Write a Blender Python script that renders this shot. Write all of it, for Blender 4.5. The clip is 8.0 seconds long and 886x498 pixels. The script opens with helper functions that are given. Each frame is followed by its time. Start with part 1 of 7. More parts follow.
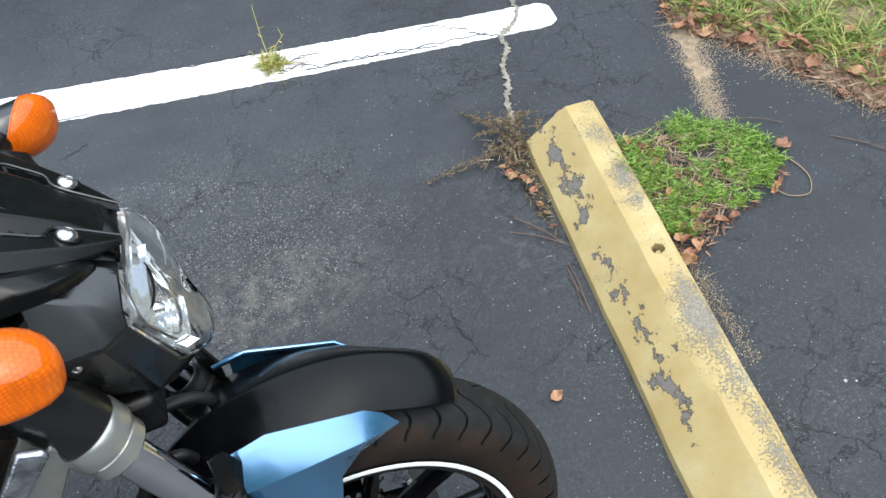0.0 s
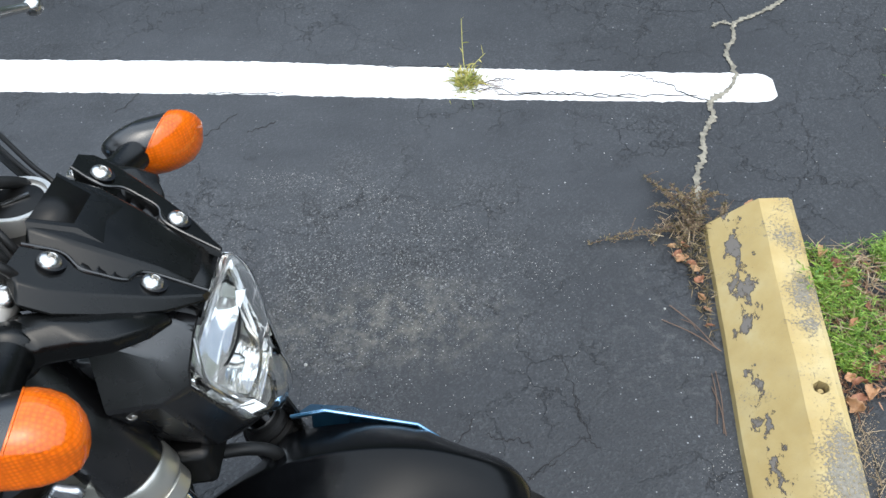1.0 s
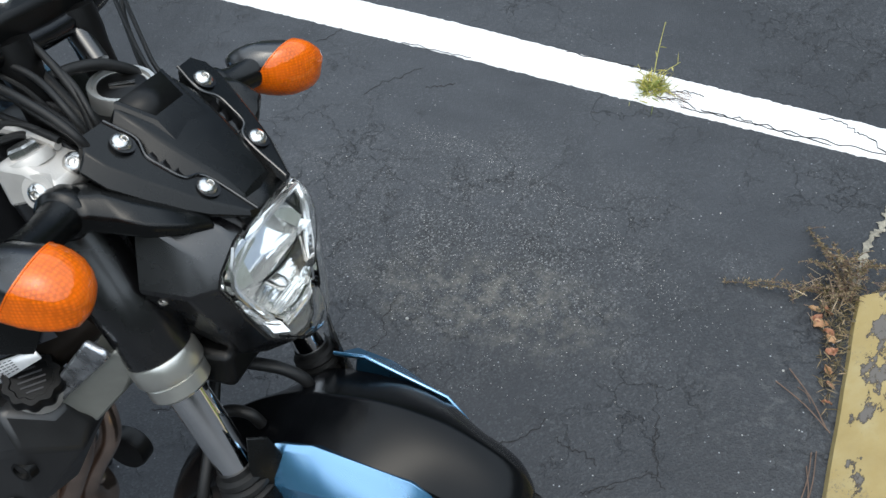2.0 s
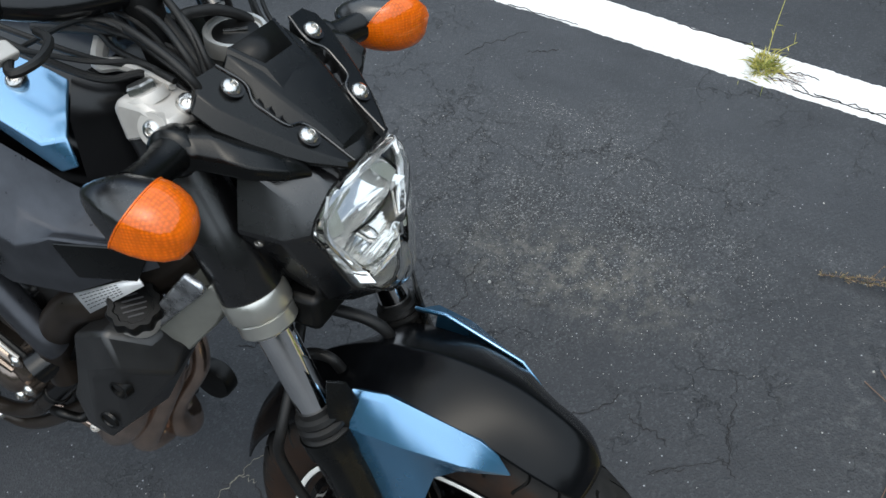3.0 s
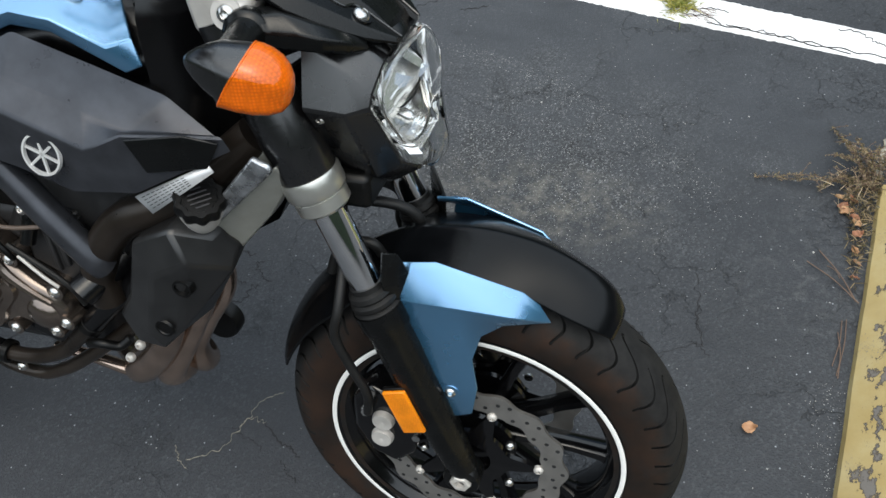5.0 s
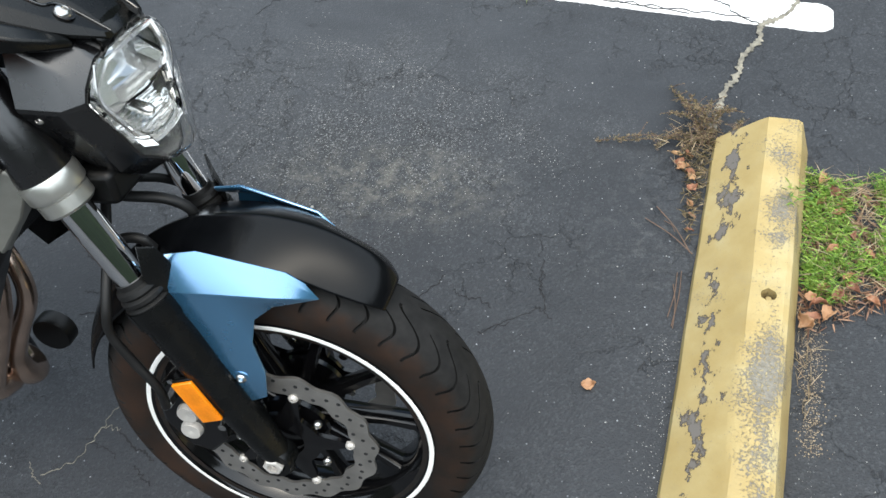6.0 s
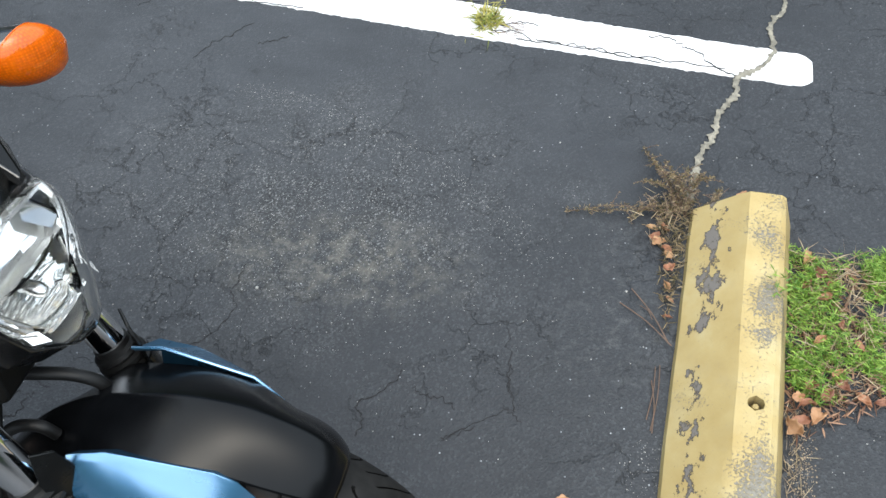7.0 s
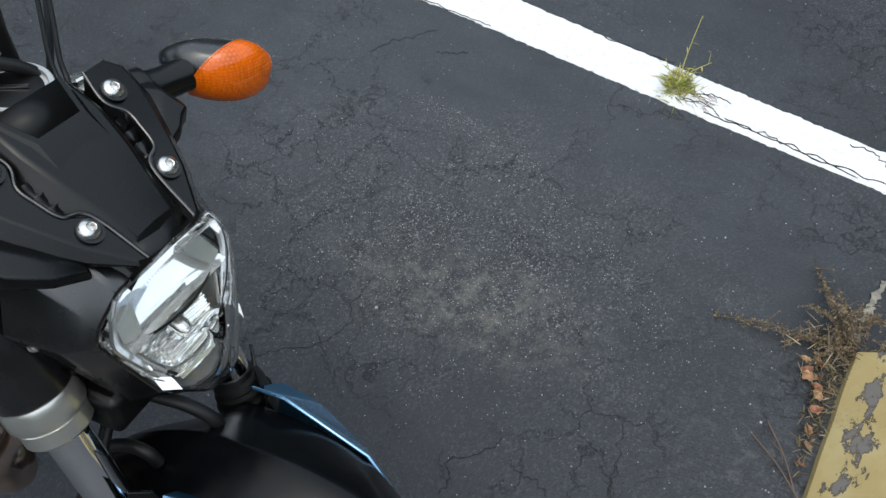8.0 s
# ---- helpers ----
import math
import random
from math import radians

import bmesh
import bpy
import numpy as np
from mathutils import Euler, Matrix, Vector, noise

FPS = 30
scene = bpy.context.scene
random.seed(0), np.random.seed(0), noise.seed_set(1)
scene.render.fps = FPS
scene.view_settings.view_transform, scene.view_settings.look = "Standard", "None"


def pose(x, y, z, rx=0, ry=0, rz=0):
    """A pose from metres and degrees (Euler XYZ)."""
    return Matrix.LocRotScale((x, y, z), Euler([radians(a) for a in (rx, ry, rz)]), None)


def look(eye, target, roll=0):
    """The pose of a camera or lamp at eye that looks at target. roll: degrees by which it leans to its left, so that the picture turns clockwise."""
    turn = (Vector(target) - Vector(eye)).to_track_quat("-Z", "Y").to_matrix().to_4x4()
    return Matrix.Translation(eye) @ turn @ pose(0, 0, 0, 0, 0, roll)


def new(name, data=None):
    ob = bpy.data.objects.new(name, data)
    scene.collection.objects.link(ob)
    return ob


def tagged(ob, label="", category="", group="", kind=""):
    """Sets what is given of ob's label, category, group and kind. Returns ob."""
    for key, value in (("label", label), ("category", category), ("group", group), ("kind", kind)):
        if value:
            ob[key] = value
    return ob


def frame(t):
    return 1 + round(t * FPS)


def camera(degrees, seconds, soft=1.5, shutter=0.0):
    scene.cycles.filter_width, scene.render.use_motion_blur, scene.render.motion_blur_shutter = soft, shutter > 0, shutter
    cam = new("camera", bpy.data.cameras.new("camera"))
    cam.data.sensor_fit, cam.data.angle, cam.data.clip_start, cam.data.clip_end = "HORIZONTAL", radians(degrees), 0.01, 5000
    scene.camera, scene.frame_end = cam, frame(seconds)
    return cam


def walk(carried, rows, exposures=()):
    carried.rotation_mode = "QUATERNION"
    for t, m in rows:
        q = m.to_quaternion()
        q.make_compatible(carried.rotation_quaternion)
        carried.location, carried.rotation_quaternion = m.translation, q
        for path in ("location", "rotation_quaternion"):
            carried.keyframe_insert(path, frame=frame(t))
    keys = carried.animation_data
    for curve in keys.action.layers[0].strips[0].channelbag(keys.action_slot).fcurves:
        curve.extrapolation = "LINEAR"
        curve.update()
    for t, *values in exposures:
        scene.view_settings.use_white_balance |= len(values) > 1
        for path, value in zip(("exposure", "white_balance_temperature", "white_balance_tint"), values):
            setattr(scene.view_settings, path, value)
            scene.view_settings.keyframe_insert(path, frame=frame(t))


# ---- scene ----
cam = camera(56.8, 8.0)
PATH = [
    (0, (0.03, 0.22, 1.464), (0.246, 1.429, -0.114), -8.3),
    (0.5, (0.029, 0.295, 1.449), (0.089, 1.523, -0.127), -9.8),
    (1, (0.11, 0.349, 1.463), (-0.089, 1.608, -0.078), -8.9),
    (1.5, (0.21, 0.372, 1.459), (-0.242, 1.589, -0.062), -8.7),
    (2, (0.238, 0.372, 1.443), (-0.393, 1.506, -0.079), -8.9),
    (2.2, (0.243, 0.376, 1.449), (-0.423, 1.469, -0.089), -8.9),
    (3.3, (0.235, 0.35, 1.45), (-0.575, 1.316, -0.102), -12.1),
    (3.5, (0.224, 0.327, 1.453), (-0.561, 1.315, -0.099), -12.0),
    (4, (0.156, 0.232, 1.449), (-0.574, 1.247, -0.112), -13.3),
    (4.2, (0.139, 0.186, 1.449), (-0.55, 1.217, -0.12), -12.8),
    (5.3, (0.247, 0.136, 1.449), (-0.316, 1.24, -0.12), -9.3),
    (5.5, (0.316, 0.159, 1.439), (-0.227, 1.268, -0.134), -10.1),
    (6, (0.424, 0.188, 1.424), (-0.077, 1.292, -0.167), -11.6),
    (6.5, (0.409, 0.267, 1.401), (-0.059, 1.316, -0.237), -12.2),
    (7, (0.357, 0.449, 1.431), (-0.039, 1.536, -0.201), -8.8),
    (7.5, (0.301, 0.518, 1.437), (-0.154, 1.584, -0.193), -6.3),
    (8, (0.237, 0.559, 1.433), (-0.383, 1.549, -0.19), -3.7),
]
walk(cam, [(t, look(eye, target, roll)) for t, eye, target, roll in PATH],
     exposures=[(0, 1.33, 5850, 4), (1.0, 1.21, 5850, 4), (2, 0.97, 5900, 3), (4, 0.82, 6050, 3), (5.5, 1.09, 6150, 3), (6.25, 1.32, 6050, 3), (7, 1.28, 6000, 3), (7.5, 0.67, 6000, 3), (8, 0.66, 5900, 3)])


# ---- sky and light: bright overcast, the cloud glowing widest overhead ----
world = bpy.data.worlds.new("sky")
scene.world = world
world.use_nodes = True
wn = world.node_tree
sky = wn.nodes.new("ShaderNodeTexSky")
sky.sky_type, sky.sun_disc = "NISHITA", False
sky.sun_elevation, sky.sun_rotation = radians(72), radians(141)
sky.air_density, sky.dust_density, sky.ozone_density = 1.0, 8.0, 1.0
wn.nodes["Background"].inputs["Strength"].default_value = 0.07
wn.links.new(sky.outputs[0], wn.nodes["Background"].inputs[0])
sun = new("sun", bpy.data.lights.new("sun", "SUN"))
sun.data.energy, sun.data.angle, sun.data.color = 1.85, radians(150), (0.97, 0.99, 1.0)
sun.matrix_world = look((0.4, -0.5, 2.0), (0, 0, 0))


# ---- materials ----
def node(m, kind, **values):
    n = m.node_tree.nodes.new(kind)
    for k, v in values.items():
        n.inputs[k].default_value = v
    return n


def principled(name):
    m = bpy.data.materials.new(name)
    m.use_nodes = True
    return m, m.node_tree.nodes["Principled BSDF"], m.node_tree.links


def ramp(m, fac, stops):
    n = m.node_tree.nodes.new("ShaderNodeValToRGB")
    e = n.color_ramp.elements
    e[0].position, e[0].color = stops[0][0], (*stops[0][1], 1)
    e[1].position, e[1].color = stops[-1][0], (*stops[-1][1], 1)
    for p, c in stops[1:-1]:
        k = e.new(p)
        k.color = (*c, 1)
    m.node_tree.links.new(fac, n.inputs[0])
    return n.outputs[0]


def mix(m, fac, a, b, blend="MIX"):
    n = m.node_tree.nodes.new("ShaderNodeMix")
    n.data_type, n.blend_type = "RGBA", blend
    for slot, v in ((0, fac), (6, a), (7, b)):
        if isinstance(v, (int, float)):
            n.inputs[slot].default_value = v
        elif isinstance(v, tuple):
            n.inputs[slot].default_value = (*v, 1)
        else:
            m.node_tree.links.new(v, n.inputs[slot])
    return n.outputs[2]


def maths(m, op, a, b=0.0):
    n = m.node_tree.nodes.new("ShaderNodeMath")
    n.operation = op
    for slot, v in ((0, a), (1, b)):
        if isinstance(v, (int, float)):
            n.inputs[slot].default_value = v
        else:
            m.node_tree.links.new(v, n.inputs[slot])
    return n.outputs[0]


def noise_of(m, scale, detail=4.0, rough=0.55, where="Object", stretch=None):
    co = m.node_tree.nodes.new("ShaderNodeTexCoord").outputs[where] if where != "World" else m.node_tree.nodes.new("ShaderNodeNewGeometry").outputs["Position"]
    if stretch:
        k = m.node_tree.nodes.new("ShaderNodeMapping")
        k.inputs["Scale"].default_value = stretch
        m.node_tree.links.new(co, k.inputs[0])
        co = k.outputs[0]
    n = node(m, "ShaderNodeTexNoise", Scale=scale, Detail=detail, Roughness=rough)
    m.node_tree.links.new(co, n.inputs["Vector"])
    return n.outputs["Fac"]


def bump(m, b, height, strength, distance):
    n = node(m, "ShaderNodeBump", Strength=strength, Distance=distance)
    m.node_tree.links.new(height, n.inputs["Height"])
    m.node_tree.links.new(n.outputs[0], b.inputs["Normal"])


def surf(name, col, rough=0.5, metal=0.0, vary=0.25, scale=30.0, grain=600.0, relief=0.15, depth=0.0006, coat=0.0, spec=0.5):
    """A painted, moulded or metal surface: broad and fine variation of colour and gloss, fine relief."""
    m, b, ln = principled(name)
    broad, fine = noise_of(m, scale), noise_of(m, grain, 2.0)
    lo, hi = tuple(c * (1 - vary) for c in col), tuple(min(1, c * (1 + vary)) for c in col)
    base = ramp(m, broad, [(0.3, lo), (0.7, hi)])
    ln.new(mix(m, 0.12 * vary, base, fine, "OVERLAY"), b.inputs["Base Color"])
    ln.new(ramp(m, broad, [(0.3, (rough * 0.88,) * 3), (0.7, (min(1, rough * 1.12),) * 3)]), b.inputs["Roughness"])
    b.inputs["Metallic"].default_value, b.inputs["Coat Weight"].default_value = metal, coat
    b.inputs["Specular IOR Level"].default_value = spec
    if relief:
        bump(m, b, fine, relief, depth)
    return m


MATTE = surf("matte_black_plastic", (0.0030, 0.0033, 0.0034), 0.27, grain=1500, relief=0.10, depth=0.0003, spec=0.33)
SHELL = surf("semi_matte_lamp_shell", (0.0045, 0.0045, 0.0050), 0.27, grain=1500, relief=0.08, depth=0.0003, spec=0.7, coat=0.6)
SHELL.node_tree.nodes["Principled BSDF"].inputs["Coat Roughness"].default_value = 0.22
FENDER = surf("moulded_fender_plastic", (0.0024, 0.0027, 0.0033), 0.22, grain=1500, relief=0.08, depth=0.0003, spec=0.21)
SATIN = surf("satin_black_paint", (0.0035, 0.0035, 0.004), 0.22, grain=900, relief=0.05, spec=0.42)
GREYBLACK = surf("dark_grey_paint", (0.052, 0.055, 0.064), 0.30, metal=0.6, grain=1200, relief=0.05)
TRIM = surf("black_trim", (0.0028, 0.0028, 0.0028), 0.38, relief=0.2, spec=0.26)
GLOSSBLACK = surf("gloss_black", (0.003, 0.003, 0.0035), 0.14, relief=0.0, coat=0.2, spec=0.4)
RUBBERHOSE = surf("rubber_hose", (0.007, 0.007, 0.007), 0.5, grain=800, relief=0.3, spec=0.35)
BLUE = surf("blue_metallic_paint", (0.092, 0.30, 0.55), 0.27, metal=0.82, vary=0.04, scale=8, grain=2500, relief=0.0, coat=1.0)
BLUE.node_tree.nodes["Principled BSDF"].inputs["Coat IOR"].default_value = 2.4
BLUE.node_tree.nodes["Principled BSDF"].inputs["Coat Roughness"].default_value = 0.20
STEEL = surf("bright_steel", (0.62, 0.61, 0.59), 0.25, metal=1.0, vary=0.1, relief=0.05)
CHROME = surf("chrome_tube", (0.93, 0.93, 0.94), 0.05, metal=1.0, vary=0.06, relief=0.0)
CAST = surf("cast_aluminium", (0.52, 0.50, 0.47), 0.45, metal=0.35, vary=0.12, relief=0.3)
SHROUD = surf("dark_moulded_plastic", (0.0135, 0.0135, 0.0140), 0.34, grain=700, relief=0.2, spec=0.6)
COLLAR = surf("satin_aluminium", (0.66, 0.65, 0.60), 0.30, metal=0.9, vary=0.06, relief=0.1)
DISC = surf("brushed_disc_steel", (0.50, 0.48, 0.45), 0.36, metal=0.9, vary=0.15, relief=0.3)
RADGREY = surf("grey_radiator_paint", (0.25, 0.25, 0.225), 0.40, metal=0.35, vary=0.12)
MOTTLED = surf("mottled_aluminium", (0.42, 0.43, 0.45), 0.28, metal=0.9, vary=0.55, scale=55, grain=300, relief=0.5, depth=0.002)
PIPE = surf("heat_stained_pipe", (0.50, 0.38, 0.31), 0.20, metal=0.95, vary=0.35, scale=14)
ENGINE = surf("bronze_engine_paint", (0.21, 0.175, 0.15), 0.20, metal=0.9, vary=0.25)
GUNMETAL = surf("dark_engine_casting", (0.030, 0.030, 0.031), 0.42, metal=0.3, vary=0.3, relief=0.3)
BADGE = surf("silver_badge", (0.62, 0.62, 0.61), 0.35, metal=0.3, vary=0.05, relief=0)
PIPETUBE = surf("warm_black_pipe", (0.034, 0.027, 0.022), 0.30, metal=0.55, vary=0.4, scale=14)
BROWNHOSE = surf("brown_cable_sheath", (0.085, 0.062, 0.048), 0.45, vary=0.2)
SILVERRING = surf("brushed_silver_ring", (0.62, 0.62, 0.6), 0.35, metal=0.8, vary=0.1, relief=0.4)
STRIPE = surf("white_rim_tape", (0.82, 0.82, 0.8), 0.35, vary=0.05, relief=0)
STICKER = surf("silver_warning_label", (0.62, 0.63, 0.64), 0.4, metal=0.3, vary=0.12)
PRINT = surf("grey_print", (0.030, 0.030, 0.032), 0.6, relief=0)


def amber(name, col, cells, deep, relief):
    """Tinted plastic over a honeycomb of little prisms, with a smooth clear skin."""
    m, b, ln = principled(name)
    w = node(m, "ShaderNodeTexVoronoi", Scale=cells, Randomness=0.18)
    co = m.node_tree.nodes.new("ShaderNodeTexCoord")
    ln.new(co.outputs["Object"], w.inputs["Vector"])
    cell = ramp(m, w.outputs["Distance"], [(0.15, tuple(min(1, c * 1.15) for c in col)), (0.62, tuple(c * deep for c in col))])
    pool = ramp(m, noise_of(m, 30, 2), [(0.35, (0.25,) * 3), (0.65, (0.7,) * 3)])
    ln.new(mix(m, pool, cell, tuple(c * 1.2 for c in col)), b.inputs["Base Color"])
    b.inputs["Roughness"].default_value, b.inputs["Coat Weight"].default_value = 0.45, 1.0
    b.inputs["Coat Roughness"].default_value, b.inputs["Coat IOR"].default_value = 0.02, 1.45
    b.inputs["Specular IOR Level"].default_value = 0.1
    b.inputs["Subsurface Weight"].default_value = 0.1
    b.inputs["Subsurface Radius"].default_value = (0.02, 0.006, 0.001)
    bump(m, b, w.outputs["Distance"], relief, 0.0015)
    return m


AMBER = amber("amber_lens", (0.62, 0.116, 0.0002), 300.0, 0.5, 0.3)
REFLEX = amber("amber_reflector", (0.80, 0.24, 0.004), 420.0, 0.45, 0.4)


def clear():
    m, b, ln = principled("clear_polycarbonate")
    b.inputs["Base Color"].default_value = (0.97, 0.98, 0.98, 1)
    b.inputs["Roughness"].default_value, b.inputs["IOR"].default_value = 0.02, 1.25
    b.inputs["Transmission Weight"].default_value = 1.0
    return m


GLASS = clear()


MIRROR = surf("headlamp_mirror", (0.93, 0.93, 0.91), 0.06, metal=0.84, vary=0.02, relief=0)
SMOKED = surf("smoked_metallised_plastic", (0.42, 0.42, 0.41), 0.14, metal=0.75, vary=0.05, relief=0)
BORDER = surf("knurled_bright_plastic", (0.72, 0.72, 0.72), 0.22, metal=0.85, vary=0.05, relief=0)


def rubber():
    m, b, ln = principled("dusty_tyre_rubber")
    tread = ramp(m, noise_of(m, 60), [(0.3, (0.007, 0.007, 0.0072)), (0.75, (0.017, 0.0168, 0.0165))])
    dust = ramp(m, noise_of(m, 9, 6), [(0.35, (0.006, 0.0055, 0.005)), (0.7, (0.034, 0.018, 0.011))])
    co = m.node_tree.nodes.new("ShaderNodeTexCoord")
    sep = m.node_tree.nodes.new("ShaderNodeSeparateXYZ")
    ln.new(co.outputs["Object"], sep.inputs[0])
    side = maths(m, "ABSOLUTE", sep.outputs["Y"])
    worn = ramp(m, maths(m, "ADD", side, maths(m, "MULTIPLY", noise_of(m, 40), 0.03)), [(0.060, (0, 0, 0)), (0.071, (1, 1, 1))])
    ln.new(mix(m, worn, tread, dust), b.inputs["Base Color"])
    b.inputs["Roughness"].default_value = 0.7
    b.inputs["Specular IOR Level"].default_value = 0.22
    bump(m, b, noise_of(m, 900, 2), 0.3, 0.0005)
    return m


RUBBER = rubber()
# blacker rubber that deepens the shade inside the tread grooves by colour
GROOVE_SHADE = surf("groove_shade_rubber", (0.004, 0.004, 0.004), 0.7, relief=0, spec=0.2)


def asphalt():
    """Sealed asphalt: dark coat, coarse wear where the sealer has gone, sand dusting, pale chips."""
    m, b, ln = principled("sealed_asphalt")
    pos = m.node_tree.nodes.new("ShaderNodeNewGeometry").outputs["Position"]
    sep = m.node_tree.nodes.new("ShaderNodeSeparateXYZ")
    ln.new(pos, sep.inputs[0])
    coat = ramp(m, noise_of(m, 1.6, 6, where="World"), [(0.3, (0.026, 0.028, 0.031)), (0.7, (0.046, 0.048, 0.052))])
    streak = noise_of(m, 5, 5, where="World", stretch=(1.0, 3.0, 1.0))
    coat = mix(m, 0.25, coat, ramp(m, streak, [(0.35, (0.021, 0.0225, 0.025)), (0.7, (0.060, 0.061, 0.064))]))

    def blob(x, y, rx, ry, inner, outer):
        dx = maths(m, "DIVIDE", maths(m, "SUBTRACT", sep.outputs["X"], x), rx)
        dy = maths(m, "DIVIDE", maths(m, "SUBTRACT", sep.outputs["Y"], y), ry)
        d = maths(m, "ADD", maths(m, "MULTIPLY", dx, dx), maths(m, "MULTIPLY", dy, dy))
        d = maths(m, "ADD", maths(m, "SQRT", d), maths(m, "MULTIPLY", maths(m, "SUBTRACT", noise_of(m, 4, 5, where="World"), 0.5), 1.1))
        return ramp(m, d, [(inner, (1, 1, 1)), (outer, (0, 0, 0))])

    # the coat is darker away from the middle of the bay
    paler_middle = blob(-0.55, 1.95, 1.05, 0.85, 0.45, 1.25)
    coat = mix(m, paler_middle, mix(m, 1.0, coat, (0.50, 0.52, 0.55), "MULTIPLY"), coat)
    grit = node(m, "ShaderNodeTexVoronoi", Scale=290.0)
    ln.new(pos, grit.inputs["Vector"])
    stone = ramp(m, grit.outputs["Color"], [(0.25, (0.018, 0.018, 0.019)), (0.55, (0.060, 0.059, 0.057)), (0.76, (0.14, 0.137, 0.13)), (0.96, (0.46, 0.445, 0.41))])
    worn = maths(m, "MULTIPLY", blob(-0.32, 1.50, 0.66, 0.42, 0.25, 1.15), ramp(m, noise_of(m, 9, 8, 0.72, where="World"), [(0.36, (0.10,) * 3), (0.64, (1.0,) * 3)]))
    # fine aggregate shows through the coat everywhere
    speck = node(m, "ShaderNodeTexVoronoi", Scale=230.0)
    ln.new(pos, speck.inputs["Vector"])
    coat = mix(m, ramp(m, noise_of(m, 2.2, 5, 0.6, where="World"), [(0.35, (0.04,) * 3), (0.7, (0.30,) * 3)]), coat, ramp(m, speck.outputs["Color"], [(0.15, (0.018, 0.018, 0.019)), (0.6, (0.045, 0.046, 0.048)), (0.95, (0.19, 0.19, 0.185))]))
    col = mix(m, maths(m, "MULTIPLY", worn, 0.62), coat, stone)
    sand = maths(m, "MULTIPLY", blob(-0.22, 1.34, 0.34, 0.16, 0.2, 1.2), ramp(m, noise_of(m, 26, 8, 0.75, where="World"), [(0.45, (0,) * 3), (0.68, (1,) * 3)]))
    col = mix(m, maths(m, "MULTIPLY", sand, 0.5), col, (0.26, 0.232, 0.175))
    track = maths(m, "MULTIPLY", blob(0.42, 1.30, 0.25, 0.3, 0.1, 1.1), ramp(m, noise_of(m, 40, 6, 0.8, where="World"), [(0.5, (0,) * 3), (0.7, (1,) * 3)]))
    col = mix(m, maths(m, "MULTIPLY", track, 0.3), col, (0.2, 0.19, 0.17))
    chips = node(m, "ShaderNodeTexVoronoi", Scale=75.0)
    ln.new(pos, chips.inputs["Vector"])
    dot = maths(m, "MULTIPLY", ramp(m, chips.outputs["Distance"], [(0.09, (1,) * 3), (0.14, (0,) * 3)]), ramp(m, chips.outputs["Color"], [(0.76, (0,) * 3), (0.80, (1,) * 3)]))
    col = mix(m, maths(m, "MULTIPLY", dot, ramp(m, noise_of(m, 3, 3, where="World"), [(0.4, (0.25,) * 3), (0.65, (1,) * 3)])), col, (0.42, 0.42, 0.41))
    web = node(m, "ShaderNodeTexVoronoi", Scale=7.0)
    web.feature = "DISTANCE_TO_EDGE"
    bend = m.node_tree.nodes.new("ShaderNodeMix")
    bend.data_type, bend.blend_type = "RGBA", "LINEAR_LIGHT"
    bend.inputs[0].default_value = 0.10
    ln.new(pos, bend.inputs[6])
    wob = node(m, "ShaderNodeTexNoise", Scale=9.0, Detail=5.0, Roughness=0.65)
    ln.new(pos, wob.inputs["Vector"])
    ln.new(wob.outputs["Color"], bend.inputs[7])
    ln.new(bend.outputs[2], web.inputs["Vector"])
    split = maths(m, "MULTIPLY", ramp(m, web.outputs["Distance"], [(0.004, (1,) * 3), (0.016, (0,) * 3)]), ramp(m, noise_of(m, 2.3, 4, 0.6, where="World"), [(0.45, (0,) * 3), (0.57, (1,) * 3)]))
    col = mix(m, maths(m, "MULTIPLY", split, 0.7), col, (0.012, 0.012, 0.013))
    col = mix(m, 1.0, col, (0.90, 0.95, 1.03), "MULTIPLY")
    ln.new(col, b.inputs["Base Color"])
    ln.new(ramp(m, worn, [(0, (0.62,) * 3), (1, (0.85,) * 3)]), b.inputs["Roughness"])
    h = maths(m, "ADD", maths(m, "MULTIPLY", noise_of(m, 130, 4, 0.7, where="World"), 0.6), maths(m, "MULTIPLY", grit.outputs["Distance"], worn))
    h = maths(m, "ADD", maths(m, "SUBTRACT", h, split), maths(m, "MULTIPLY", speck.outputs["Distance"], 0.35))
    bump(m, b, h, 0.7, 0.004)
    return m


def road_paint():
    m, b, ln = principled("white_road_paint")
    ln.new(ramp(m, noise_of(m, 60, 6, 0.7, where="World"), [(0.25, (0.50, 0.50, 0.50)), (0.5, (0.72, 0.72, 0.72))]), b.inputs["Base Color"])
    b.inputs["Roughness"].default_value = 0.6
    bump(m, b, noise_of(m, 160, 4, 0.7, where="World"), 0.5, 0.002)
    return m


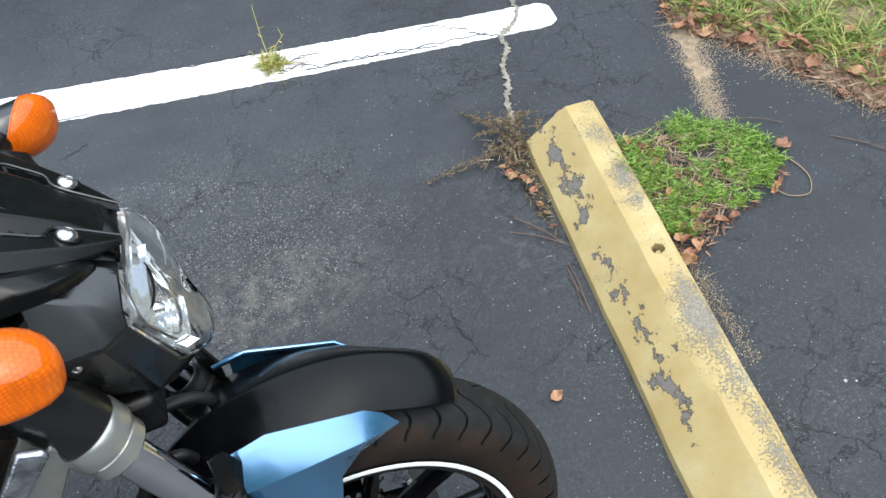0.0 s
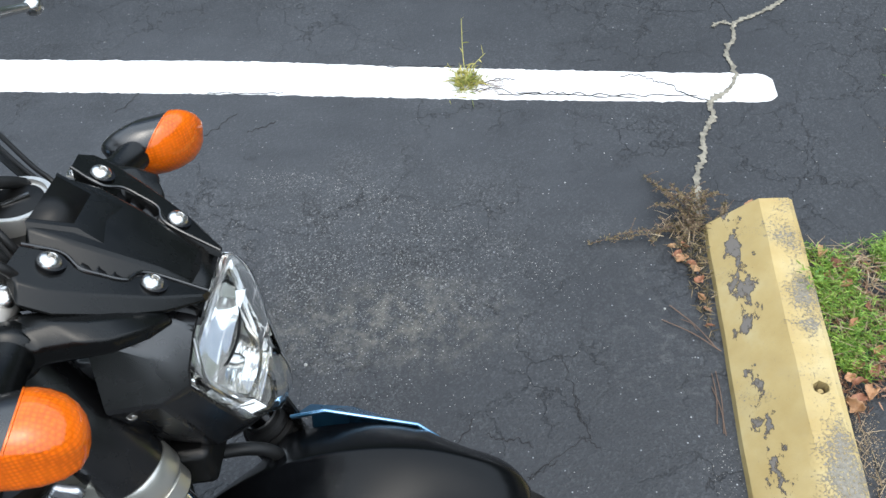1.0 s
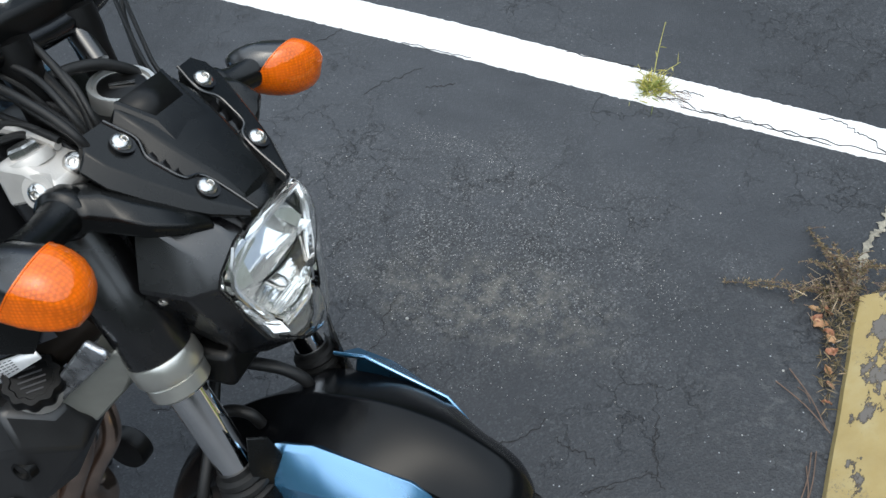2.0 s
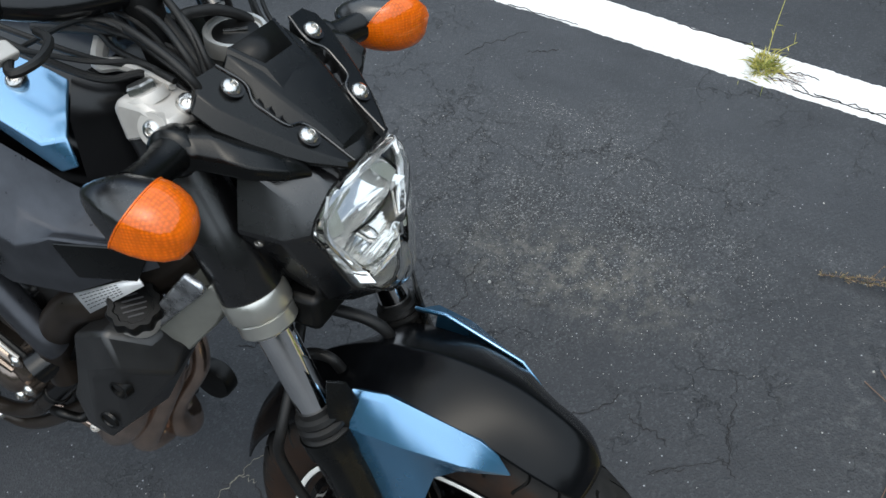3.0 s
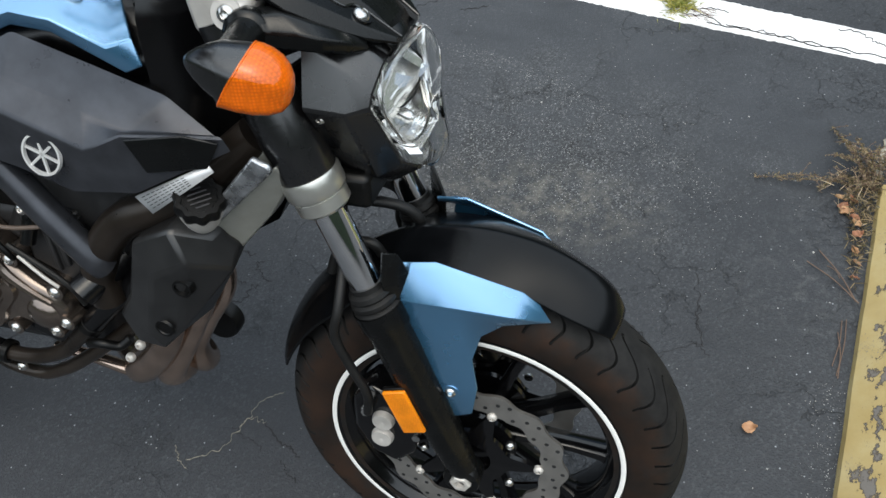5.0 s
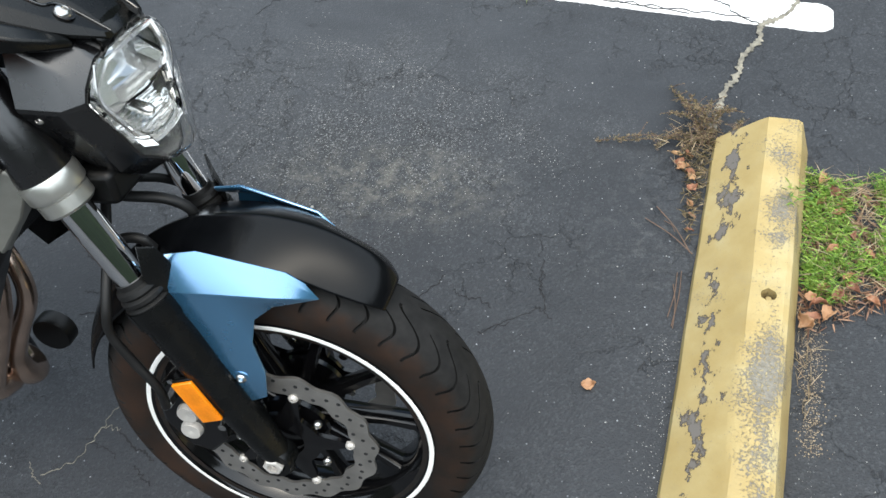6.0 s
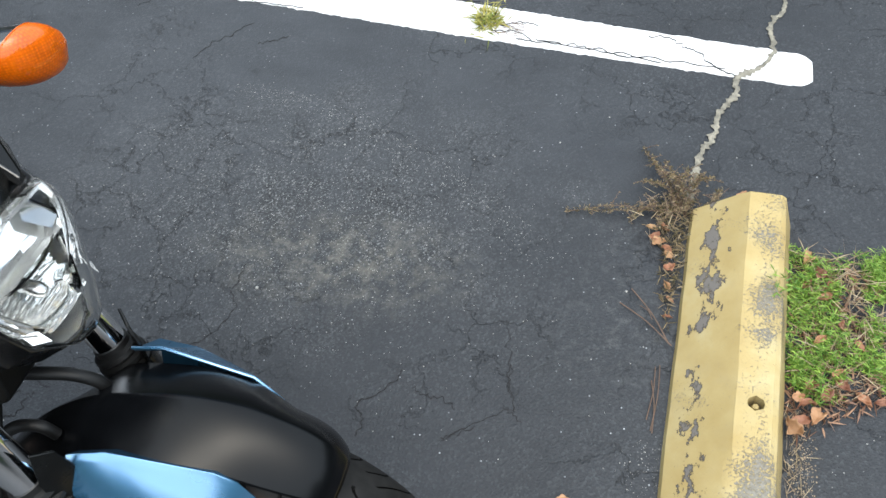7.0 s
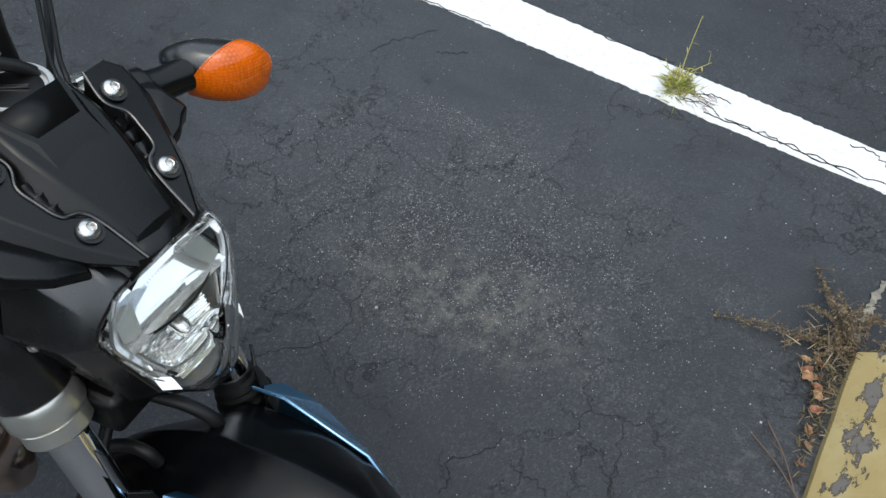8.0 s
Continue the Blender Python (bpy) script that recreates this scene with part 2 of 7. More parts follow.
def peeling_paint():
    """Yellow paint, sun-bleached, flaked off to grey concrete in ragged islands and scuffed thin along the back."""
    m, b, ln = principled("peeling_yellow_paint")
    paint = ramp(m, noise_of(m, 9, 5), [(0.3, (0.36, 0.262, 0.095)), (0.55, (0.42, 0.325, 0.14)), (0.75, (0.47, 0.40, 0.22))])
    bare = ramp(m, noise_of(m, 120, 4, 0.7), [(0.3, (0.085, 0.082, 0.078)), (0.7, (0.22, 0.215, 0.205))])
    co = m.node_tree.nodes.new("ShaderNodeTexCoord").outputs["Object"]
    sep = m.node_tree.nodes.new("ShaderNodeSeparateXYZ")
    ln.new(co, sep.inputs[0])

    def band(x, w):
        d = maths(m, "ABSOLUTE", maths(m, "SUBTRACT", sep.outputs["X"], x))
        return ramp(m, d, [(0.0, (1,) * 3), (w, (0,) * 3)])

    flake = noise_of(m, 24, 8, 0.68, stretch=(1.25, 0.8, 1.0))
    worn_end = ramp(m, sep.outputs["Y"], [(0.62, (0.25,) * 3), (0.86, (1,) * 3)])
    flake = maths(m, "ADD", flake, maths(m, "MULTIPLY", maths(m, "MULTIPLY", band(0.046, 0.042), worn_end), 0.215))
    flake = maths(m, "SUBTRACT", flake, 0.055)
    flake = maths(m, "ADD", flake, maths(m, "MULTIPLY", maths(m, "SUBTRACT", noise_of(m, 3.5, 2), 0.5), 0.30))
    chip = ramp(m, flake, [(0.640, (0,) * 3), (0.648, (1,) * 3)])
    # bare concrete, its brown-dark rim painting in the shade of the paint's edge
    floor_of_chip = ramp(m, flake, [(0.650, (0.055, 0.042, 0.030)), (0.700, (0.165, 0.150, 0.135))])
    zone = ramp(m, maths(m, "ADD", maths(m, "MULTIPLY", band(0.150, 0.07), 0.22), noise_of(m, 5.5, 3)), [(0.56, (0.0,) * 3), (0.80, (1.0,) * 3)])
    speckle = maths(m, "ADD", noise_of(m, 210, 6, 0.75), maths(m, "MULTIPLY", zone, 0.24))
    scuffed = ramp(m, speckle, [(0.64, (0,) * 3), (0.70, (1,) * 3)])
    worn = maths(m, "MAXIMUM", chip, maths(m, "MULTIPLY", scuffed, 0.85))
    tick = ramp(m, noise_of(m, 30, 6, 0.75, stretch=(1.0, 5.0, 1.0)), [(0.70, (0,) * 3), (0.73, (0.8,) * 3)])
    paint = mix(m, tick, paint, (0.13, 0.10, 0.06))
    stain = ramp(m, noise_of(m, 14, 7, 0.7), [(0.5, (0,) * 3), (0.8, (0.5,) * 3)])
    paint = mix(m, stain, paint, (0.36, 0.29, 0.15))
    ln.new(mix(m, chip, mix(m, maths(m, "MULTIPLY", scuffed, 0.85), paint, bare), floor_of_chip), b.inputs["Base Color"])
    b.inputs["Roughness"].default_value = 0.65
    bump(m, b, maths(m, "ADD", maths(m, "MULTIPLY", worn, -0.6), maths(m, "MULTIPLY", noise_of(m, 150, 4), 0.4)), 0.7, 0.0025)
    return m


def leafy(name, a, c, trans=0.3):
    m, b, ln = principled(name)
    rnd = m.node_tree.nodes.new("ShaderNodeNewGeometry").outputs["Random Per Island"]
    ln.new(ramp(m, rnd, [(0.0, a), (1.0, c)]), b.inputs["Base Color"])
    b.inputs["Roughness"].default_value = 0.55
    b.inputs["Subsurface Weight"].default_value = trans * 0.3
    b.inputs["Subsurface Radius"].default_value = (0.003, 0.004, 0.001)
    return m


def litter_leaf():
    m, b, ln = principled("dry_leaf")
    rnd = m.node_tree.nodes.new("ShaderNodeObjectInfo").outputs["Random"]
    base = ramp(m, rnd, [(0.0, (0.16, 0.055, 0.035)), (0.35, (0.30, 0.12, 0.065)), (0.65, (0.40, 0.20, 0.10)), (0.85, (0.46, 0.29, 0.14)), (1.0, (0.13, 0.03, 0.025))])
    ln.new(mix(m, 0.35, base, ramp(m, noise_of(m, 90, 4), [(0.3, (0.09, 0.045, 0.025)), (0.7, (0.42, 0.25, 0.14))])), b.inputs["Base Color"])
    b.inputs["Roughness"].default_value = 0.6
    return m


ASPHALT, ROADPAINT, PEELING = asphalt(), road_paint(), peeling_paint()
DARKCRACK = surf("dark_crack", (0.012, 0.012, 0.013), 0.9, relief=0)
FILLER = surf("sandy_crack_filler", (0.22, 0.205, 0.165), 0.9, vary=0.45, scale=60, grain=500, relief=0.8, depth=0.002)
SANDY = surf("sandy_soil", (0.25, 0.19, 0.125), 0.95, vary=0.4, scale=50, grain=300, relief=0.9, depth=0.003)
GREEN = leafy("fresh_green_leaves", (0.06, 0.16, 0.014), (0.32, 0.46, 0.08))
GRASS = leafy("mixed_grass", (0.10, 0.21, 0.025), (0.42, 0.40, 0.13))
DRYWEED = leafy("dry_weed", (0.055, 0.050, 0.022), (0.25, 0.185, 0.10))
STRAW = leafy("straw", (0.24, 0.17, 0.10), (0.42, 0.34, 0.22))
TWIG = surf("red_brown_twig", (0.13, 0.085, 0.06), 0.8)
LEAF = litter_leaf()
THATCH = leafy("reddish_thatch", (0.10, 0.045, 0.028), (0.34, 0.20, 0.12), 0)
SANDGRAIN = leafy("sand_grains", (0.17, 0.125, 0.08), (0.40, 0.32, 0.21), 0)
CHIP = leafy("pale_stone_chips", (0.08, 0.08, 0.078), (0.42, 0.42, 0.40), 0)
LINEWEED = leafy("yellow_green_weed", (0.15, 0.19, 0.03), (0.50, 0.44, 0.12))


# ---- mesh helpers ----
def part(name, bm, material, parent=None, label="", smooth=40, bevel=0.0, solid=0.0, sub=0):
    me = bpy.data.meshes.new(name)
    bmesh.ops.recalc_face_normals(bm, faces=bm.faces)
    bm.to_mesh(me)
    bm.free()
    me.materials.append(material)
    me.shade_smooth()
    me.set_sharp_from_angle(angle=radians(smooth))
    ob = new(name, me)
    if parent:
        ob.parent = parent
    if solid:
        k = ob.modifiers.new("thickness", "SOLIDIFY")
        k.thickness, k.offset = solid, -1
    if bevel:
        k = ob.modifiers.new("edge", "BEVEL")
        k.width, k.segments, k.limit_method, k.angle_limit = bevel, 2, "ANGLE", radians(25)
    if sub:
        k = ob.modifiers.new("round", "SUBSURF")
        k.levels = k.render_levels = sub
    return tagged(ob, label)


def box(x0, x1, y0, y1, z0, z1, m=None):
    bm = bmesh.new()
    bmesh.ops.create_cube(bm, size=1)
    bm.transform(Matrix.Translation(((x0 + x1) / 2, (y0 + y1) / 2, (z0 + z1) / 2)) @ Matrix.Diagonal((x1 - x0, y1 - y0, z1 - z0, 1)))
    if m:
        bm.transform(m)
    return bm


def loft(rows, closed=False, caps=False, bm=None):
    bm = bm or bmesh.new()
    vs = [[bm.verts.new(p) for p in r] for r in rows]
    n = len(rows[0])
    for a, b in zip(vs, vs[1:]):
        for j in range(n if closed else n - 1):
            bm.faces.new((a[j], a[(j + 1) % n], b[(j + 1) % n], b[j]))
    if caps:
        bm.faces.new(vs[0])
        bm.faces.new(vs[-1])
    return bm


def spin(profile, seg=64, at=(0, 0, 0), axis=(0, 1, 0), bm=None):
    """A profile of (radius, along) turned about an axis through a point."""
    q = Vector((0, 1, 0)).rotation_difference(Vector(axis).normalized()).to_matrix()
    at = Vector(at)
    rows = []
    for r, h in profile:
        rows.append([at + q @ Vector((r * math.cos(2 * math.pi * i / seg), h, r * math.sin(2 * math.pi * i / seg))) for i in range(seg)])
    return loft(rows, closed=True, bm=bm)


def rod(a, b, profile, seg=24, bm=None):
    """Turned about the line a to b; profile of (radius, share of the way)."""
    a, b = Vector(a), Vector(b)
    d = b - a
    return spin([(max(r, 1e-5), s * d.length) for r, s in profile], seg, a, d, bm)


def smooth_path(points, steps=6):
    pts = [Vector(p) for p in points]
    pts = [pts[0] * 2 - pts[1]] + pts + [pts[-1] * 2 - pts[-2]]
    out = []
    for p0, p1, p2, p3 in zip(pts, pts[1:], pts[2:], pts[3:]):
        for i in range(steps):
            t = i / steps
            out.append(0.5 * (2 * p1 + (p2 - p0) * t + (2 * p0 - 5 * p1 + 4 * p2 - p3) * t * t + (3 * p1 - p0 - 3 * p2 + p3) * t ** 3))
    return out + [pts[-2]]


def tube(points, r, seg=10, steps=6, bm=None):
    path = smooth_path(points, steps)
    rows, side = [], None
    for i, p in enumerate(path):
        d = (path[min(i + 1, len(path) - 1)] - path[max(i - 1, 0)]).normalized()
        side = (side - d * side.dot(d)).normalized() if side else d.orthogonal().normalized()
        up = d.cross(side)
        rr = r(i / (len(path) - 1)) if callable(r) else r
        rows.append([p + rr * (math.cos(2 * math.pi * k / seg) * side + math.sin(2 * math.pi * k / seg) * up) for k in range(seg)])
    return loft(rows, closed=True, caps=True, bm=bm)


def faces(verts, polys, mirrored=False):
    bm = bmesh.new()
    vs = [bm.verts.new((x, -y if mirrored else y, z)) for x, y, z in verts]
    for p in polys:
        bm.faces.new([vs[i] for i in p])
    return bm


def slab(outline, y0, y1, bm=None):
    """An outline of (x, z) carried from y0 to y1."""
    return loft([[(x, y0, z) for x, z in outline], [(x, y1, z) for x, z in outline]], closed=True, caps=True, bm=bm)


def bolt(at, axis, r, parent, name="bolt", mat=None):
    """A button-head screw with a hexagon socket."""
    at, axis = Vector(at), Vector(axis).normalized()
    head = part(name, rod(at - axis * 0.004, at + axis * r * 0.6, [(0, 0), (r, 0), (r, 0.35), (r * 0.9, 0.62), (r * 0.72, 0.82), (r * 0.42, 0.93), (r * 0.37, 0.90), (r * 0.34, 0.50), (0, 0.45)], 24), mat or STEEL, parent)
    return head


# ---- ground ----
def ground():
    bm = bmesh.new()
    xs = [-150, -20, -4, -1.6, 0, 1.6, 4, 20, 150]
    rows = [[(x, y + 1, 0) for x in xs] for y in xs]
    return tagged(part("ground", loft(rows, bm=bm), ASPHALT), "dark sealed asphalt parking lot with a worn gritty patch", "ground", kind="structure")


def line_near(x):
    return 1.996 + (0.765 - x) * 0.0975 - 0.009 * max(0.0, 1 - ((x - 0.2) / 0.8) ** 2)


def line_width(x):
    return min(0.15, 0.119 + 0.024 * (0.5 - x))


def painted_line():
    """The bay's white line: ragged sprayed edges, rounded end, 3 mm of paint."""
    bm = bmesh.new()
    rows = []
    n = 700
    for i in range(n + 1):
        x = -5.2 + 5.97 * i / n
        rag = 0.004 * noise.noise((x * 22, 0, 0)) + 0.0045 * noise.noise((x * 80, 5, 0))
        rag2 = 0.004 * noise.noise((x * 22, 9, 0)) + 0.0045 * noise.noise((x * 80, 15, 0))
        end = max(0.0, (x - 0.735) / 0.035)
        inset = 0.022 * end * end
        y0 = line_near(x) + rag + inset
        y1 = line_near(x) + line_width(x) + rag2 - inset
        rows.append([(x, y0, 0.0002), (x, y0 + 0.003, 0.0028), (x, (y0 + y1) / 2, 0.003), (x, y1 - 0.003, 0.0028), (x, y1, 0.0002)])
    ob = part("painted_line", loft(rows, bm=bm), ROADPAINT)
    return tagged(ob, "white painted parking bay line cracked and ragged-edged on asphalt", "road marking", kind="structure")


def ribbon(points, width, z, jitter, seed, steps=10, bm=None):
    """A flat, uneven strip along a path on the ground."""
    path = smooth_path([(x, y, 0) for x, y in points], steps)
    bm = bm or bmesh.new()
    rows = []
    for i, p in enumerate(path):
        d = (path[min(i + 1, len(path) - 1)] - path[max(i - 1, 0)]).normalized()
        s = Vector((-d.y, d.x, 0))
        w = width * (0.35 + 1.1 * abs(noise.noise((i * 0.31, seed, 0))))
        if i in (0, len(path) - 1):
            w *= 0.1
        c = p + s * jitter * (noise.noise((i * 0.27, seed + 7, 0)) + 0.22 * noise.noise((i * 0.8, seed + 3, 0)))
        w *= 1 + 0.5 * noise.noise((i * 0.8, seed + 1, 4))
        rows.append([c - s * w, c - s * w * 0.4 + Vector((0, 0, z * 0.6)), c + s * w * 0.4 + Vector((0, 0, z * 0.6)), c + s * w])
    for r in rows:
        for v in r:
            v.z += z
    return loft(rows, bm=bm)


def cracks():
    main = [(0.90, 2.45), (0.832, 2.392), (0.771, 2.357), (0.718, 2.325), (0.704, 2.26), (0.673, 2.20), (0.682, 2.115), (0.654, 2.048), (0.60, 2.003), (0.596, 1.943), (0.563, 1.883), (0.55, 1.803), (0.526, 1.747), (0.517, 1.674), (0.506, 1.60)]
    ob = part("filled_crack", ribbon(main, 0.0125, 0.0034, 0.0075, 3, 16), FILLER)
    tagged(ob, "sandy grey filler in a wide asphalt crack", "crack", kind="structure")
    part("crack_side", ribbon([(0.715, 2.32), (0.69, 2.335), (0.665, 2.328), (0.66, 2.315)], 0.009, 0.0034, 0.008, 8, 14), FILLER, ob)
    hair = [
        ([(0.60, 2.005), (0.545, 2.034), (0.50, 2.083), (0.47, 2.092)], 0.0022, 0.0056),
        ([(0.05, 2.073), (0.16, 2.066), (0.28, 2.052), (0.42, 2.03)], 0.0024, 0.0056),
        ([(-0.02, 2.10), (0.05, 2.10), (0.09, 2.075)], 0.0018, 0.0056),
        ([(0.10, 2.078), (0.17, 2.07), (0.24, 2.064), (0.33, 2.05), (0.45, 2.04), (0.57, 2.028)], 0.0020, 0.0056),
        ([(0.38, 2.125), (0.44, 2.12), (0.47, 2.092)], 0.0016, 0.0056),
        ([(-0.30, 2.224), (-0.18, 2.214), (-0.07, 2.205)], 0.0012, 0.0056),
        ([(-0.78, 2.146), (-0.66, 2.137), (-0.55, 2.127)], 0.0012, 0.0056),
        ([(0.0, 2.12), (0.06, 2.14), (0.10, 2.13)], 0.0016, 0.0056),
        ([(-1.04, 2.085), (-1.0, 2.14), (-0.995, 2.206)], 0.0026, 0.0012),
        ([(-0.79, 1.90), (-0.758, 1.961), (-0.72, 2.0), (-0.674, 2.058)], 0.0026, 0.0012),
        ([(-0.63, 1.975), (-0.60, 1.99), (-0.554, 2.012)], 0.0028, 0.0012),
        ([(-0.06, 0.96), (-0.055, 1.0), (-0.075, 1.02), (-0.03, 1.06), (0.0, 1.11)], 0.0022, 0.0012),
        ([(0.225, 1.06), (0.205, 1.12), (0.195, 1.18), (0.18, 1.24)], 0.0014, 0.0012),
        ([(0.10, 0.98), (0.16, 1.03), (0.225, 1.07)], 0.0012, 0.0012),
        ([(-0.40, 1.30), (-0.41, 1.23), (-0.39, 1.17), (-0.43, 1.10)], 0.0018, 0.0012),
        ([(-0.43, 1.10), (-0.50, 1.05), (-0.53, 0.98)], 0.0014, 0.0012),
        ([(0.73, 2.30), (0.69, 2.44), (0.66, 2.40)], 0.0014, 0.0012),
        ([(0.5, 2.42), (0.6, 2.40), (0.65, 2.40)], 0.0010, 0.0012),
        ([(-0.604, 0.606), (-0.581, 0.596), (-0.551, 0.59), (-0.521, 0.582)], 0.0016, 0.0012),
        ([(-0.544, 0.634), (-0.503, 0.608), (-0.472, 0.602), (-0.446, 0.585)], 0.0030, 0.0012),
        ([(-0.48, 0.57), (-0.464, 0.565), (-0.452, 0.552), (-0.427, 0.548)], 0.0026, 0.0012),
        ([(-0.857, 1.022), (-0.813, 1.005), (-0.773, 0.998)], 0.0030, 0.0012),
        ([(-0.759, 0.978), (-0.741, 0.992)], 0.0022, 0.0012),
        ([(-0.759, 0.978), (-0.743, 0.964), (-0.72, 0.947), (-0.699, 0.942)], 0.0026, 0.0012),
        ([(-0.797, 0.921), (-0.772, 0.923), (-0.753, 0.923)], 0.0024, 0.0012),
        ([(-0.776, 0.862), (-0.737, 0.881), (-0.738, 0.912), (-0.723, 0.927)], 0.0026, 0.0012),
        ([(0.204, 1.072), (0.218, 1.058), (0.242, 1.043)], 0.0022, 0.0012),
        ([(0.023, 1.073), (0.05, 1.065), (0.084, 1.063), (0.114, 1.048)], 0.0020, 0.0012),
        ([(0.099, 0.987), (0.126, 0.999), (0.159, 1.019)], 0.0014, 0.0012),
        ([(0.199, 1.159), (0.20, 1.128), (0.215, 1.088)], 0.0018, 0.0012),
    ]
    for k, (pts, w, z) in enumerate(hair):
        part("hairline_crack", ribbon(pts, w, z * 0.6, 0.012, 20 + k, 12), DARKCRACK, ob, "dark hairline crack")
    for k, pts in enumerate(([(-0.695, 0.534), (-0.678, 0.517), (-0.666, 0.506), (-0.645, 0.498)], [(-0.657, 0.513), (-0.624, 0.537), (-0.599, 0.561), (-0.591, 0.597), (-0.581, 0.63), (-0.559, 0.634), (-0.544, 0.634)], [(-0.581, 0.63), (-0.58, 0.66), (-0.56, 0.69), (-0.54, 0.705)])):
        part("pale_crack", ribbon(pts, 0.0016, 0.001, 0.008, 44 + k, 10), FILLER, ob)
    return ob


def surroundings():
    """Added dark ring, like trees or walls, far outside the view: blocks low sky, shapes reflections."""
    rows = [[], []]
    for i in range(97):
        a = 2 * math.pi * i / 96
        h = 4.6 + 1.7 * noise.noise((math.cos(a) * 3, math.sin(a) * 3, 2)) + 1.2 * noise.noise((math.cos(a) * 11, math.sin(a) * 11, 5))
        rows[0].append((13 * math.cos(a), 1 + 13 * math.sin(a), -0.05))
        rows[1].append((13.6 * math.cos(a), 1 + 13.6 * math.sin(a), h))
    tagged(part("backdrop", loft(rows), surf("unseen_dark_ring", (0.035, 0.05, 0.025), 0.9, vary=0.5, scale=1.5, grain=12, relief=0)), "unseen dark ring added round the lot to shape reflections", "trees", kind="structure")


ground()
surroundings()
painted_line()
cracks()


# ---- wheel stop ----
def wheel_stop():
    """A cast parking stop: sloped front, flat top, steep back, chipped edges, and an anchor hole through the top."""
    ys = [1.583 - 0.018 * i for i in range(103)]
    hole_y, hole_x, r = 1.117, 0.137, 0.0145
    prof = [(0.002, 0.0), (0.006, 0.016), (0.09, 0.090), (0.104, 0.099), (0.135, 0.1015), (0.164, 0.1), (0.175, 0.093), (0.203, 0.004), (0.203, 0.0)]
    bm = bmesh.new()
    rows = []
    for y in ys:
        rows.append([(x + 0.0022 * noise.noise((y * 9, x * 30, 1)), y, max(0, z + 0.0025 * noise.noise((y * 7, x * 25, 4)))) for x, z in prof])
    rows[0] = [(x, y - 0.004, z) for x, y, z in rows[0]]
    lo = min(range(len(ys)), key=lambda i: abs(ys[i] - (hole_y + 0.018)))
    vs = [[bm.verts.new(p) for p in row] for row in rows]
    for i in range(len(vs) - 1):
        for j in range(len(prof) - 1):
            if lo <= i < lo + 2 and j in (3, 4):
                continue
            bm.faces.new((vs[i][j], vs[i][j + 1], vs[i + 1][j + 1], vs[i + 1][j]))
    rim = [vs[lo][3], vs[lo][4], vs[lo][5], vs[lo + 1][5], vs[lo + 2][5], vs[lo + 2][4], vs[lo + 2][3], vs[lo + 1][3]]
    cy = ys[lo + 1]

    def ring(z, rr):
        out = []
        for v in rim:
            d = Vector((v.co.x - hole_x, v.co.y - cy, 0)).normalized()
            out.append(bm.verts.new((hole_x + rr * d.x, cy + rr * d.y, z)))
        return out

    a, b = ring(0.1012, r), ring(0.03, r * 0.9)
    for k in range(8):
        bm.faces.new((rim[k], rim[(k + 1) % 8], a[(k + 1) % 8], a[k]))
        bm.faces.new((a[k], a[(k + 1) % 8], b[(k + 1) % 8], b[k]))
    bm.faces.new(b)
    bm.faces.new(vs[0])
    bm.faces.new(vs[-1])
    ob = part("wheel_stop", bm, PEELING, smooth=25)
    ob.location = (0.4566, 0.0, 0.0)
    ob.rotation_euler.z = -0.035
    part("anchor_pin", rod((hole_x + 0.002, cy, 0.02), (hole_x + 0.002, cy, 0.088), [(0, 0), (0.0075, 0), (0.0075, 0.9), (0.005, 1), (0, 1)], 12), PEELING, ob, "yellow-painted steel anchor pin sunk in the hole")
    return tagged(ob, "yellow concrete wheel stop with peeling paint lying on asphalt", "wheel stop")


wheel_stop()


# ---- motorcycle: x ahead, y to its left, z up, from the front axle; leaned on its stand, bars turned a little ----
bike = new("motorcycle")
left = Vector((-math.sin(radians(6.2)) * math.cos(radians(14.8)), math.cos(radians(6.2)) * math.cos(radians(14.8)), -math.sin(radians(14.8))))
upright = (Vector((0, 0, 1)) - left * left.z).normalized()
stand = Matrix((left.cross(upright), left, upright)).transposed().to_4x4()
stand.translation = (-0.073, 0.641, 0.298)
bike.matrix_world = stand
tagged(bike, "matte black and blue naked motorcycle parked on asphalt", "motorcycle")
BOTH = (-1, 1)


rng = random.Random(11)


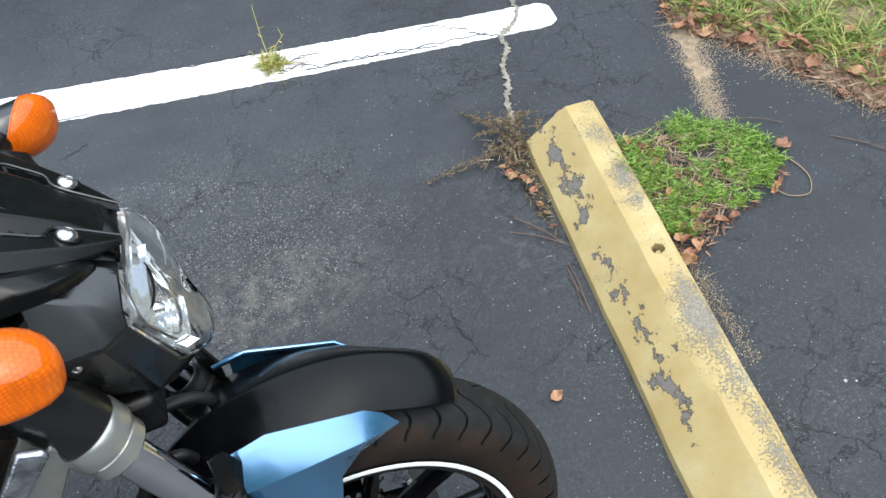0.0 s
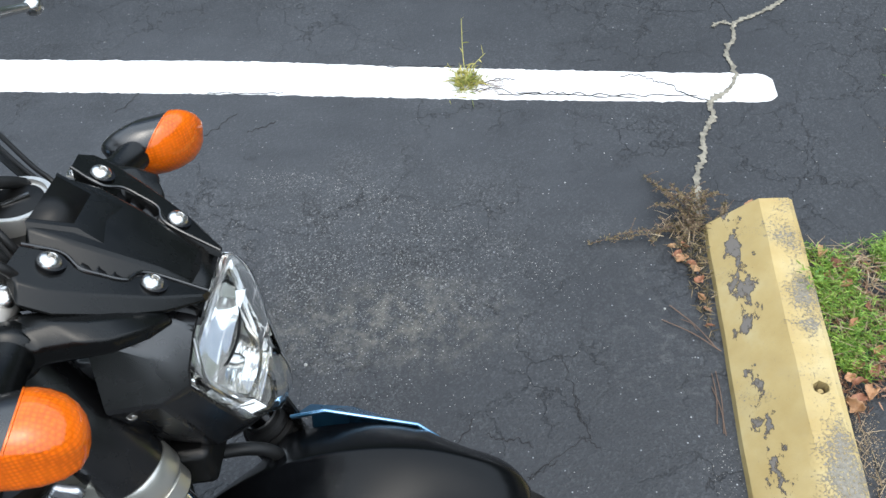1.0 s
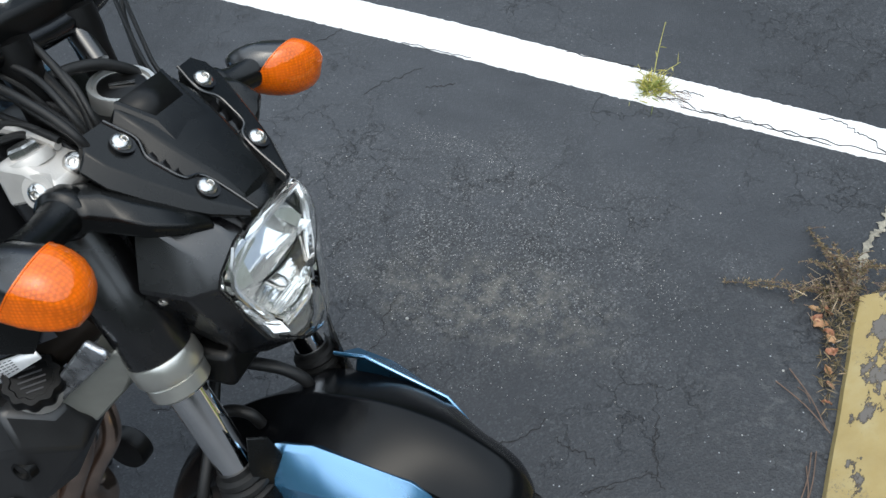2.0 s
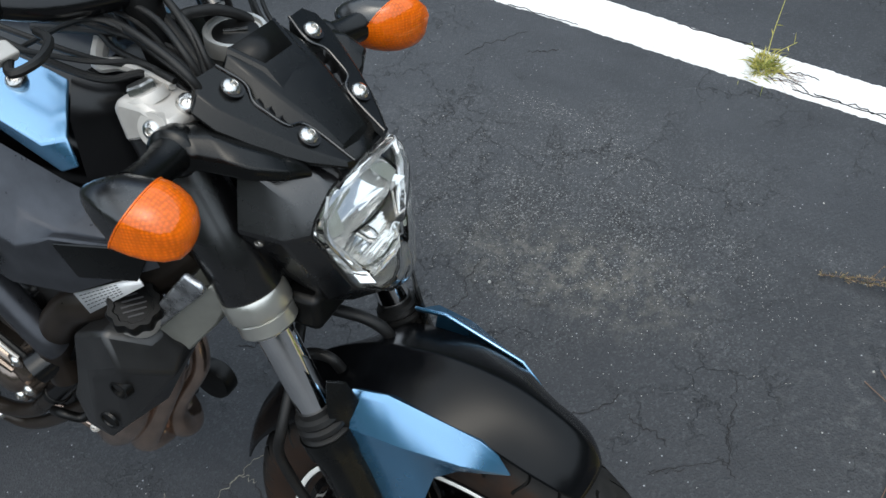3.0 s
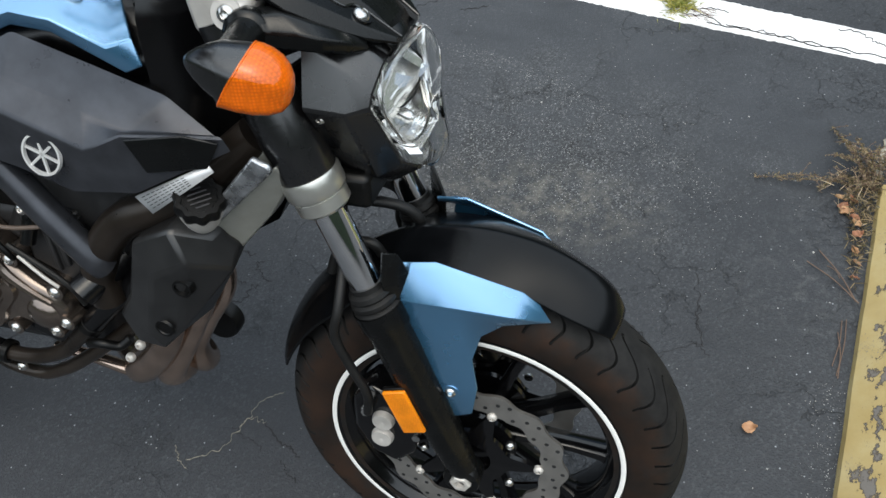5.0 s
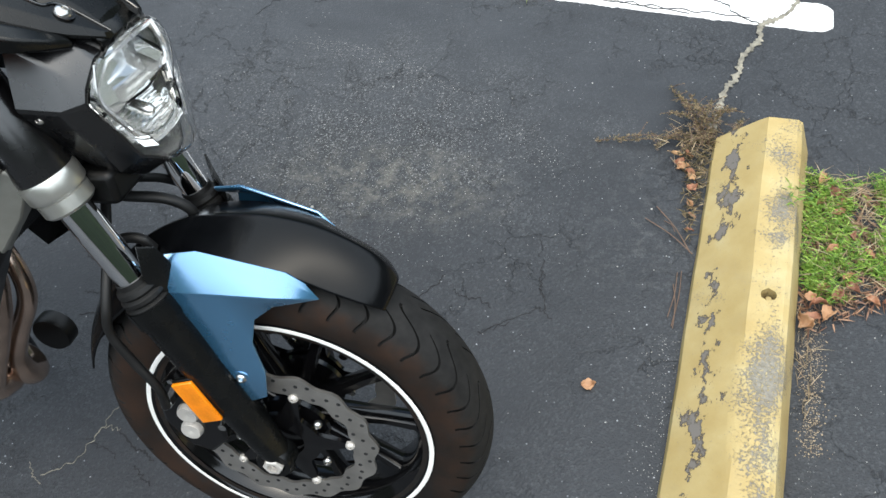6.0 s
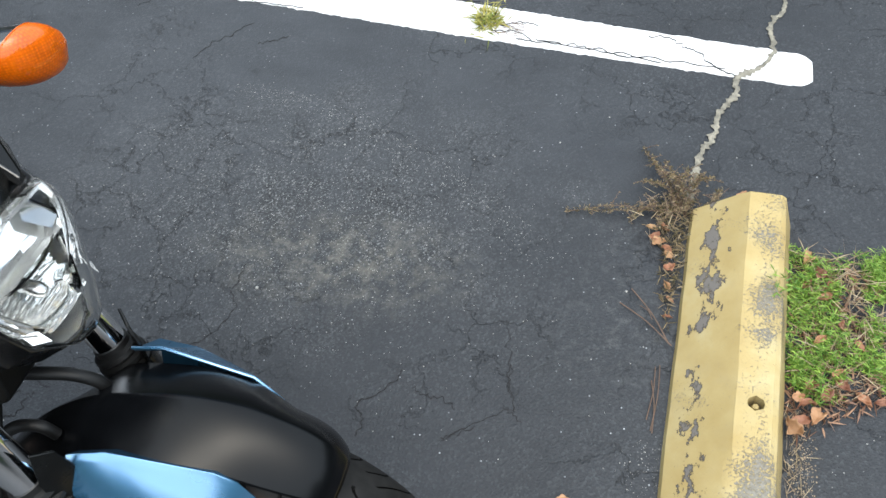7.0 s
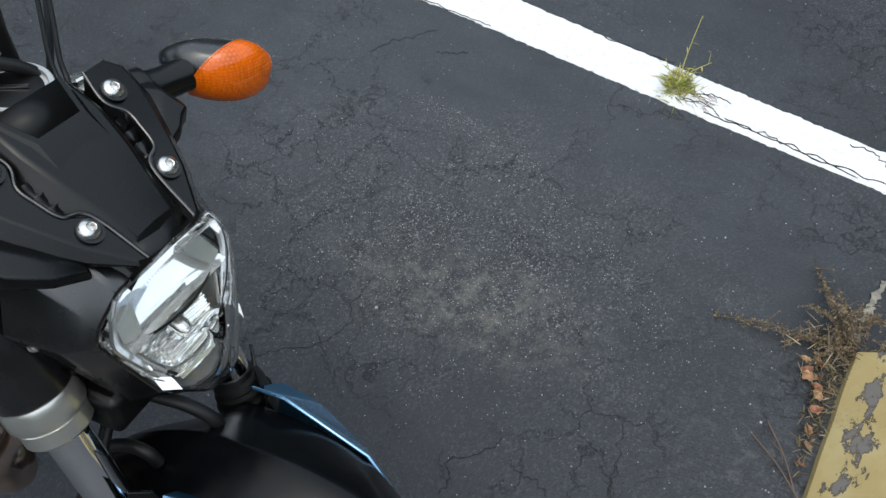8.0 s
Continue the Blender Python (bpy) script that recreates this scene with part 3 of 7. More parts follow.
def front_wheel():
    barrel = [(0.2235, -0.050), (0.2235, -0.0535), (0.2185, -0.0545), (0.2135, -0.0525), (0.209, -0.047), (0.196, -0.038), (0.190, -0.02), (0.188, 0), (0.190, 0.02), (0.196, 0.038), (0.209, 0.047), (0.2135, 0.0525), (0.2185, 0.0545), (0.2235, 0.0535), (0.2235, 0.050)]
    rim = part("front_wheel", spin(barrel, 96), GLOSSBLACK, bike, "gloss black cast front wheel with white rim stripe")
    # tyre: the grid's columns follow the tread grooves, which are cut into it
    pitches, n_side, cut_points = 22, 84, set()
    marks = [(-0.030, 0), (-0.023, 1), (0.023, 1), (0.030, 0), (0.14, 0), (0.25, 0), (0.36, 0), (0.472, 0), (0.479, 2), (0.521, 2), (0.528, 0), (0.64, 0), (0.75, 0), (0.86, 0)]
    rows = []
    for j in range(n_side + 1):
        a = -2.35 + 4.7 * j / n_side
        y, r = 0.0595 * math.sin(a) / max(1, abs(a) ** 0.12), 0.2445 + 0.0575 * math.cos(a)
        if abs(a) > 1.9:
            y = math.copysign(0.052 - 0.006 * (abs(a) - 1.9), a)
        s = min(abs(y), 0.054) if abs(a) < 1.5 else 0.054
        u = s / 0.054
        swing = 0.19 * (1 - (1 - u) ** 1.8) - 0.035 * math.sin(2 * math.pi * u) + math.pi / pitches / 2 * math.tanh(y / 0.008)
        row = []
        for k in range(pitches):
            for f, cut in marks:
                t = 2 * math.pi * (k + f) / pitches - swing
                rr = r
                inside = abs(a) < 1.28
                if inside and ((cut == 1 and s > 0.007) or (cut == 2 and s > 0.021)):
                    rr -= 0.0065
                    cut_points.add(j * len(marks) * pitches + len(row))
                row.append((rr * math.cos(t), y, rr * math.sin(t)))
        rows.append(row)
    tyre = part("tyre", loft(rows, closed=True), RUBBER, rim, "dusty black road tyre with curved tread grooves", smooth=30)
    # faces down in the cuts take the blacker colour, as painted groove shade
    tyre.data.materials.append(GROOVE_SHADE)
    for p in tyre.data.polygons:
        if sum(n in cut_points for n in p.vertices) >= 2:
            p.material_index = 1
    for k, s in enumerate(BOTH):
        part("rim_stripe", spin([(0.2150, s * 0.0548), (0.2165, s * 0.0556), (0.2205, s * 0.0556), (0.2222, s * 0.0548)], 96), STRIPE, rim, "white rim tape")
    part("hub", spin([(0, -0.058), (0.03, -0.058), (0.034, -0.05), (0.062, -0.046), (0.062, -0.038), (0.036, -0.03), (0.036, 0.03), (0.062, 0.038), (0.062, 0.046), (0.034, 0.05), (0.03, 0.058), (0, 0.058)], 40), GLOSSBLACK, rim)
    spoke = None
    for k in range(10):
        m = Matrix.Rotation(2 * math.pi * (k + 0.12) / 10, 4, "Y")
        rows = []
        for r, w, d, shift in ((0.03, 0.013, 0.020, 0), (0.07, 0.0095, 0.016, 0.002), (0.14, 0.0085, 0.014, 0.004), (0.185, 0.0105, 0.016, 0.003), (0.196, 0.017, 0.020, 0)):
            rows.append([(r, y * d, z * w + shift) for y, z in ((-1, -0.6), (-0.6, -1), (0.6, -1), (1, -0.6), (1, 0.6), (0.6, 1), (-0.6, 1), (-1, 0.6))])
        if spoke is None:
            spoke = part("spoke", loft(rows, closed=True, caps=True), GLOSSBLACK, rim)
            spoke.matrix_local = m
        else:
            o = new("spoke", spoke.data)
            o.parent, o.matrix_local = rim, m
    part("valve_stem", tube([(0.0, 0.0, -0.19), (0.004, -0.02, -0.178), (0.006, -0.032, -0.165)], 0.004), STEEL, rim)
    for s in BOTH:
        brake_disc(s)
    return rim


def brake_disc(s):
    """A wavy, drilled disc on five tabs, with its black carrier and screws."""
    y, th, n = s * 0.066, 0.0045, 200
    rows = [[], [], [], []]
    for i in range(n):
        t = 2 * math.pi * i / n
        wave = 0.0038 * math.cos(15 * t)
        tab = max(0.0, math.cos(5 * t)) ** 10 * 0.011
        ro, ri = 0.1395 + wave, 0.1065 + wave * 0.8 - tab
        for k, (r, yy) in enumerate(((ro, y + s * th / 2), (ri, y + s * th / 2), (ri, y - s * th / 2), (ro, y - s * th / 2))):
            rows[k].append((r * math.cos(t), yy, r * math.sin(t)))
    d = part("brake_disc", loft(rows + [rows[0]], closed=True), DISC, bike, "brushed wave-edged drilled steel disc")
    bm = bmesh.new()
    for k in range(50):
        t = 2 * math.pi * k / 50
        r = 0.1235 + (0.0085, 0.0, -0.0085)[k % 3] + 0.003 * math.cos(15 * t)
        rod((r * math.cos(t), y + s * th * 0.5, r * math.sin(t)), (r * math.cos(t), y + s * (th * 0.5 + 0.0003), r * math.sin(t)), [(0.0033, 0), (0.0031, 1), (0, 1)], 10, bm)
    tagged(part("drilling", bm, DARKCRACK, d), kind="stuff")
    rows = [[], [], [], []]
    for i in range(100):
        t = 2 * math.pi * i / 100
        arm = 0.055 + 0.043 * max(0.0, math.cos(2.5 * t) ** 2) ** 5
        for k, (r, yy) in enumerate(((arm, y + s * 0.003), (0.03, y + s * 0.006), (0.03, y - s * 0.004), (arm, y - s * 0.004))):
            rows[k].append((r * math.cos(t), yy, r * math.sin(t)))
    part("disc_carrier", loft(rows + [rows[0]], closed=True), GLOSSBLACK, d)
    for k in range(5):
        t = 2 * math.pi * k / 5
        bolt((0.1 * math.cos(t), y + s * 0.003, 0.1 * math.sin(t)), (0, s, 0), 0.0075, d, "disc_button", CAST)
        t += 0.63
        bolt((0.0715 * math.cos(t), y + s * 0.004, 0.0715 * math.sin(t)), (0, s, 0), 0.0072, d, "disc_screw")


def on_fork(z, s):
    return Vector((-0.364 * z, s * 0.097, z))


def fork_leg(s):
    leg = part("fork_leg", rod(on_fork(-0.03, s), on_fork(0.30, s), [(0, 0), (0.010, 0), (0.015, 0.05), (0.022, 0.14), (0.026, 0.3), (0.029, 0.5), (0.0305, 0.9), (0.034, 0.93), (0.034, 1.0), (0, 1.0)], 32), MATTE, bike, "matte black lower fork leg")
    part("dust_seal", rod(on_fork(0.297, s), on_fork(0.335, s), [(0.0, 0), (0.031, 0.0), (0.032, 0.12), (0.027, 0.2), (0.031, 0.3), (0.031, 0.42), (0.026, 0.5), (0.029, 0.6), (0.028, 0.75), (0.0225, 0.82), (0.0225, 1.0), (0, 1.0)], 32), RUBBERHOSE, leg, "ribbed black rubber dust seal")
    part("chrome_tube", rod(on_fork(0.29, s), on_fork(0.47, s), [(0.0205, 0), (0.0205, 1.0)], 40), CHROME, leg, "polished chrome fork tube")
    part("fork_collar", rod(on_fork(0.441, s), on_fork(0.486, s), [(0.022, 0), (0.029, 0.0), (0.0325, 0.08), (0.0325, 0.40), (0.031, 0.43), (0.031, 0.46), (0.035, 0.49), (0.0362, 0.56), (0.0362, 0.92), (0.035, 1.0), (0.03, 1.0)], 40), COLLAR, leg, "silver fork collar")
    part("upper_tube", rod(on_fork(0.482, s), on_fork(0.665 if s < 0 else 0.640, s), [(0.0325, 0), (0.0345, 0.03), (0.0345, 0.45), (0.0325, 0.5), (0.0325, 1.0), (0, 1)], 40), SHELL, leg, "satin black upper fork tube")
    # axle lug, pinch clamp and axle end
    part("axle_lug", spin([(0, s * 0.078), (0.025, s * 0.078), (0.0275, s * 0.082), (0.0275, s * 0.108), (0.0255, s * 0.113), (0.017, s * 0.113), (0.016, s * 0.109), (0, s * 0.109)], 32, (-0.004, 0, -0.004)), MATTE, leg)
    part("axle_nut", spin([(0, s * 0.108), (0.0155, s * 0.108), (0.0155, s * 0.1165), (0.0135, s * 0.1185), (0.0085, s * 0.1185), (0.008, s * 0.111), (0, s * 0.111)], 6, (-0.004, 0, -0.004)), CAST, leg, "worn steel axle end", smooth=20)
    part("pinch_screw", rod((-0.024, s * 0.1, 0.016), (-0.03, s * 0.1, 0.026), [(0, 0), (0.006, 0), (0.006, 1), (0, 1)], 12), STEEL, leg)
    # reflector on its bracket
    ax = (on_fork(0.3, s) - on_fork(0.0, s)).normalized()
    ou = Vector((-0.08, s * 1.0, 0.11)).normalized()
    ou = (ou - ax * ou.dot(ax)).normalized()
    si = ax.cross(ou)
    m = Matrix((ax, si, ou)).transposed().to_4x4()
    m.translation = Vector((-0.074, s * 0.126, 0.144))
    part("reflector_back", box(-0.040, 0.040, -0.0185, 0.0185, -0.007, 0.0, m), TRIM, leg, bevel=0.002)
    part("reflector_bracket", box(-0.012, 0.012, -0.010, 0.022, -0.024, -0.006, m), TRIM, leg, bevel=0.002)
    part("fork_reflector", box(-0.0385, 0.0385, -0.0172, 0.0172, 0.0, 0.006, m), REFLEX, leg, "oblong amber reflector", bevel=0.002)
    # caliper behind the leg
    cal = part("brake_caliper", slab([(-0.162, 0.115), (-0.135, 0.145), (-0.10, 0.13), (-0.07, 0.07), (-0.075, 0.02), (-0.105, -0.01), (-0.14, 0.005), (-0.165, 0.055)], s * 0.048, s * 0.098), GLOSSBLACK, bike, "black brake caliper with silver piston caps", bevel=0.006)
    for x, z in ((-0.118, 0.083), (-0.122, 0.047)):
        part("piston_cap", rod((x, s * 0.094, z), (x, s * 0.107, z), [(0.0, 0), (0.0165, 0), (0.0165, 0.6), (0.0145, 1), (0.005, 1), (0, 0.85)], 24), CAST, cal, "silver piston cap")
    part("caliper_pad_pin", rod((-0.07, s * 0.09, 0.062), (-0.07, s * 0.106, 0.062), [(0, 0), (0.006, 0), (0.006, 1), (0, 1)], 12), STEEL, cal)
    part("banjo_fitting", rod((-0.137, s * 0.095, 0.108), (-0.137, s * 0.118, 0.112), [(0, 0), (0.0085, 0), (0.0085, 0.7), (0.006, 0.7), (0.006, 1), (0, 1)], 6), STEEL, cal)
    part("brake_hose", tube([(-0.175, s * 0.02, 0.40), (-0.155, s * 0.08, 0.36), (-0.150, s * 0.125, 0.31), (-0.158, s * 0.13, 0.265), (-0.143, s * 0.13, 0.215), (-0.125, s * 0.128, 0.165), (-0.130, s * 0.122, 0.12)], 0.0065, 10), RUBBERHOSE, cal, "black rubber brake hose")
    # dark guard beside the tube, ahead of it
    g = [(-0.094, s * 0.104, 0.388), (-0.080, s * 0.088, 0.376), (-0.070, s * 0.084, 0.35), (-0.072, s * 0.088, 0.30), (-0.078, s * 0.098, 0.285), (-0.090, s * 0.106, 0.295), (-0.096, s * 0.110, 0.345)]
    part("fork_guard", faces(g, [(0, 1, 6), (1, 2, 5, 6), (2, 3, 4, 5)]), MATTE, leg, "black plastic fork guard", solid=0.004, bevel=0.001)
    return leg


def fender():
    keys = [  # angle, half width, crown radius, edge radius, squareness
        (55, 0.045, 0.329, 0.312, 2.2), (58, 0.054, 0.343, 0.316, 2.1), (63, 0.059, 0.352, 0.316, 2.0), (70, 0.062, 0.358, 0.318, 1.8),
        (78, 0.065, 0.363, 0.330, 1.5), (88, 0.067, 0.366, 0.340, 1.25), (100, 0.070, 0.366, 0.343, 1.12), (106, 0.074, 0.365, 0.341, 1.1),
        (114, 0.077, 0.358, 0.325, 1.2), (125, 0.073, 0.347, 0.305, 1.7), (140, 0.069, 0.334, 0.302, 2.2), (153, 0.064, 0.326, 0.302, 2.2), (159, 0.058, 0.322, 0.303, 2.2)]
    ang = np.linspace(55, 159, 105)
    kernel = np.hanning(13)
    kernel /= kernel.sum()
    cols = []
    for n in (1, 2, 3, 4):
        line = np.interp(np.linspace(49, 165, 117), [k[0] for k in keys], [k[n] for k in keys])
        first, last = 2 * line[6] - line[6:13][::-1], 2 * line[-7] - line[-13:-6][::-1]
        line[:6], line[-6:] = first[:6], last[1:]
        cols.append(np.convolve(line, kernel, "valid"))
    rows = []
    for i, a in enumerate(ang):
        w, rc, re, q = (float(c[i]) for c in cols)
        row = []
        for j in range(41):
            u = -1 + 2 * j / 40
            v = math.copysign(1 - (1 - abs(u)) ** 1.15, u)
            near_panel = max(0.0, min(1.0, (a - 68) / 8, (112 - a) / 6))
            r = re + (rc - re) * (1 - abs(v) ** q) - 0.017 * (1 - near_panel) * max(0.0, v) - 0.004 * near_panel * max(0.0, v)
            row.append((r * math.cos(radians(a)), w * v, r * math.sin(radians(a))))
        rows.append(row)
    f = part("front_fender", loft(rows), FENDER, bike, "matte black front fender with blue side panels", solid=0.003, smooth=50)
    pts = [(-0.081, -0.078, 0.358), (-0.038, -0.0755, 0.364), (0.068, -0.0680, 0.331), (0.089, -0.064, 0.311), (0.104, -0.0655, 0.2865),
           (0.047, -0.0825, 0.284), (0.021, -0.089, 0.266), (0.010, -0.092, 0.226), (0.017, -0.0945, 0.176), (0.010, -0.0965, 0.128), (-0.022, -0.098, 0.114),
           (-0.044, -0.099, 0.192), (-0.072, -0.0965, 0.252), (-0.079, -0.0975, 0.312), (-0.012, -0.101, 0.316), (0.054, -0.0905, 0.306),
           (-0.081, -0.060, 0.340), (-0.038, -0.058, 0.345), (0.068, -0.052, 0.318), (0.089, -0.050, 0.300),
           (-0.081, -0.0825, 0.350), (-0.034, -0.0815, 0.3555), (0.064, -0.0735, 0.3245), (0.089, -0.0665, 0.303), (-0.042, -0.0985, 0.168)]
    polys = [(16, 17, 1, 0), (17, 18, 2, 1), (18, 19, 3, 2), (0, 1, 21, 20), (1, 2, 22, 21), (2, 3, 23, 22), (3, 4, 23),
             (20, 21, 14, 13), (21, 22, 15, 14), (22, 23, 4, 15), (15, 4, 5), (14, 15, 5, 6), (14, 6, 7), (13, 14, 7, 12), (12, 7, 8, 11), (11, 8, 9, 10, 24)]
    for s in BOTH:
        if s > 0:
            pts[13], pts[14] = (-0.062, -0.108, 0.342), (-0.012, -0.109, 0.328)
        p = part("side_panel", faces([(x, y, z - (0.006 if s > 0 else 0)) for x, y, z in pts], polys if s < 0 else polys[3:], s > 0), BLUE, f, "glossy metallic blue fender side panel", smooth=33, solid=0.004, bevel=0.003)
        bolt((-0.019, s * 0.0965, 0.163), (0.1, s * 1.0, 0.2), 0.0085, p, "panel_screw")
        part("screw_boss", rod((-0.019, s * 0.094, 0.163), (-0.019, s * 0.098, 0.163), [(0, 0), (0.0135, 0), (0.0125, 1.0), (0.0, 1.0)], 24), BLUE, p)
    return f


def headlamp():
    rear = [(-0.172, 0.0, 0.66), (-0.170, -0.07, 0.655), (-0.164, -0.094, 0.642), (-0.165, -0.112, 0.572), (-0.150, -0.070, 0.490), (-0.150, -0.03, 0.440), (-0.150, 0.0, 0.436)]
    mid = [(-0.120, 0.0, 0.640), (-0.122, -0.062, 0.634), (-0.124, -0.086, 0.608), (-0.122, -0.101, 0.563), (-0.112, -0.060, 0.462), (-0.102, -0.026, 0.438), (-0.100, 0.0, 0.436)]
    fore = [(-0.086, 0.0, 0.612), (-0.089, -0.058, 0.607), (-0.097, -0.079, 0.580), (-0.099, -0.0845, 0.566), (-0.080, -0.050, 0.482), (-0.066, -0.022, 0.460), (-0.062, 0.0, 0.458)]
    lip = [(x - 0.004, y * 0.95, 0.54 + (z - 0.54) * 0.95) for x, y, z in fore]

    def ring(h):
        return h + [(x, -y, z) for x, y, z in h[-2:0:-1]]

    def between(a, b, f):
        return [tuple(p * (1 - f) + q * f for p, q in zip(u, v)) for u, v in zip(a, b)]

    shell = part("headlamp", loft([ring(rear), ring(between(rear, mid, 0.5)), ring(mid), ring(between(mid, fore, 0.6)), ring(fore), ring(lip)], closed=True), SHELL, bike, "black headlamp shell with clear faceted lens", smooth=22, bevel=0.003)
    part("shell_back", faces(ring(between(rear, mid, 0.3)), [tuple(range(12))]), TRIM, shell)
    # clear lens: grid over the opening, bulging ahead
    edge = ring([(x + 0.002, y * 0.985, 0.54 + (z - 0.54) * 0.985) for x, y, z in fore])
    # resample the rim finely
    fine = []
    for k in range(12):
        p, q = Vector(edge[k]), Vector(edge[(k + 1) % 12])
        fine += [p.lerp(q, i / 5) for i in range(5)]
    centre = Vector((-0.085, 0.0, 0.535))
    rows = []
    for f in (0.0, 0.03, 0.08, 0.16, 0.28, 0.42, 0.58, 0.74, 0.9):
        lift = 0.036 * math.sqrt(1 - (1 - min(1, f * 1.15)) ** 2.2) if f else 0.0
        rows.append([p.lerp(centre, f) + Vector((lift, 0, 0)) for p in fine])
    lens = part("headlamp_lens", loft(rows, closed=True, caps=False), GLASS, shell, "clear plastic headlamp lens", solid=0.002, smooth=60)
    lens.visible_shadow = False
    # knurled bright border just inside the rim
    bm = bmesh.new()
    for k, p in enumerate(fine):
        q = fine[(k + 1) % 60]
        for i in range(3):
            c = p.lerp(q, i / 3).lerp(centre, 0.085)
            if c.z < 0.50:
                continue
            d = (q - p).normalized()
            o = (centre - c).normalized()
            rows = [[c + d * a - o * 0.0042 + Vector((0.005, 0, 0)), c + d * a + o * 0.0022 + Vector((0.003, 0, 0))] for a in (-0.0011, 0, 0.0011)]
            rows[1] = [v + Vector((0.0020, 0, 0)) for v in rows[1]]
            loft(rows, bm=bm)
    tagged(part("knurled_border", bm, BORDER, shell, "bright knurled border strip"), kind="stuff")
    # inside: a wide hollow upper mirror under a shelf, a fluted bowl below it, bright edges, metallised housing behind
    bowl = [[p.lerp(centre, 0.02) + Vector((-0.004, 0, 0)) for p in fine], [p.lerp(centre, 0.10) + Vector((-0.046, 0, 0)) for p in fine], [p.lerp(centre, 0.9) + Vector((-0.066, 0, 0)) for p in fine]]
    part("lamp_bowl", loft(bowl, closed=True), SMOKED, shell, "dark metallised lamp housing", smooth=40)
    across = [-1 + i / 12 for i in range(25)]
    rows = []
    for i in range(15):
        a = radians(16 + 70 * i / 14)
        u = i / 14
        rows.append([(-0.132 + 0.054 * (0.961 - math.cos(a)) + 0.004 * t * t, t * (0.050 + 0.018 * u), 0.604 - 0.076 * (math.sin(a) - 0.276) - 0.004 * (1 - t * t)) for t in across])
    part("upper_mirror", loft(rows), MIRROR, shell, "bright wide upper mirror", smooth=60)
    part("mirror_shelf", loft([[(-0.132 - 0.010 * t * t, t * 0.050, 0.6045) for t in across], [(-0.112 - 0.010 * t * t, t * 0.054, 0.6015) for t in across], [(-0.112 - 0.010 * t * t, t * 0.054, 0.5995) for t in across]]), MIRROR, shell, "thin bright shelf above the mirror", smooth=20)
    for s in BOTH:
        part("mirror_groove", tube([(-0.128, s * 0.055, 0.598), (-0.110, s * 0.062, 0.578), (-0.090, s * 0.070, 0.553), (-0.096, s * 0.062, 0.540), (-0.082, s * 0.048, 0.512), (-0.071, s * 0.036, 0.497)], 0.0016, 6), TRIM, shell, "dark groove beside the mirrors")
        part("mirror_facet", faces([(-0.1155, s * 0.0545, 0.5885), (-0.103, s * 0.036, 0.570), (-0.086, s * 0.048, 0.5525), (-0.0895, s * 0.066, 0.5545)], [(0, 1, 2, 3)]), MIRROR, shell)
        part("side_step", loft([[(-0.118 + 0.010 * k, s * (0.070 - 0.003 * k + (0.004 if k % 2 else 0)), 0.560 - 0.012 * k), (-0.106 + 0.010 * k, s * (0.064 - 0.004 * k + (0.004 if k % 2 else 0)), 0.556 - 0.012 * k)] for k in range(6)]), MIRROR, shell, "stepped bright side facets", smooth=10)
    part("mirror_rim", tube([(-0.079 - 0.014 * t * t, t * 0.068, 0.549 - 0.005 * (1 - t * t)) for t in (-1, -0.5, 0, 0.5, 1)], 0.0013, 6), TRIM, shell)
    part("mirror_front", loft([[(-0.078 - 0.014 * t * t, t * 0.068, 0.548 - 0.006 * (1 - t * t)) for t in across], [(-0.092 - 0.010 * t * t, t * 0.060, 0.538 - 0.005 * (1 - t * t)) for t in across]]), MIRROR, shell, smooth=60)
    rows = []
    for i in range(57):
        u = i / 56
        a = radians(6 + 78 * u)
        flute = 0.0013 * (1 if i % 4 in (1, 2) else -1)
        row = []
        for t in across:
            wob = 0.0016 * noise.noise((t * 2.2, u * 9, 3.0))
            out = flute + wob
            row.append((-0.124 + 0.066 * (1 - math.cos(a)) + 0.016 * t * t * (1 - u) + out * math.cos(a), t * (0.056 - 0.020 * u), 0.540 - 0.046 * math.sin(a) - 0.004 * (1 - t * t) + out * math.sin(a)))
        rows.append(row)
    part("lower_mirror", loft(rows), MIRROR, shell, "fluted lower mirror", smooth=25)
    part("lamp_bulb", rod((-0.112, 0, 0.522), (-0.080, 0, 0.512), [(0, 0), (0.007, 0.02), (0.008, 0.3), (0.008, 0.8), (0.005, 0.97), (0, 1)], 20), STEEL, shell, "silver bulb shield")
    part("bowl_rim", tube([(-0.090, -0.056, 0.535), (-0.082, -0.046, 0.515), (-0.0735, -0.036, 0.503), (-0.071, -0.01, 0.497), (-0.071, 0.01, 0.497), (-0.0735, 0.036, 0.503), (-0.082, 0.046, 0.515), (-0.090, 0.056, 0.535)], 0.0018, 6), STEEL, shell)
    ribs = bmesh.new()
    for s in BOTH:
        line = [(-0.094, s * 0.056, 0.602), (-0.092, s * 0.068, 0.582), (-0.090, s * 0.072, 0.562), (-0.084, s * 0.060, 0.535), (-0.076, s * 0.044, 0.505)]
        part("inner_rim", tube(line, 0.0024, 6), BORDER, shell, "bright inner rim")
        part("inner_rim", tube([(x + 0.003, y + s * 0.007, z) for x, y, z in line], 0.0016, 6), STEEL, shell)
        part("mirror_post", tube([(-0.112, s * 0.030, 0.606), (-0.106, s * 0.027, 0.580)], 0.0014, 6), STEEL, shell)
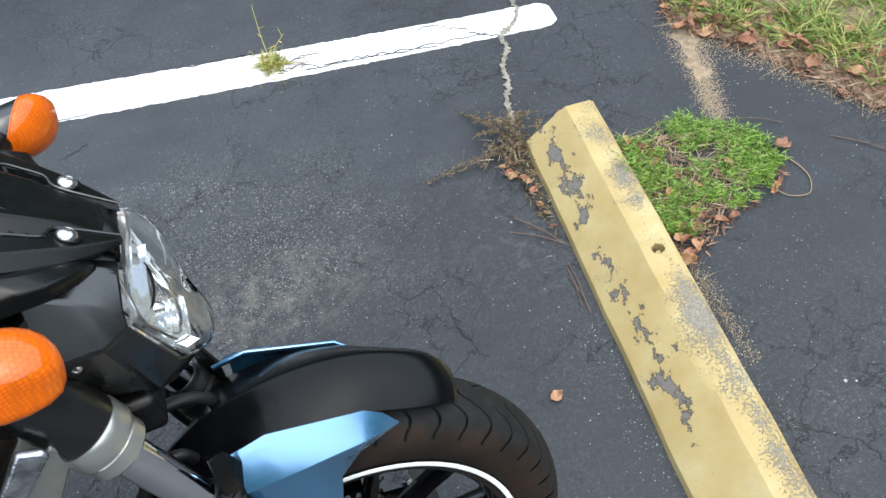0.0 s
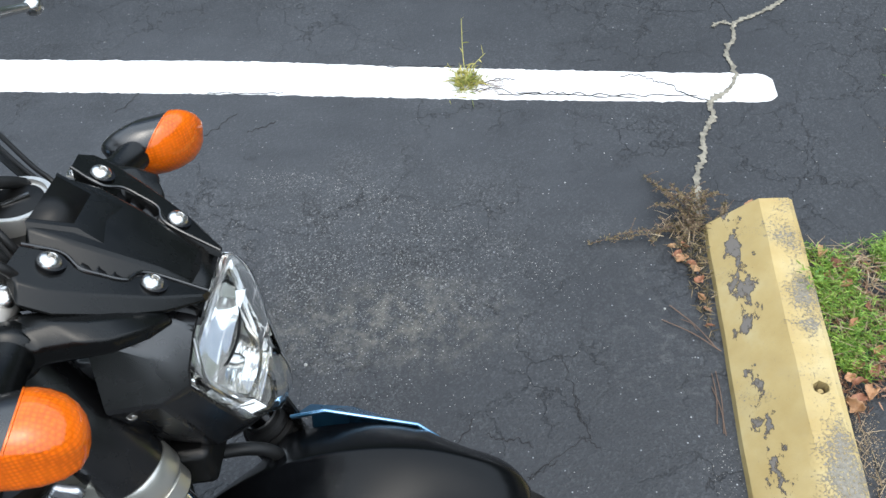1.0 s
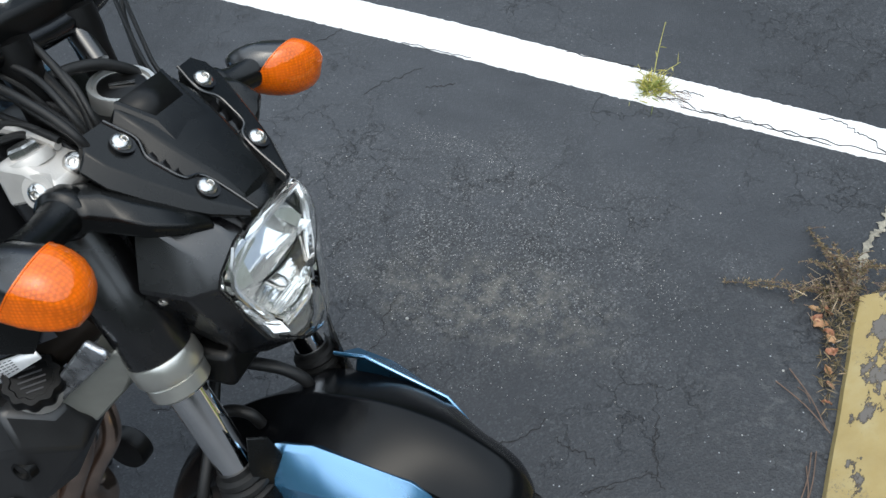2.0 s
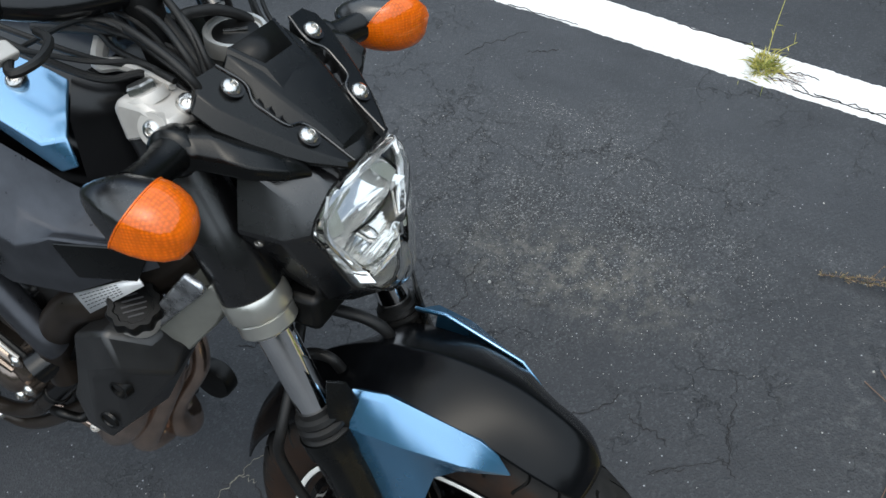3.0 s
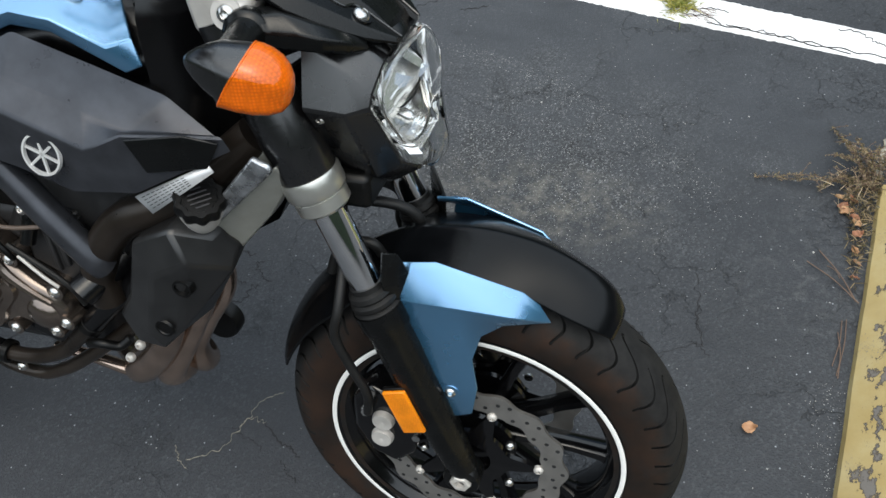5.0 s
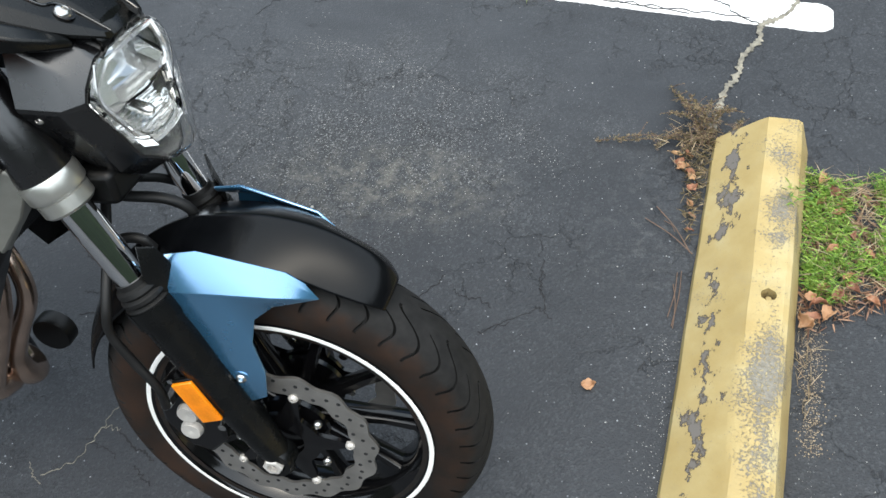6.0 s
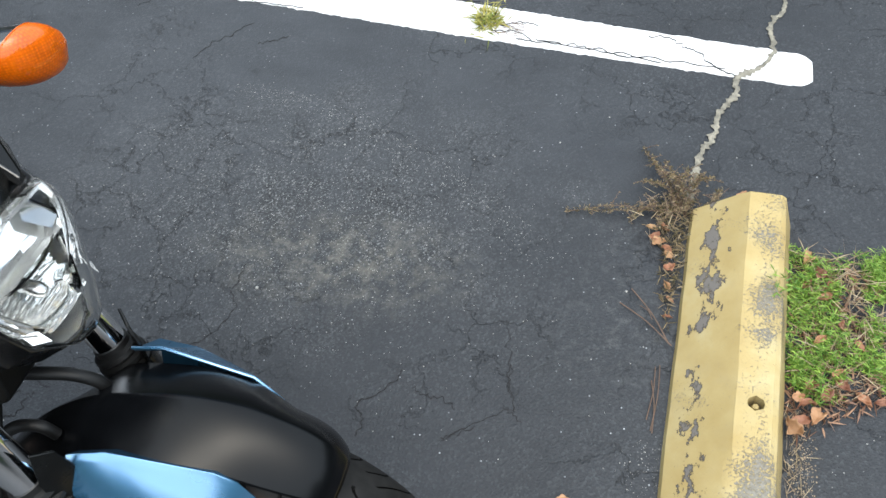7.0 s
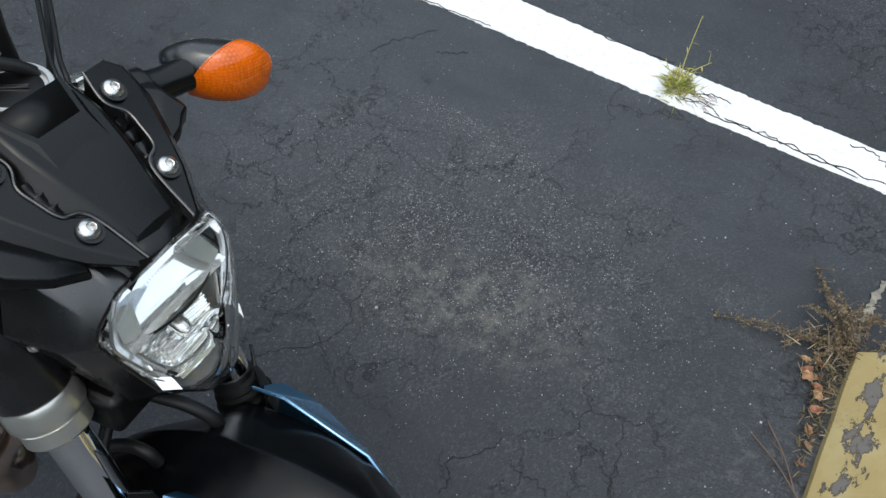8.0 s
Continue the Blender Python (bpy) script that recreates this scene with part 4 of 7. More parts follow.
        for p in smooth_path(line[:4], 16):
            loft([[p + Vector((0.001, s * 0.0005, 0)), p + Vector((0.003, s * 0.0065, 0))], [p + Vector((0.0025, s * 0.0005, -0.0008)), p + Vector((0.0045, s * 0.0065, -0.0008))], [p + Vector((0.001, s * 0.0005, -0.0014)), p + Vector((0.003, s * 0.0065, -0.0014))]], bm=ribs)
    tagged(part("rim_rib", ribs, BORDER, shell), kind="stuff")
    bolt((-0.152, -0.101, 0.556), (0, -1, 0.2), 0.0055, shell, "shell_screw", DISC)
    bolt((-0.152, 0.101, 0.556), (0, 1, 0.2), 0.0055, shell, "shell_screw", DISC)
    part("lower_bracket", box(-0.20, -0.115, -0.075, 0.075, 0.425, 0.47), TRIM, shell, bevel=0.008)
    return shell


def plate_z(x):
    return 0.699 - 0.75 * (x + 0.177)


def meter_cowl():
    """The two bolted side plates and the ridged panel between them, over the headlamp."""
    rows = []
    for x, crest, base, up in ((-0.203, 0.038, 0.052, -0.014), (-0.199, 0.041, 0.056, 0.002), (-0.17, 0.042, 0.058, 0.007), (-0.140, 0.036, 0.056, 0.006), (-0.114, 0.028, 0.046, 0.002), (-0.095, 0.023, 0.038, -0.003), (-0.085, 0.019, 0.036, -0.016)):
        z = plate_z(x)
        rows.append([(x, -base - 0.012, z - 0.03), (x, -base, z - 0.017), (x, -crest, z + up), (x, 0, z + up + 0.0015), (x, crest, z + up), (x, base, z - 0.017), (x, base + 0.012, z - 0.03)])
    cowl = part("meter_cowl", loft(rows), MATTE, bike, "matte black faceted cowl bolted above the headlamp", smooth=15, bevel=0.0025)
    # sunk panel near the lock inside a raised rim, and the front hollow
    outer = [(-0.199, -0.0405), (-0.146, -0.0290), (-0.146, 0.0290), (-0.199, 0.0405)]
    inner = [(-0.199, -0.0335), (-0.171, -0.0225), (-0.171, 0.0225), (-0.199, 0.0335)]

    def skin(x):
        return plate_z(x) + (0.0036 + 0.005 * (x + 0.199) / 0.029 if x < -0.17 else 0.0086)
    part("cowl_rim", loft([[(x, y, skin(x) - 0.003) for x, y in outer], [(x, y, skin(x) + 0.0026) for x, y in [(-0.199, -0.0385), (-0.167, -0.0265), (-0.167, 0.0265), (-0.199, 0.0385)]], [(x, y, skin(x) + 0.0026) for x, y in inner], [(x, y, skin(x) - 0.001) for x, y in inner]]), MATTE, cowl, "raised rim round the sunk panel", smooth=15)
    part("cowl_inset", faces([(x, y, skin(x) + 0.0008) for x, y in inner], [(0, 1, 2, 3)]), TRIM, cowl, solid=0.002)
    part("cowl_nose", loft([[(-0.095, y, 0.633) for y in (-0.046, 0, 0.046)], [(-0.083, y, 0.618) for y in (-0.044, 0, 0.044)], [(-0.090, y, 0.602) for y in (-0.044, 0, 0.044)]]), MATTE, cowl, solid=0.004)
    lip = [(-0.197, -0.060), (-0.174, -0.0525), (-0.160, -0.062), (-0.147, -0.0605), (-0.131, -0.055), (-0.121, -0.037), (-0.079, -0.030)]
    ridge = [(-0.199, -0.088), (-0.190, -0.098), (-0.174, -0.096), (-0.150, -0.085), (-0.130, -0.074), (-0.110, -0.062), (-0.082, -0.038)]
    low = [(-0.202, -0.092), (-0.192, -0.109), (-0.171, -0.106), (-0.146, -0.092), (-0.125, -0.0795), (-0.105, -0.066), (-0.080, -0.040)]
    for s in BOTH:
        def row(pts, drop, dy=0.0):
            return [(x, -s * (y + dy), plate_z(x) - drop * k - 0.12 * max(0, abs(y) - 0.07)) for (x, y), k in zip(pts, (1, 1, 1, 0.95, 0.85, 0.65, 0.3))]
        rows = [row(lip, 0.020, 0.004), row(lip, 0.0), row(ridge, 0.0), row(low, 0.014), row(low, 0.021, 0.004), row([(x, y * 0.8) for x, y in low], 0.026)]
        plate = part("side_plate", loft(rows), MATTE, cowl, "black plastic plate held by two bright screws", smooth=15, bevel=0.0026)
        nose = [rows[k][-1] for k in range(5)]
        part("plate_nose", faces(nose, [(0, 1, 2, 3, 4)]), MATTE, plate)
        tail = [rows[k][0] for k in range(5)]
        part("plate_tail", faces(tail, [(0, 1, 2, 3, 4)]), MATTE, plate)
        for x, y in ((-0.177, 0.068), (-0.115, 0.048)):
            part("screw_seat", rod((x, s * y, plate_z(x) - 0.002), (x + 0.002, s * y, plate_z(x) + 0.0012), [(0, 0), (0.0115, 0), (0.0112, 1), (0, 1)], 24), SATIN, plate)
            bolt((x + 0.001, s * y, plate_z(x) + 0.002), (0.599, -s * 0.06, 0.80), 0.0098, plate, "plate_screw")
        bolt((-0.2095, s * 0.093, 0.690), (0.2, s * 0.65, 0.7), 0.0105, plate, "plate_screw")
        part("plate_edge", tube([(x, -s * (y * 1.0 - 0.0), plate_z(x) + 0.0006) for x, y in lip], 0.0017, 8), SHELL, plate)
        # saw-toothed vent in the notch of the plate
        bm = bmesh.new()
        for k in range(4):
            x = -0.163 + 0.0105 * k
            z = plate_z(x)
            loft([[(x, s * 0.060, z - 0.004), (x, s * 0.044, z - 0.006)], [(x + 0.006, s * 0.060, z - 0.016), (x + 0.006, s * 0.042, z - 0.013)], [(x + 0.0105, s * 0.060, z - 0.014), (x + 0.0105, s * 0.042, z - 0.012)]], bm=bm)
        part("vent_teeth", bm, SATIN, plate, solid=0.002)
        # arm that carries the turn signal
        arm = []
        wedge = ((-0.112, 0.062, 0.628, 0.012, 0.008), (-0.138, 0.082, 0.641, 0.030, 0.014), (-0.165, 0.100, 0.652, 0.038, 0.019)) if s < 0 else ((-0.150, 0.074, 0.640, 0.010, 0.008), (-0.166, 0.090, 0.650, 0.026, 0.016), (-0.176, 0.100, 0.655, 0.030, 0.019))
        for x, y, z, w, h in (*wedge, (-0.184, 0.108, 0.658, 0.036, 0.022), (-0.200, 0.118, 0.660, 0.026, 0.020), (-0.204, 0.124, 0.661, 0.023, 0.023)):
            arm.append([(x + a * w, s * y + s * a * w * 0.5, z + b * h) for a, b in ((-1, -0.5), (-0.8, 0.6), (-0.2, 1), (0.5, 0.9), (1, 0.2), (0.9, -0.6), (0, -1))])
        part("signal_arm", loft(arm, closed=True, caps=True), MATTE, cowl, "black plastic signal arm", smooth=32, bevel=0.003)
    return cowl


def turn_signal(s):
    """A teardrop signal; with the bars turned the two are not quite mirror images."""
    if s < 0:
        c0, c1, root = Vector((-0.214, -0.2235, 0.675)), Vector((-0.120, -0.207, 0.647)), (-0.188, -0.196, 0.664)
    else:
        c0, c1, root = Vector((-0.222, 0.188, 0.669)), Vector((-0.130, 0.2175, 0.649)), (-0.184, 0.186, 0.661)
    outw = Vector((0.25, s * 1.0, -0.1)).normalized()
    upw = Vector((0.25, 0, 1.0)).normalized()

    fat = 1.0 if s < 0 else 1.13

    def section(f, w, h, slant=0.0):
        if s > 0:
            f += 0.085 * max(0.0, min(1.0, (f - 0.15) / 0.33)) * min(1.0, (1 - f) / 0.52)
        c = c0.lerp(c1, f)
        return [c + outw * w * fat * min(math.cos(a), 0.86) + upw * h * fat * math.sin(a) + (c1 - c0) * slant * (0.75 * math.sin(a) - 0.35 * math.cos(a)) for a in [2 * math.pi * i / 40 for i in range(40)]]

    body = part("turn_signal", loft([section(0.0, 0.003, 0.003), section(0.03, 0.008, 0.007), section(0.1, 0.0145, 0.013), section(0.2, 0.0215, 0.0195), section(0.32, 0.0280, 0.0250), section(0.475, 0.0335, 0.0300, 0.15), section(0.485, 0.0330, 0.0294, 0.15)], closed=True, caps=True), SHELL, bike, "black turn signal with amber lens on a short stalk")
    keys = [(0.48, 0.0328, 0.0290, 0.15), (0.492, 0.0348, 0.0312, 0.15), (0.60, 0.0348, 0.0316, 0.09), (0.72, 0.0332, 0.0302, 0.05), (0.84, 0.0292, 0.0266, 0.02), (0.93, 0.0225, 0.0208, 0.0), (0.98, 0.0140, 0.0130, 0.0), (1.0, 0.005, 0.005, 0.0)]
    part("signal_lens", loft([section(*k) for k in keys], closed=True, caps=True), AMBER, body, "amber plastic lens with honeycomb pattern", smooth=28)
    part("lens_seam", loft([section(0.468, 0.0338, 0.0303, 0.15), section(0.474, 0.0352, 0.0316, 0.15), section(0.487, 0.0352, 0.0316, 0.15), section(0.492, 0.0340, 0.0305, 0.15)], closed=True), AMBER, body)
    part("signal_stalk", rod((-0.205, s * 0.116, 0.660), root, [(0.0225, 0), (0.024, 0.04), (0.024, 0.20), (0.0235, 0.22), (0.0185, 0.26), (0.0165, 0.45), (0.0165, 0.75), (0.019, 1.0)], 28), MATTE, body, "black rubber stalk")
    return body


def triple_clamp():
    top = part("triple_clamp", slab([(-0.270, 0.688), (-0.264, 0.652), (-0.226, 0.655), (-0.206, 0.668), (-0.205, 0.684), (-0.235, 0.697), (-0.262, 0.698)], -0.124, -0.070), CAST, bike, "silver cast triple clamp and fork caps", bevel=0.006)
    part("clamp_end", slab([(-0.270, 0.660), (-0.264, 0.632), (-0.226, 0.636), (-0.206, 0.660), (-0.225, 0.664), (-0.262, 0.666)], 0.070, 0.124), CAST, top, bevel=0.004)
    part("clamp_bridge", box(-0.275, -0.20, -0.072, 0.072, 0.655, 0.69), TRIM, top, bevel=0.006)
    for s in BOTH:
        h = 0.0 if s < 0 else -0.030
        cap = part("fork_cap", rod((-0.246, s * 0.101, 0.688 + h), (-0.2495, s * 0.101, 0.697 + h), [(0, 0), (0.0215, 0), (0.0215, 0.6), (0.020, 1.0), (0, 1.0)], 28), CAST, top, "cast fork cap with a steel hexagon")
        part("cap_hexagon", rod((-0.2490, s * 0.101, 0.696 + h), (-0.2525, s * 0.101, 0.706 + h), [(0, 0), (0.0145, 0), (0.0145, 0.8), (0.0125, 1.0), (0, 1.0)], 6), STEEL, cap, smooth=20)
        bolt((-0.2236, s * 0.1265, 0.677 + h), (0.15, s * 1.0, 0.25), 0.0100, top, "clamp_screw")
        part("clamp_lug", rod((-0.2245, s * 0.112, 0.673 + h), (-0.2236, s * 0.1265, 0.677 + h), [(0, 0), (0.017, 0), (0.0162, 1), (0, 1)], 24), CAST, top)
    part("lower_clamp", box(-0.215, -0.150, -0.09, 0.09, 0.475, 0.50), TRIM, top, bevel=0.006)
    # key lock in its bright ring
    ax = Vector((0.12, -0.12, 1.0)).normalized()
    at = Vector((-0.237, 0.023, 0.690))
    lock = part("key_lock", rod(at + ax * 0.002, at + ax * 0.022, [(0.028, 0), (0.0325, 0.02), (0.0325, 0.92), (0.0315, 1.0), (0.0275, 1.0), (0.0265, 0.80), (0, 0.80)], 40), SILVERRING, bike, "ignition lock in a brushed silver ring")
    part("lock_face", rod(at + ax * 0.016, at + ax * 0.020, [(0.024, 0), (0.0235, 0.8), (0.021, 1), (0, 1)], 32), TRIM, lock)
    part("key_slot", box(-0.012, 0.012, -0.002, 0.002, 0.0, 0.0015, Matrix.Translation(at + ax * 0.0205) @ Matrix.Rotation(0.6, 4, "Z")), STEEL, lock)
    part("lock_shroud", rod(at - ax * 0.03, at + ax * 0.009, [(0.024, 0), (0.027, 0.2), (0.0295, 0.9), (0.0295, 1.0)], 32), TRIM, lock)


def handlebar():
    bar = part("handlebar", tube([(-0.47, -0.44, 0.80), (-0.41, -0.33, 0.805), (-0.345, -0.2, 0.80), (-0.30, -0.12, 0.775), (-0.285, 0, 0.762), (-0.30, 0.12, 0.775), (-0.345, 0.2, 0.80), (-0.41, 0.33, 0.805), (-0.47, 0.44, 0.80)], 0.0115, 14), SATIN, bike, "black tubular handlebar with levers, cables and meter")
    for s in BOTH:
        part("grip", tube([(-0.40, s * 0.31, 0.806), (-0.43, s * 0.37, 0.804), (-0.468, s * 0.437, 0.80)], 0.0165, 14), RUBBERHOSE, bar, "black rubber grip")
        part("bar_riser", rod((-0.268, s * 0.045, 0.69), (-0.285, s * 0.045, 0.765), [(0.016, 0), (0.017, 0.6), (0.019, 0.8), (0.019, 1.1), (0, 1.15)], 20), TRIM, bar)
    # brake master cylinder, perch and lever on the near side
    m = Matrix.Translation((-0.305, -0.205, 0.795)) @ Matrix.Rotation(radians(-58), 4, "Z")
    mc = part("brake_master_cylinder", box(-0.045, 0.04, -0.017, 0.017, -0.014, 0.016, m), TRIM, bar, "black brake master cylinder with cast lever perch", bevel=0.005)
    part("perch", faces([(-0.275, -0.238, 0.795), (-0.262, -0.205, 0.788), (-0.250, -0.205, 0.78), (-0.256, -0.235, 0.778), (-0.292, -0.262, 0.788), (-0.30, -0.245, 0.795)], [(0, 1, 2, 3), (0, 3, 4, 5)]), CAST, mc, solid=0.012, bevel=0.002)
    part("brake_lever", tube([(-0.268, -0.222, 0.786), (-0.262, -0.268, 0.790), (-0.262, -0.31, 0.797), (-0.275, -0.345, 0.798), (-0.31, -0.40, 0.795), (-0.345, -0.45, 0.792)], lambda u: 0.0105 - 0.004 * u, 12), STEEL, mc, "polished brake lever")
    bolt((-0.262, -0.232, 0.797), (0, 0, 1), 0.011, mc, "lever_pivot")
    part("switch_housing", box(-0.028, 0.028, -0.022, 0.022, -0.02, 0.024, Matrix.Translation((-0.372, -0.262, 0.808)) @ Matrix.Rotation(radians(-62), 4, "Z")), TRIM, bar, bevel=0.006)
    part("wire_loop", tube([(-0.27, -0.20, 0.775), (-0.243, -0.225, 0.772), (-0.235, -0.205, 0.775), (-0.255, -0.175, 0.775), (-0.285, -0.16, 0.772)], 0.004, 8), RUBBERHOSE, bar)
    # meter seen from its edge and back
    mt = part("meter", box(-0.05, 0.05, -0.075, 0.075, -0.016, 0.016, Matrix.Translation((-0.330, 0.0, 0.790)) @ Matrix.Rotation(radians(12), 4, "Y")), TRIM, bar, "black meter housing", bevel=0.006)
    for x, y in ((-0.300, 0.052), (-0.300, -0.02), (-0.30, -0.055)):
        bolt((x, y, 0.800), (0.2, 0, 1), 0.0075, mt, "meter_screw")
    # hoses and cables
    runs = [
        ([(-0.345, -0.17, 0.79), (-0.32, -0.11, 0.765), (-0.285, -0.085, 0.752), (-0.235, -0.09, 0.738), (-0.196, -0.092, 0.712), (-0.20, -0.07, 0.66)], 0.0075),
        ([(-0.345, -0.15, 0.785), (-0.31, -0.07, 0.765), (-0.26, -0.06, 0.752), (-0.21, -0.078, 0.726), (-0.20, -0.06, 0.66)], 0.0062),
        ([(-0.34, -0.12, 0.785), (-0.29, -0.035, 0.765), (-0.235, -0.045, 0.745), (-0.205, -0.06, 0.715), (-0.205, -0.045, 0.66)], 0.0055),
        ([(-0.34, -0.02, 0.775), (-0.28, -0.03, 0.768), (-0.225, -0.052, 0.735), (-0.207, -0.062, 0.70)], 0.007),
        ([(-0.31, -0.06, 0.725), (-0.27, -0.0229, 0.7328), (-0.262, -0.0051, 0.7333), (-0.252, 0.0174, 0.7293), (-0.24, 0.0398, 0.7166), (-0.23, 0.0538, 0.7011), (-0.222, 0.0586, 0.690), (-0.215, 0.06, 0.67)], 0.0105),
        ([(-0.33, 0.1546, 0.7518), (-0.28, 0.106, 0.7237), (-0.245, 0.073, 0.7095), (-0.225, 0.0584, 0.6996), (-0.215, 0.056, 0.67)], 0.0027),
        ([(-0.325, 0.163, 0.7518), (-0.274, 0.113, 0.7237), (-0.239, 0.078, 0.7095), (-0.219, 0.0625, 0.6996), (-0.212, 0.06, 0.67)], 0.0027),
        ([(-0.33, -0.0145, 0.7644), (-0.28, -0.032, 0.7438), (-0.245, -0.0461, 0.7266), (-0.21, -0.0579, 0.700), (-0.205, -0.06, 0.67)], 0.0110),
        ([(-0.345, -0.03, 0.76), (-0.31, -0.0502, 0.7377), (-0.27, -0.0604, 0.725), (-0.235, -0.0654, 0.7124), (-0.215, -0.0718, 0.700), (-0.21, -0.07, 0.67)], 0.0095),
        ([(-0.40, -0.07, 0.745), (-0.345, -0.055, 0.725), (-0.305, -0.07, 0.716), (-0.26, -0.08, 0.712), (-0.225, -0.085, 0.705)], 0.006),
    ]
    for pts, r in runs:
        part("cable", tube(pts, r * (0.55 if r > 0.004 else 0.9), 10), RUBBERHOSE, bar, "black cable")
    for k in range(9):
        a = Vector((-0.40 + rng.uniform(-0.03, 0.03), -0.15 + 0.014 * k, 0.735 + rng.uniform(-0.02, 0.03)))
        c = Vector((-0.31 + rng.uniform(-0.02, 0.02), -0.12 + 0.011 * k, 0.73 + rng.uniform(-0.03, 0.03)))
        e = Vector((-0.255 + rng.uniform(-0.02, 0.02), -0.085 + 0.006 * k, 0.715 + rng.uniform(-0.015, 0.012)))
        part("cable", tube([a, c, e, (-0.212, -0.072 + 0.004 * k, 0.68)], rng.uniform(0.0022, 0.0042), 8), RUBBERHOSE, bar, "black cable")
    part("wiring_cover", loft([[(-0.37, y, 0.655) for y in (-0.07, -0.035, 0, 0.035, 0.07)], [(-0.31, y, 0.665) for y in (-0.07, -0.035, 0, 0.035, 0.07)], [(-0.245, y, 0.66) for y in (-0.07, -0.035, 0, 0.035, 0.07)]]), TRIM, bar, "black cover under the wiring", solid=0.004)
    part("bar_end_pipe", rod((-0.300, 0.042, 0.7736), (-0.258, 0.025, 0.728), [(0, 0), (0.0085, 0), (0.0085, 0.45), (0.0105, 0.47), (0.0105, 1), (0, 1)], 16), SHELL, bar, "dark tube with a bright end")
    part("cable_clip", rod((-0.304, 0.0437, 0.778), (-0.299, 0.0416, 0.7725), [(0, 0), (0.0082, 0), (0.0092, 1), (0, 1)], 14), STEEL, bar)
    part("wire_bracket", tube([(-0.345, -0.045, 0.71), (-0.325, -0.075, 0.70), (-0.30, -0.072, 0.702), (-0.262, -0.078, 0.702), (-0.228, -0.086, 0.70)], lambda u: 0.009 - 0.005 * u, 8), CAST, bar, "cast cable guide")
    # mirror stem and clutch lever, far side
    lv = part("clutch_lever", tube([(-0.345, 0.200, 0.768), (-0.362, 0.255, 0.778), (-0.366, 0.320, 0.778), (-0.358, 0.375, 0.768), (-0.345, 0.418, 0.758)], lambda u: 0.0085 - 0.003 * u, 12), STEEL, bar, "polished clutch lever")
    part("lever_ball", rod((-0.350, 0.404, 0.761), (-0.342, 0.428, 0.755), [(0, 0), (0.006, 0.06), (0.0105, 0.25), (0.012, 0.5), (0.0105, 0.75), (0.006, 0.94), (0, 1)], 20), STEEL, lv, "bright ball end")
    part("lever_pivot", rod((-0.345, 0.200, 0.756), (-0.343, 0.198, 0.774), [(0, 0), (0.017, 0), (0.018, 0.3), (0.018, 0.85), (0.0165, 1), (0.005, 1), (0.004, 0.8), (0, 0.8)], 28), CAST, lv, "cast lever pivot")
    part("cable", tube([(-0.34, 0.205, 0.765), (-0.333, 0.17, 0.726), (-0.29, 0.12, 0.705), (-0.235, 0.06, 0.70)], 0.0035, 8), RUBBERHOSE, bar, "black cable")


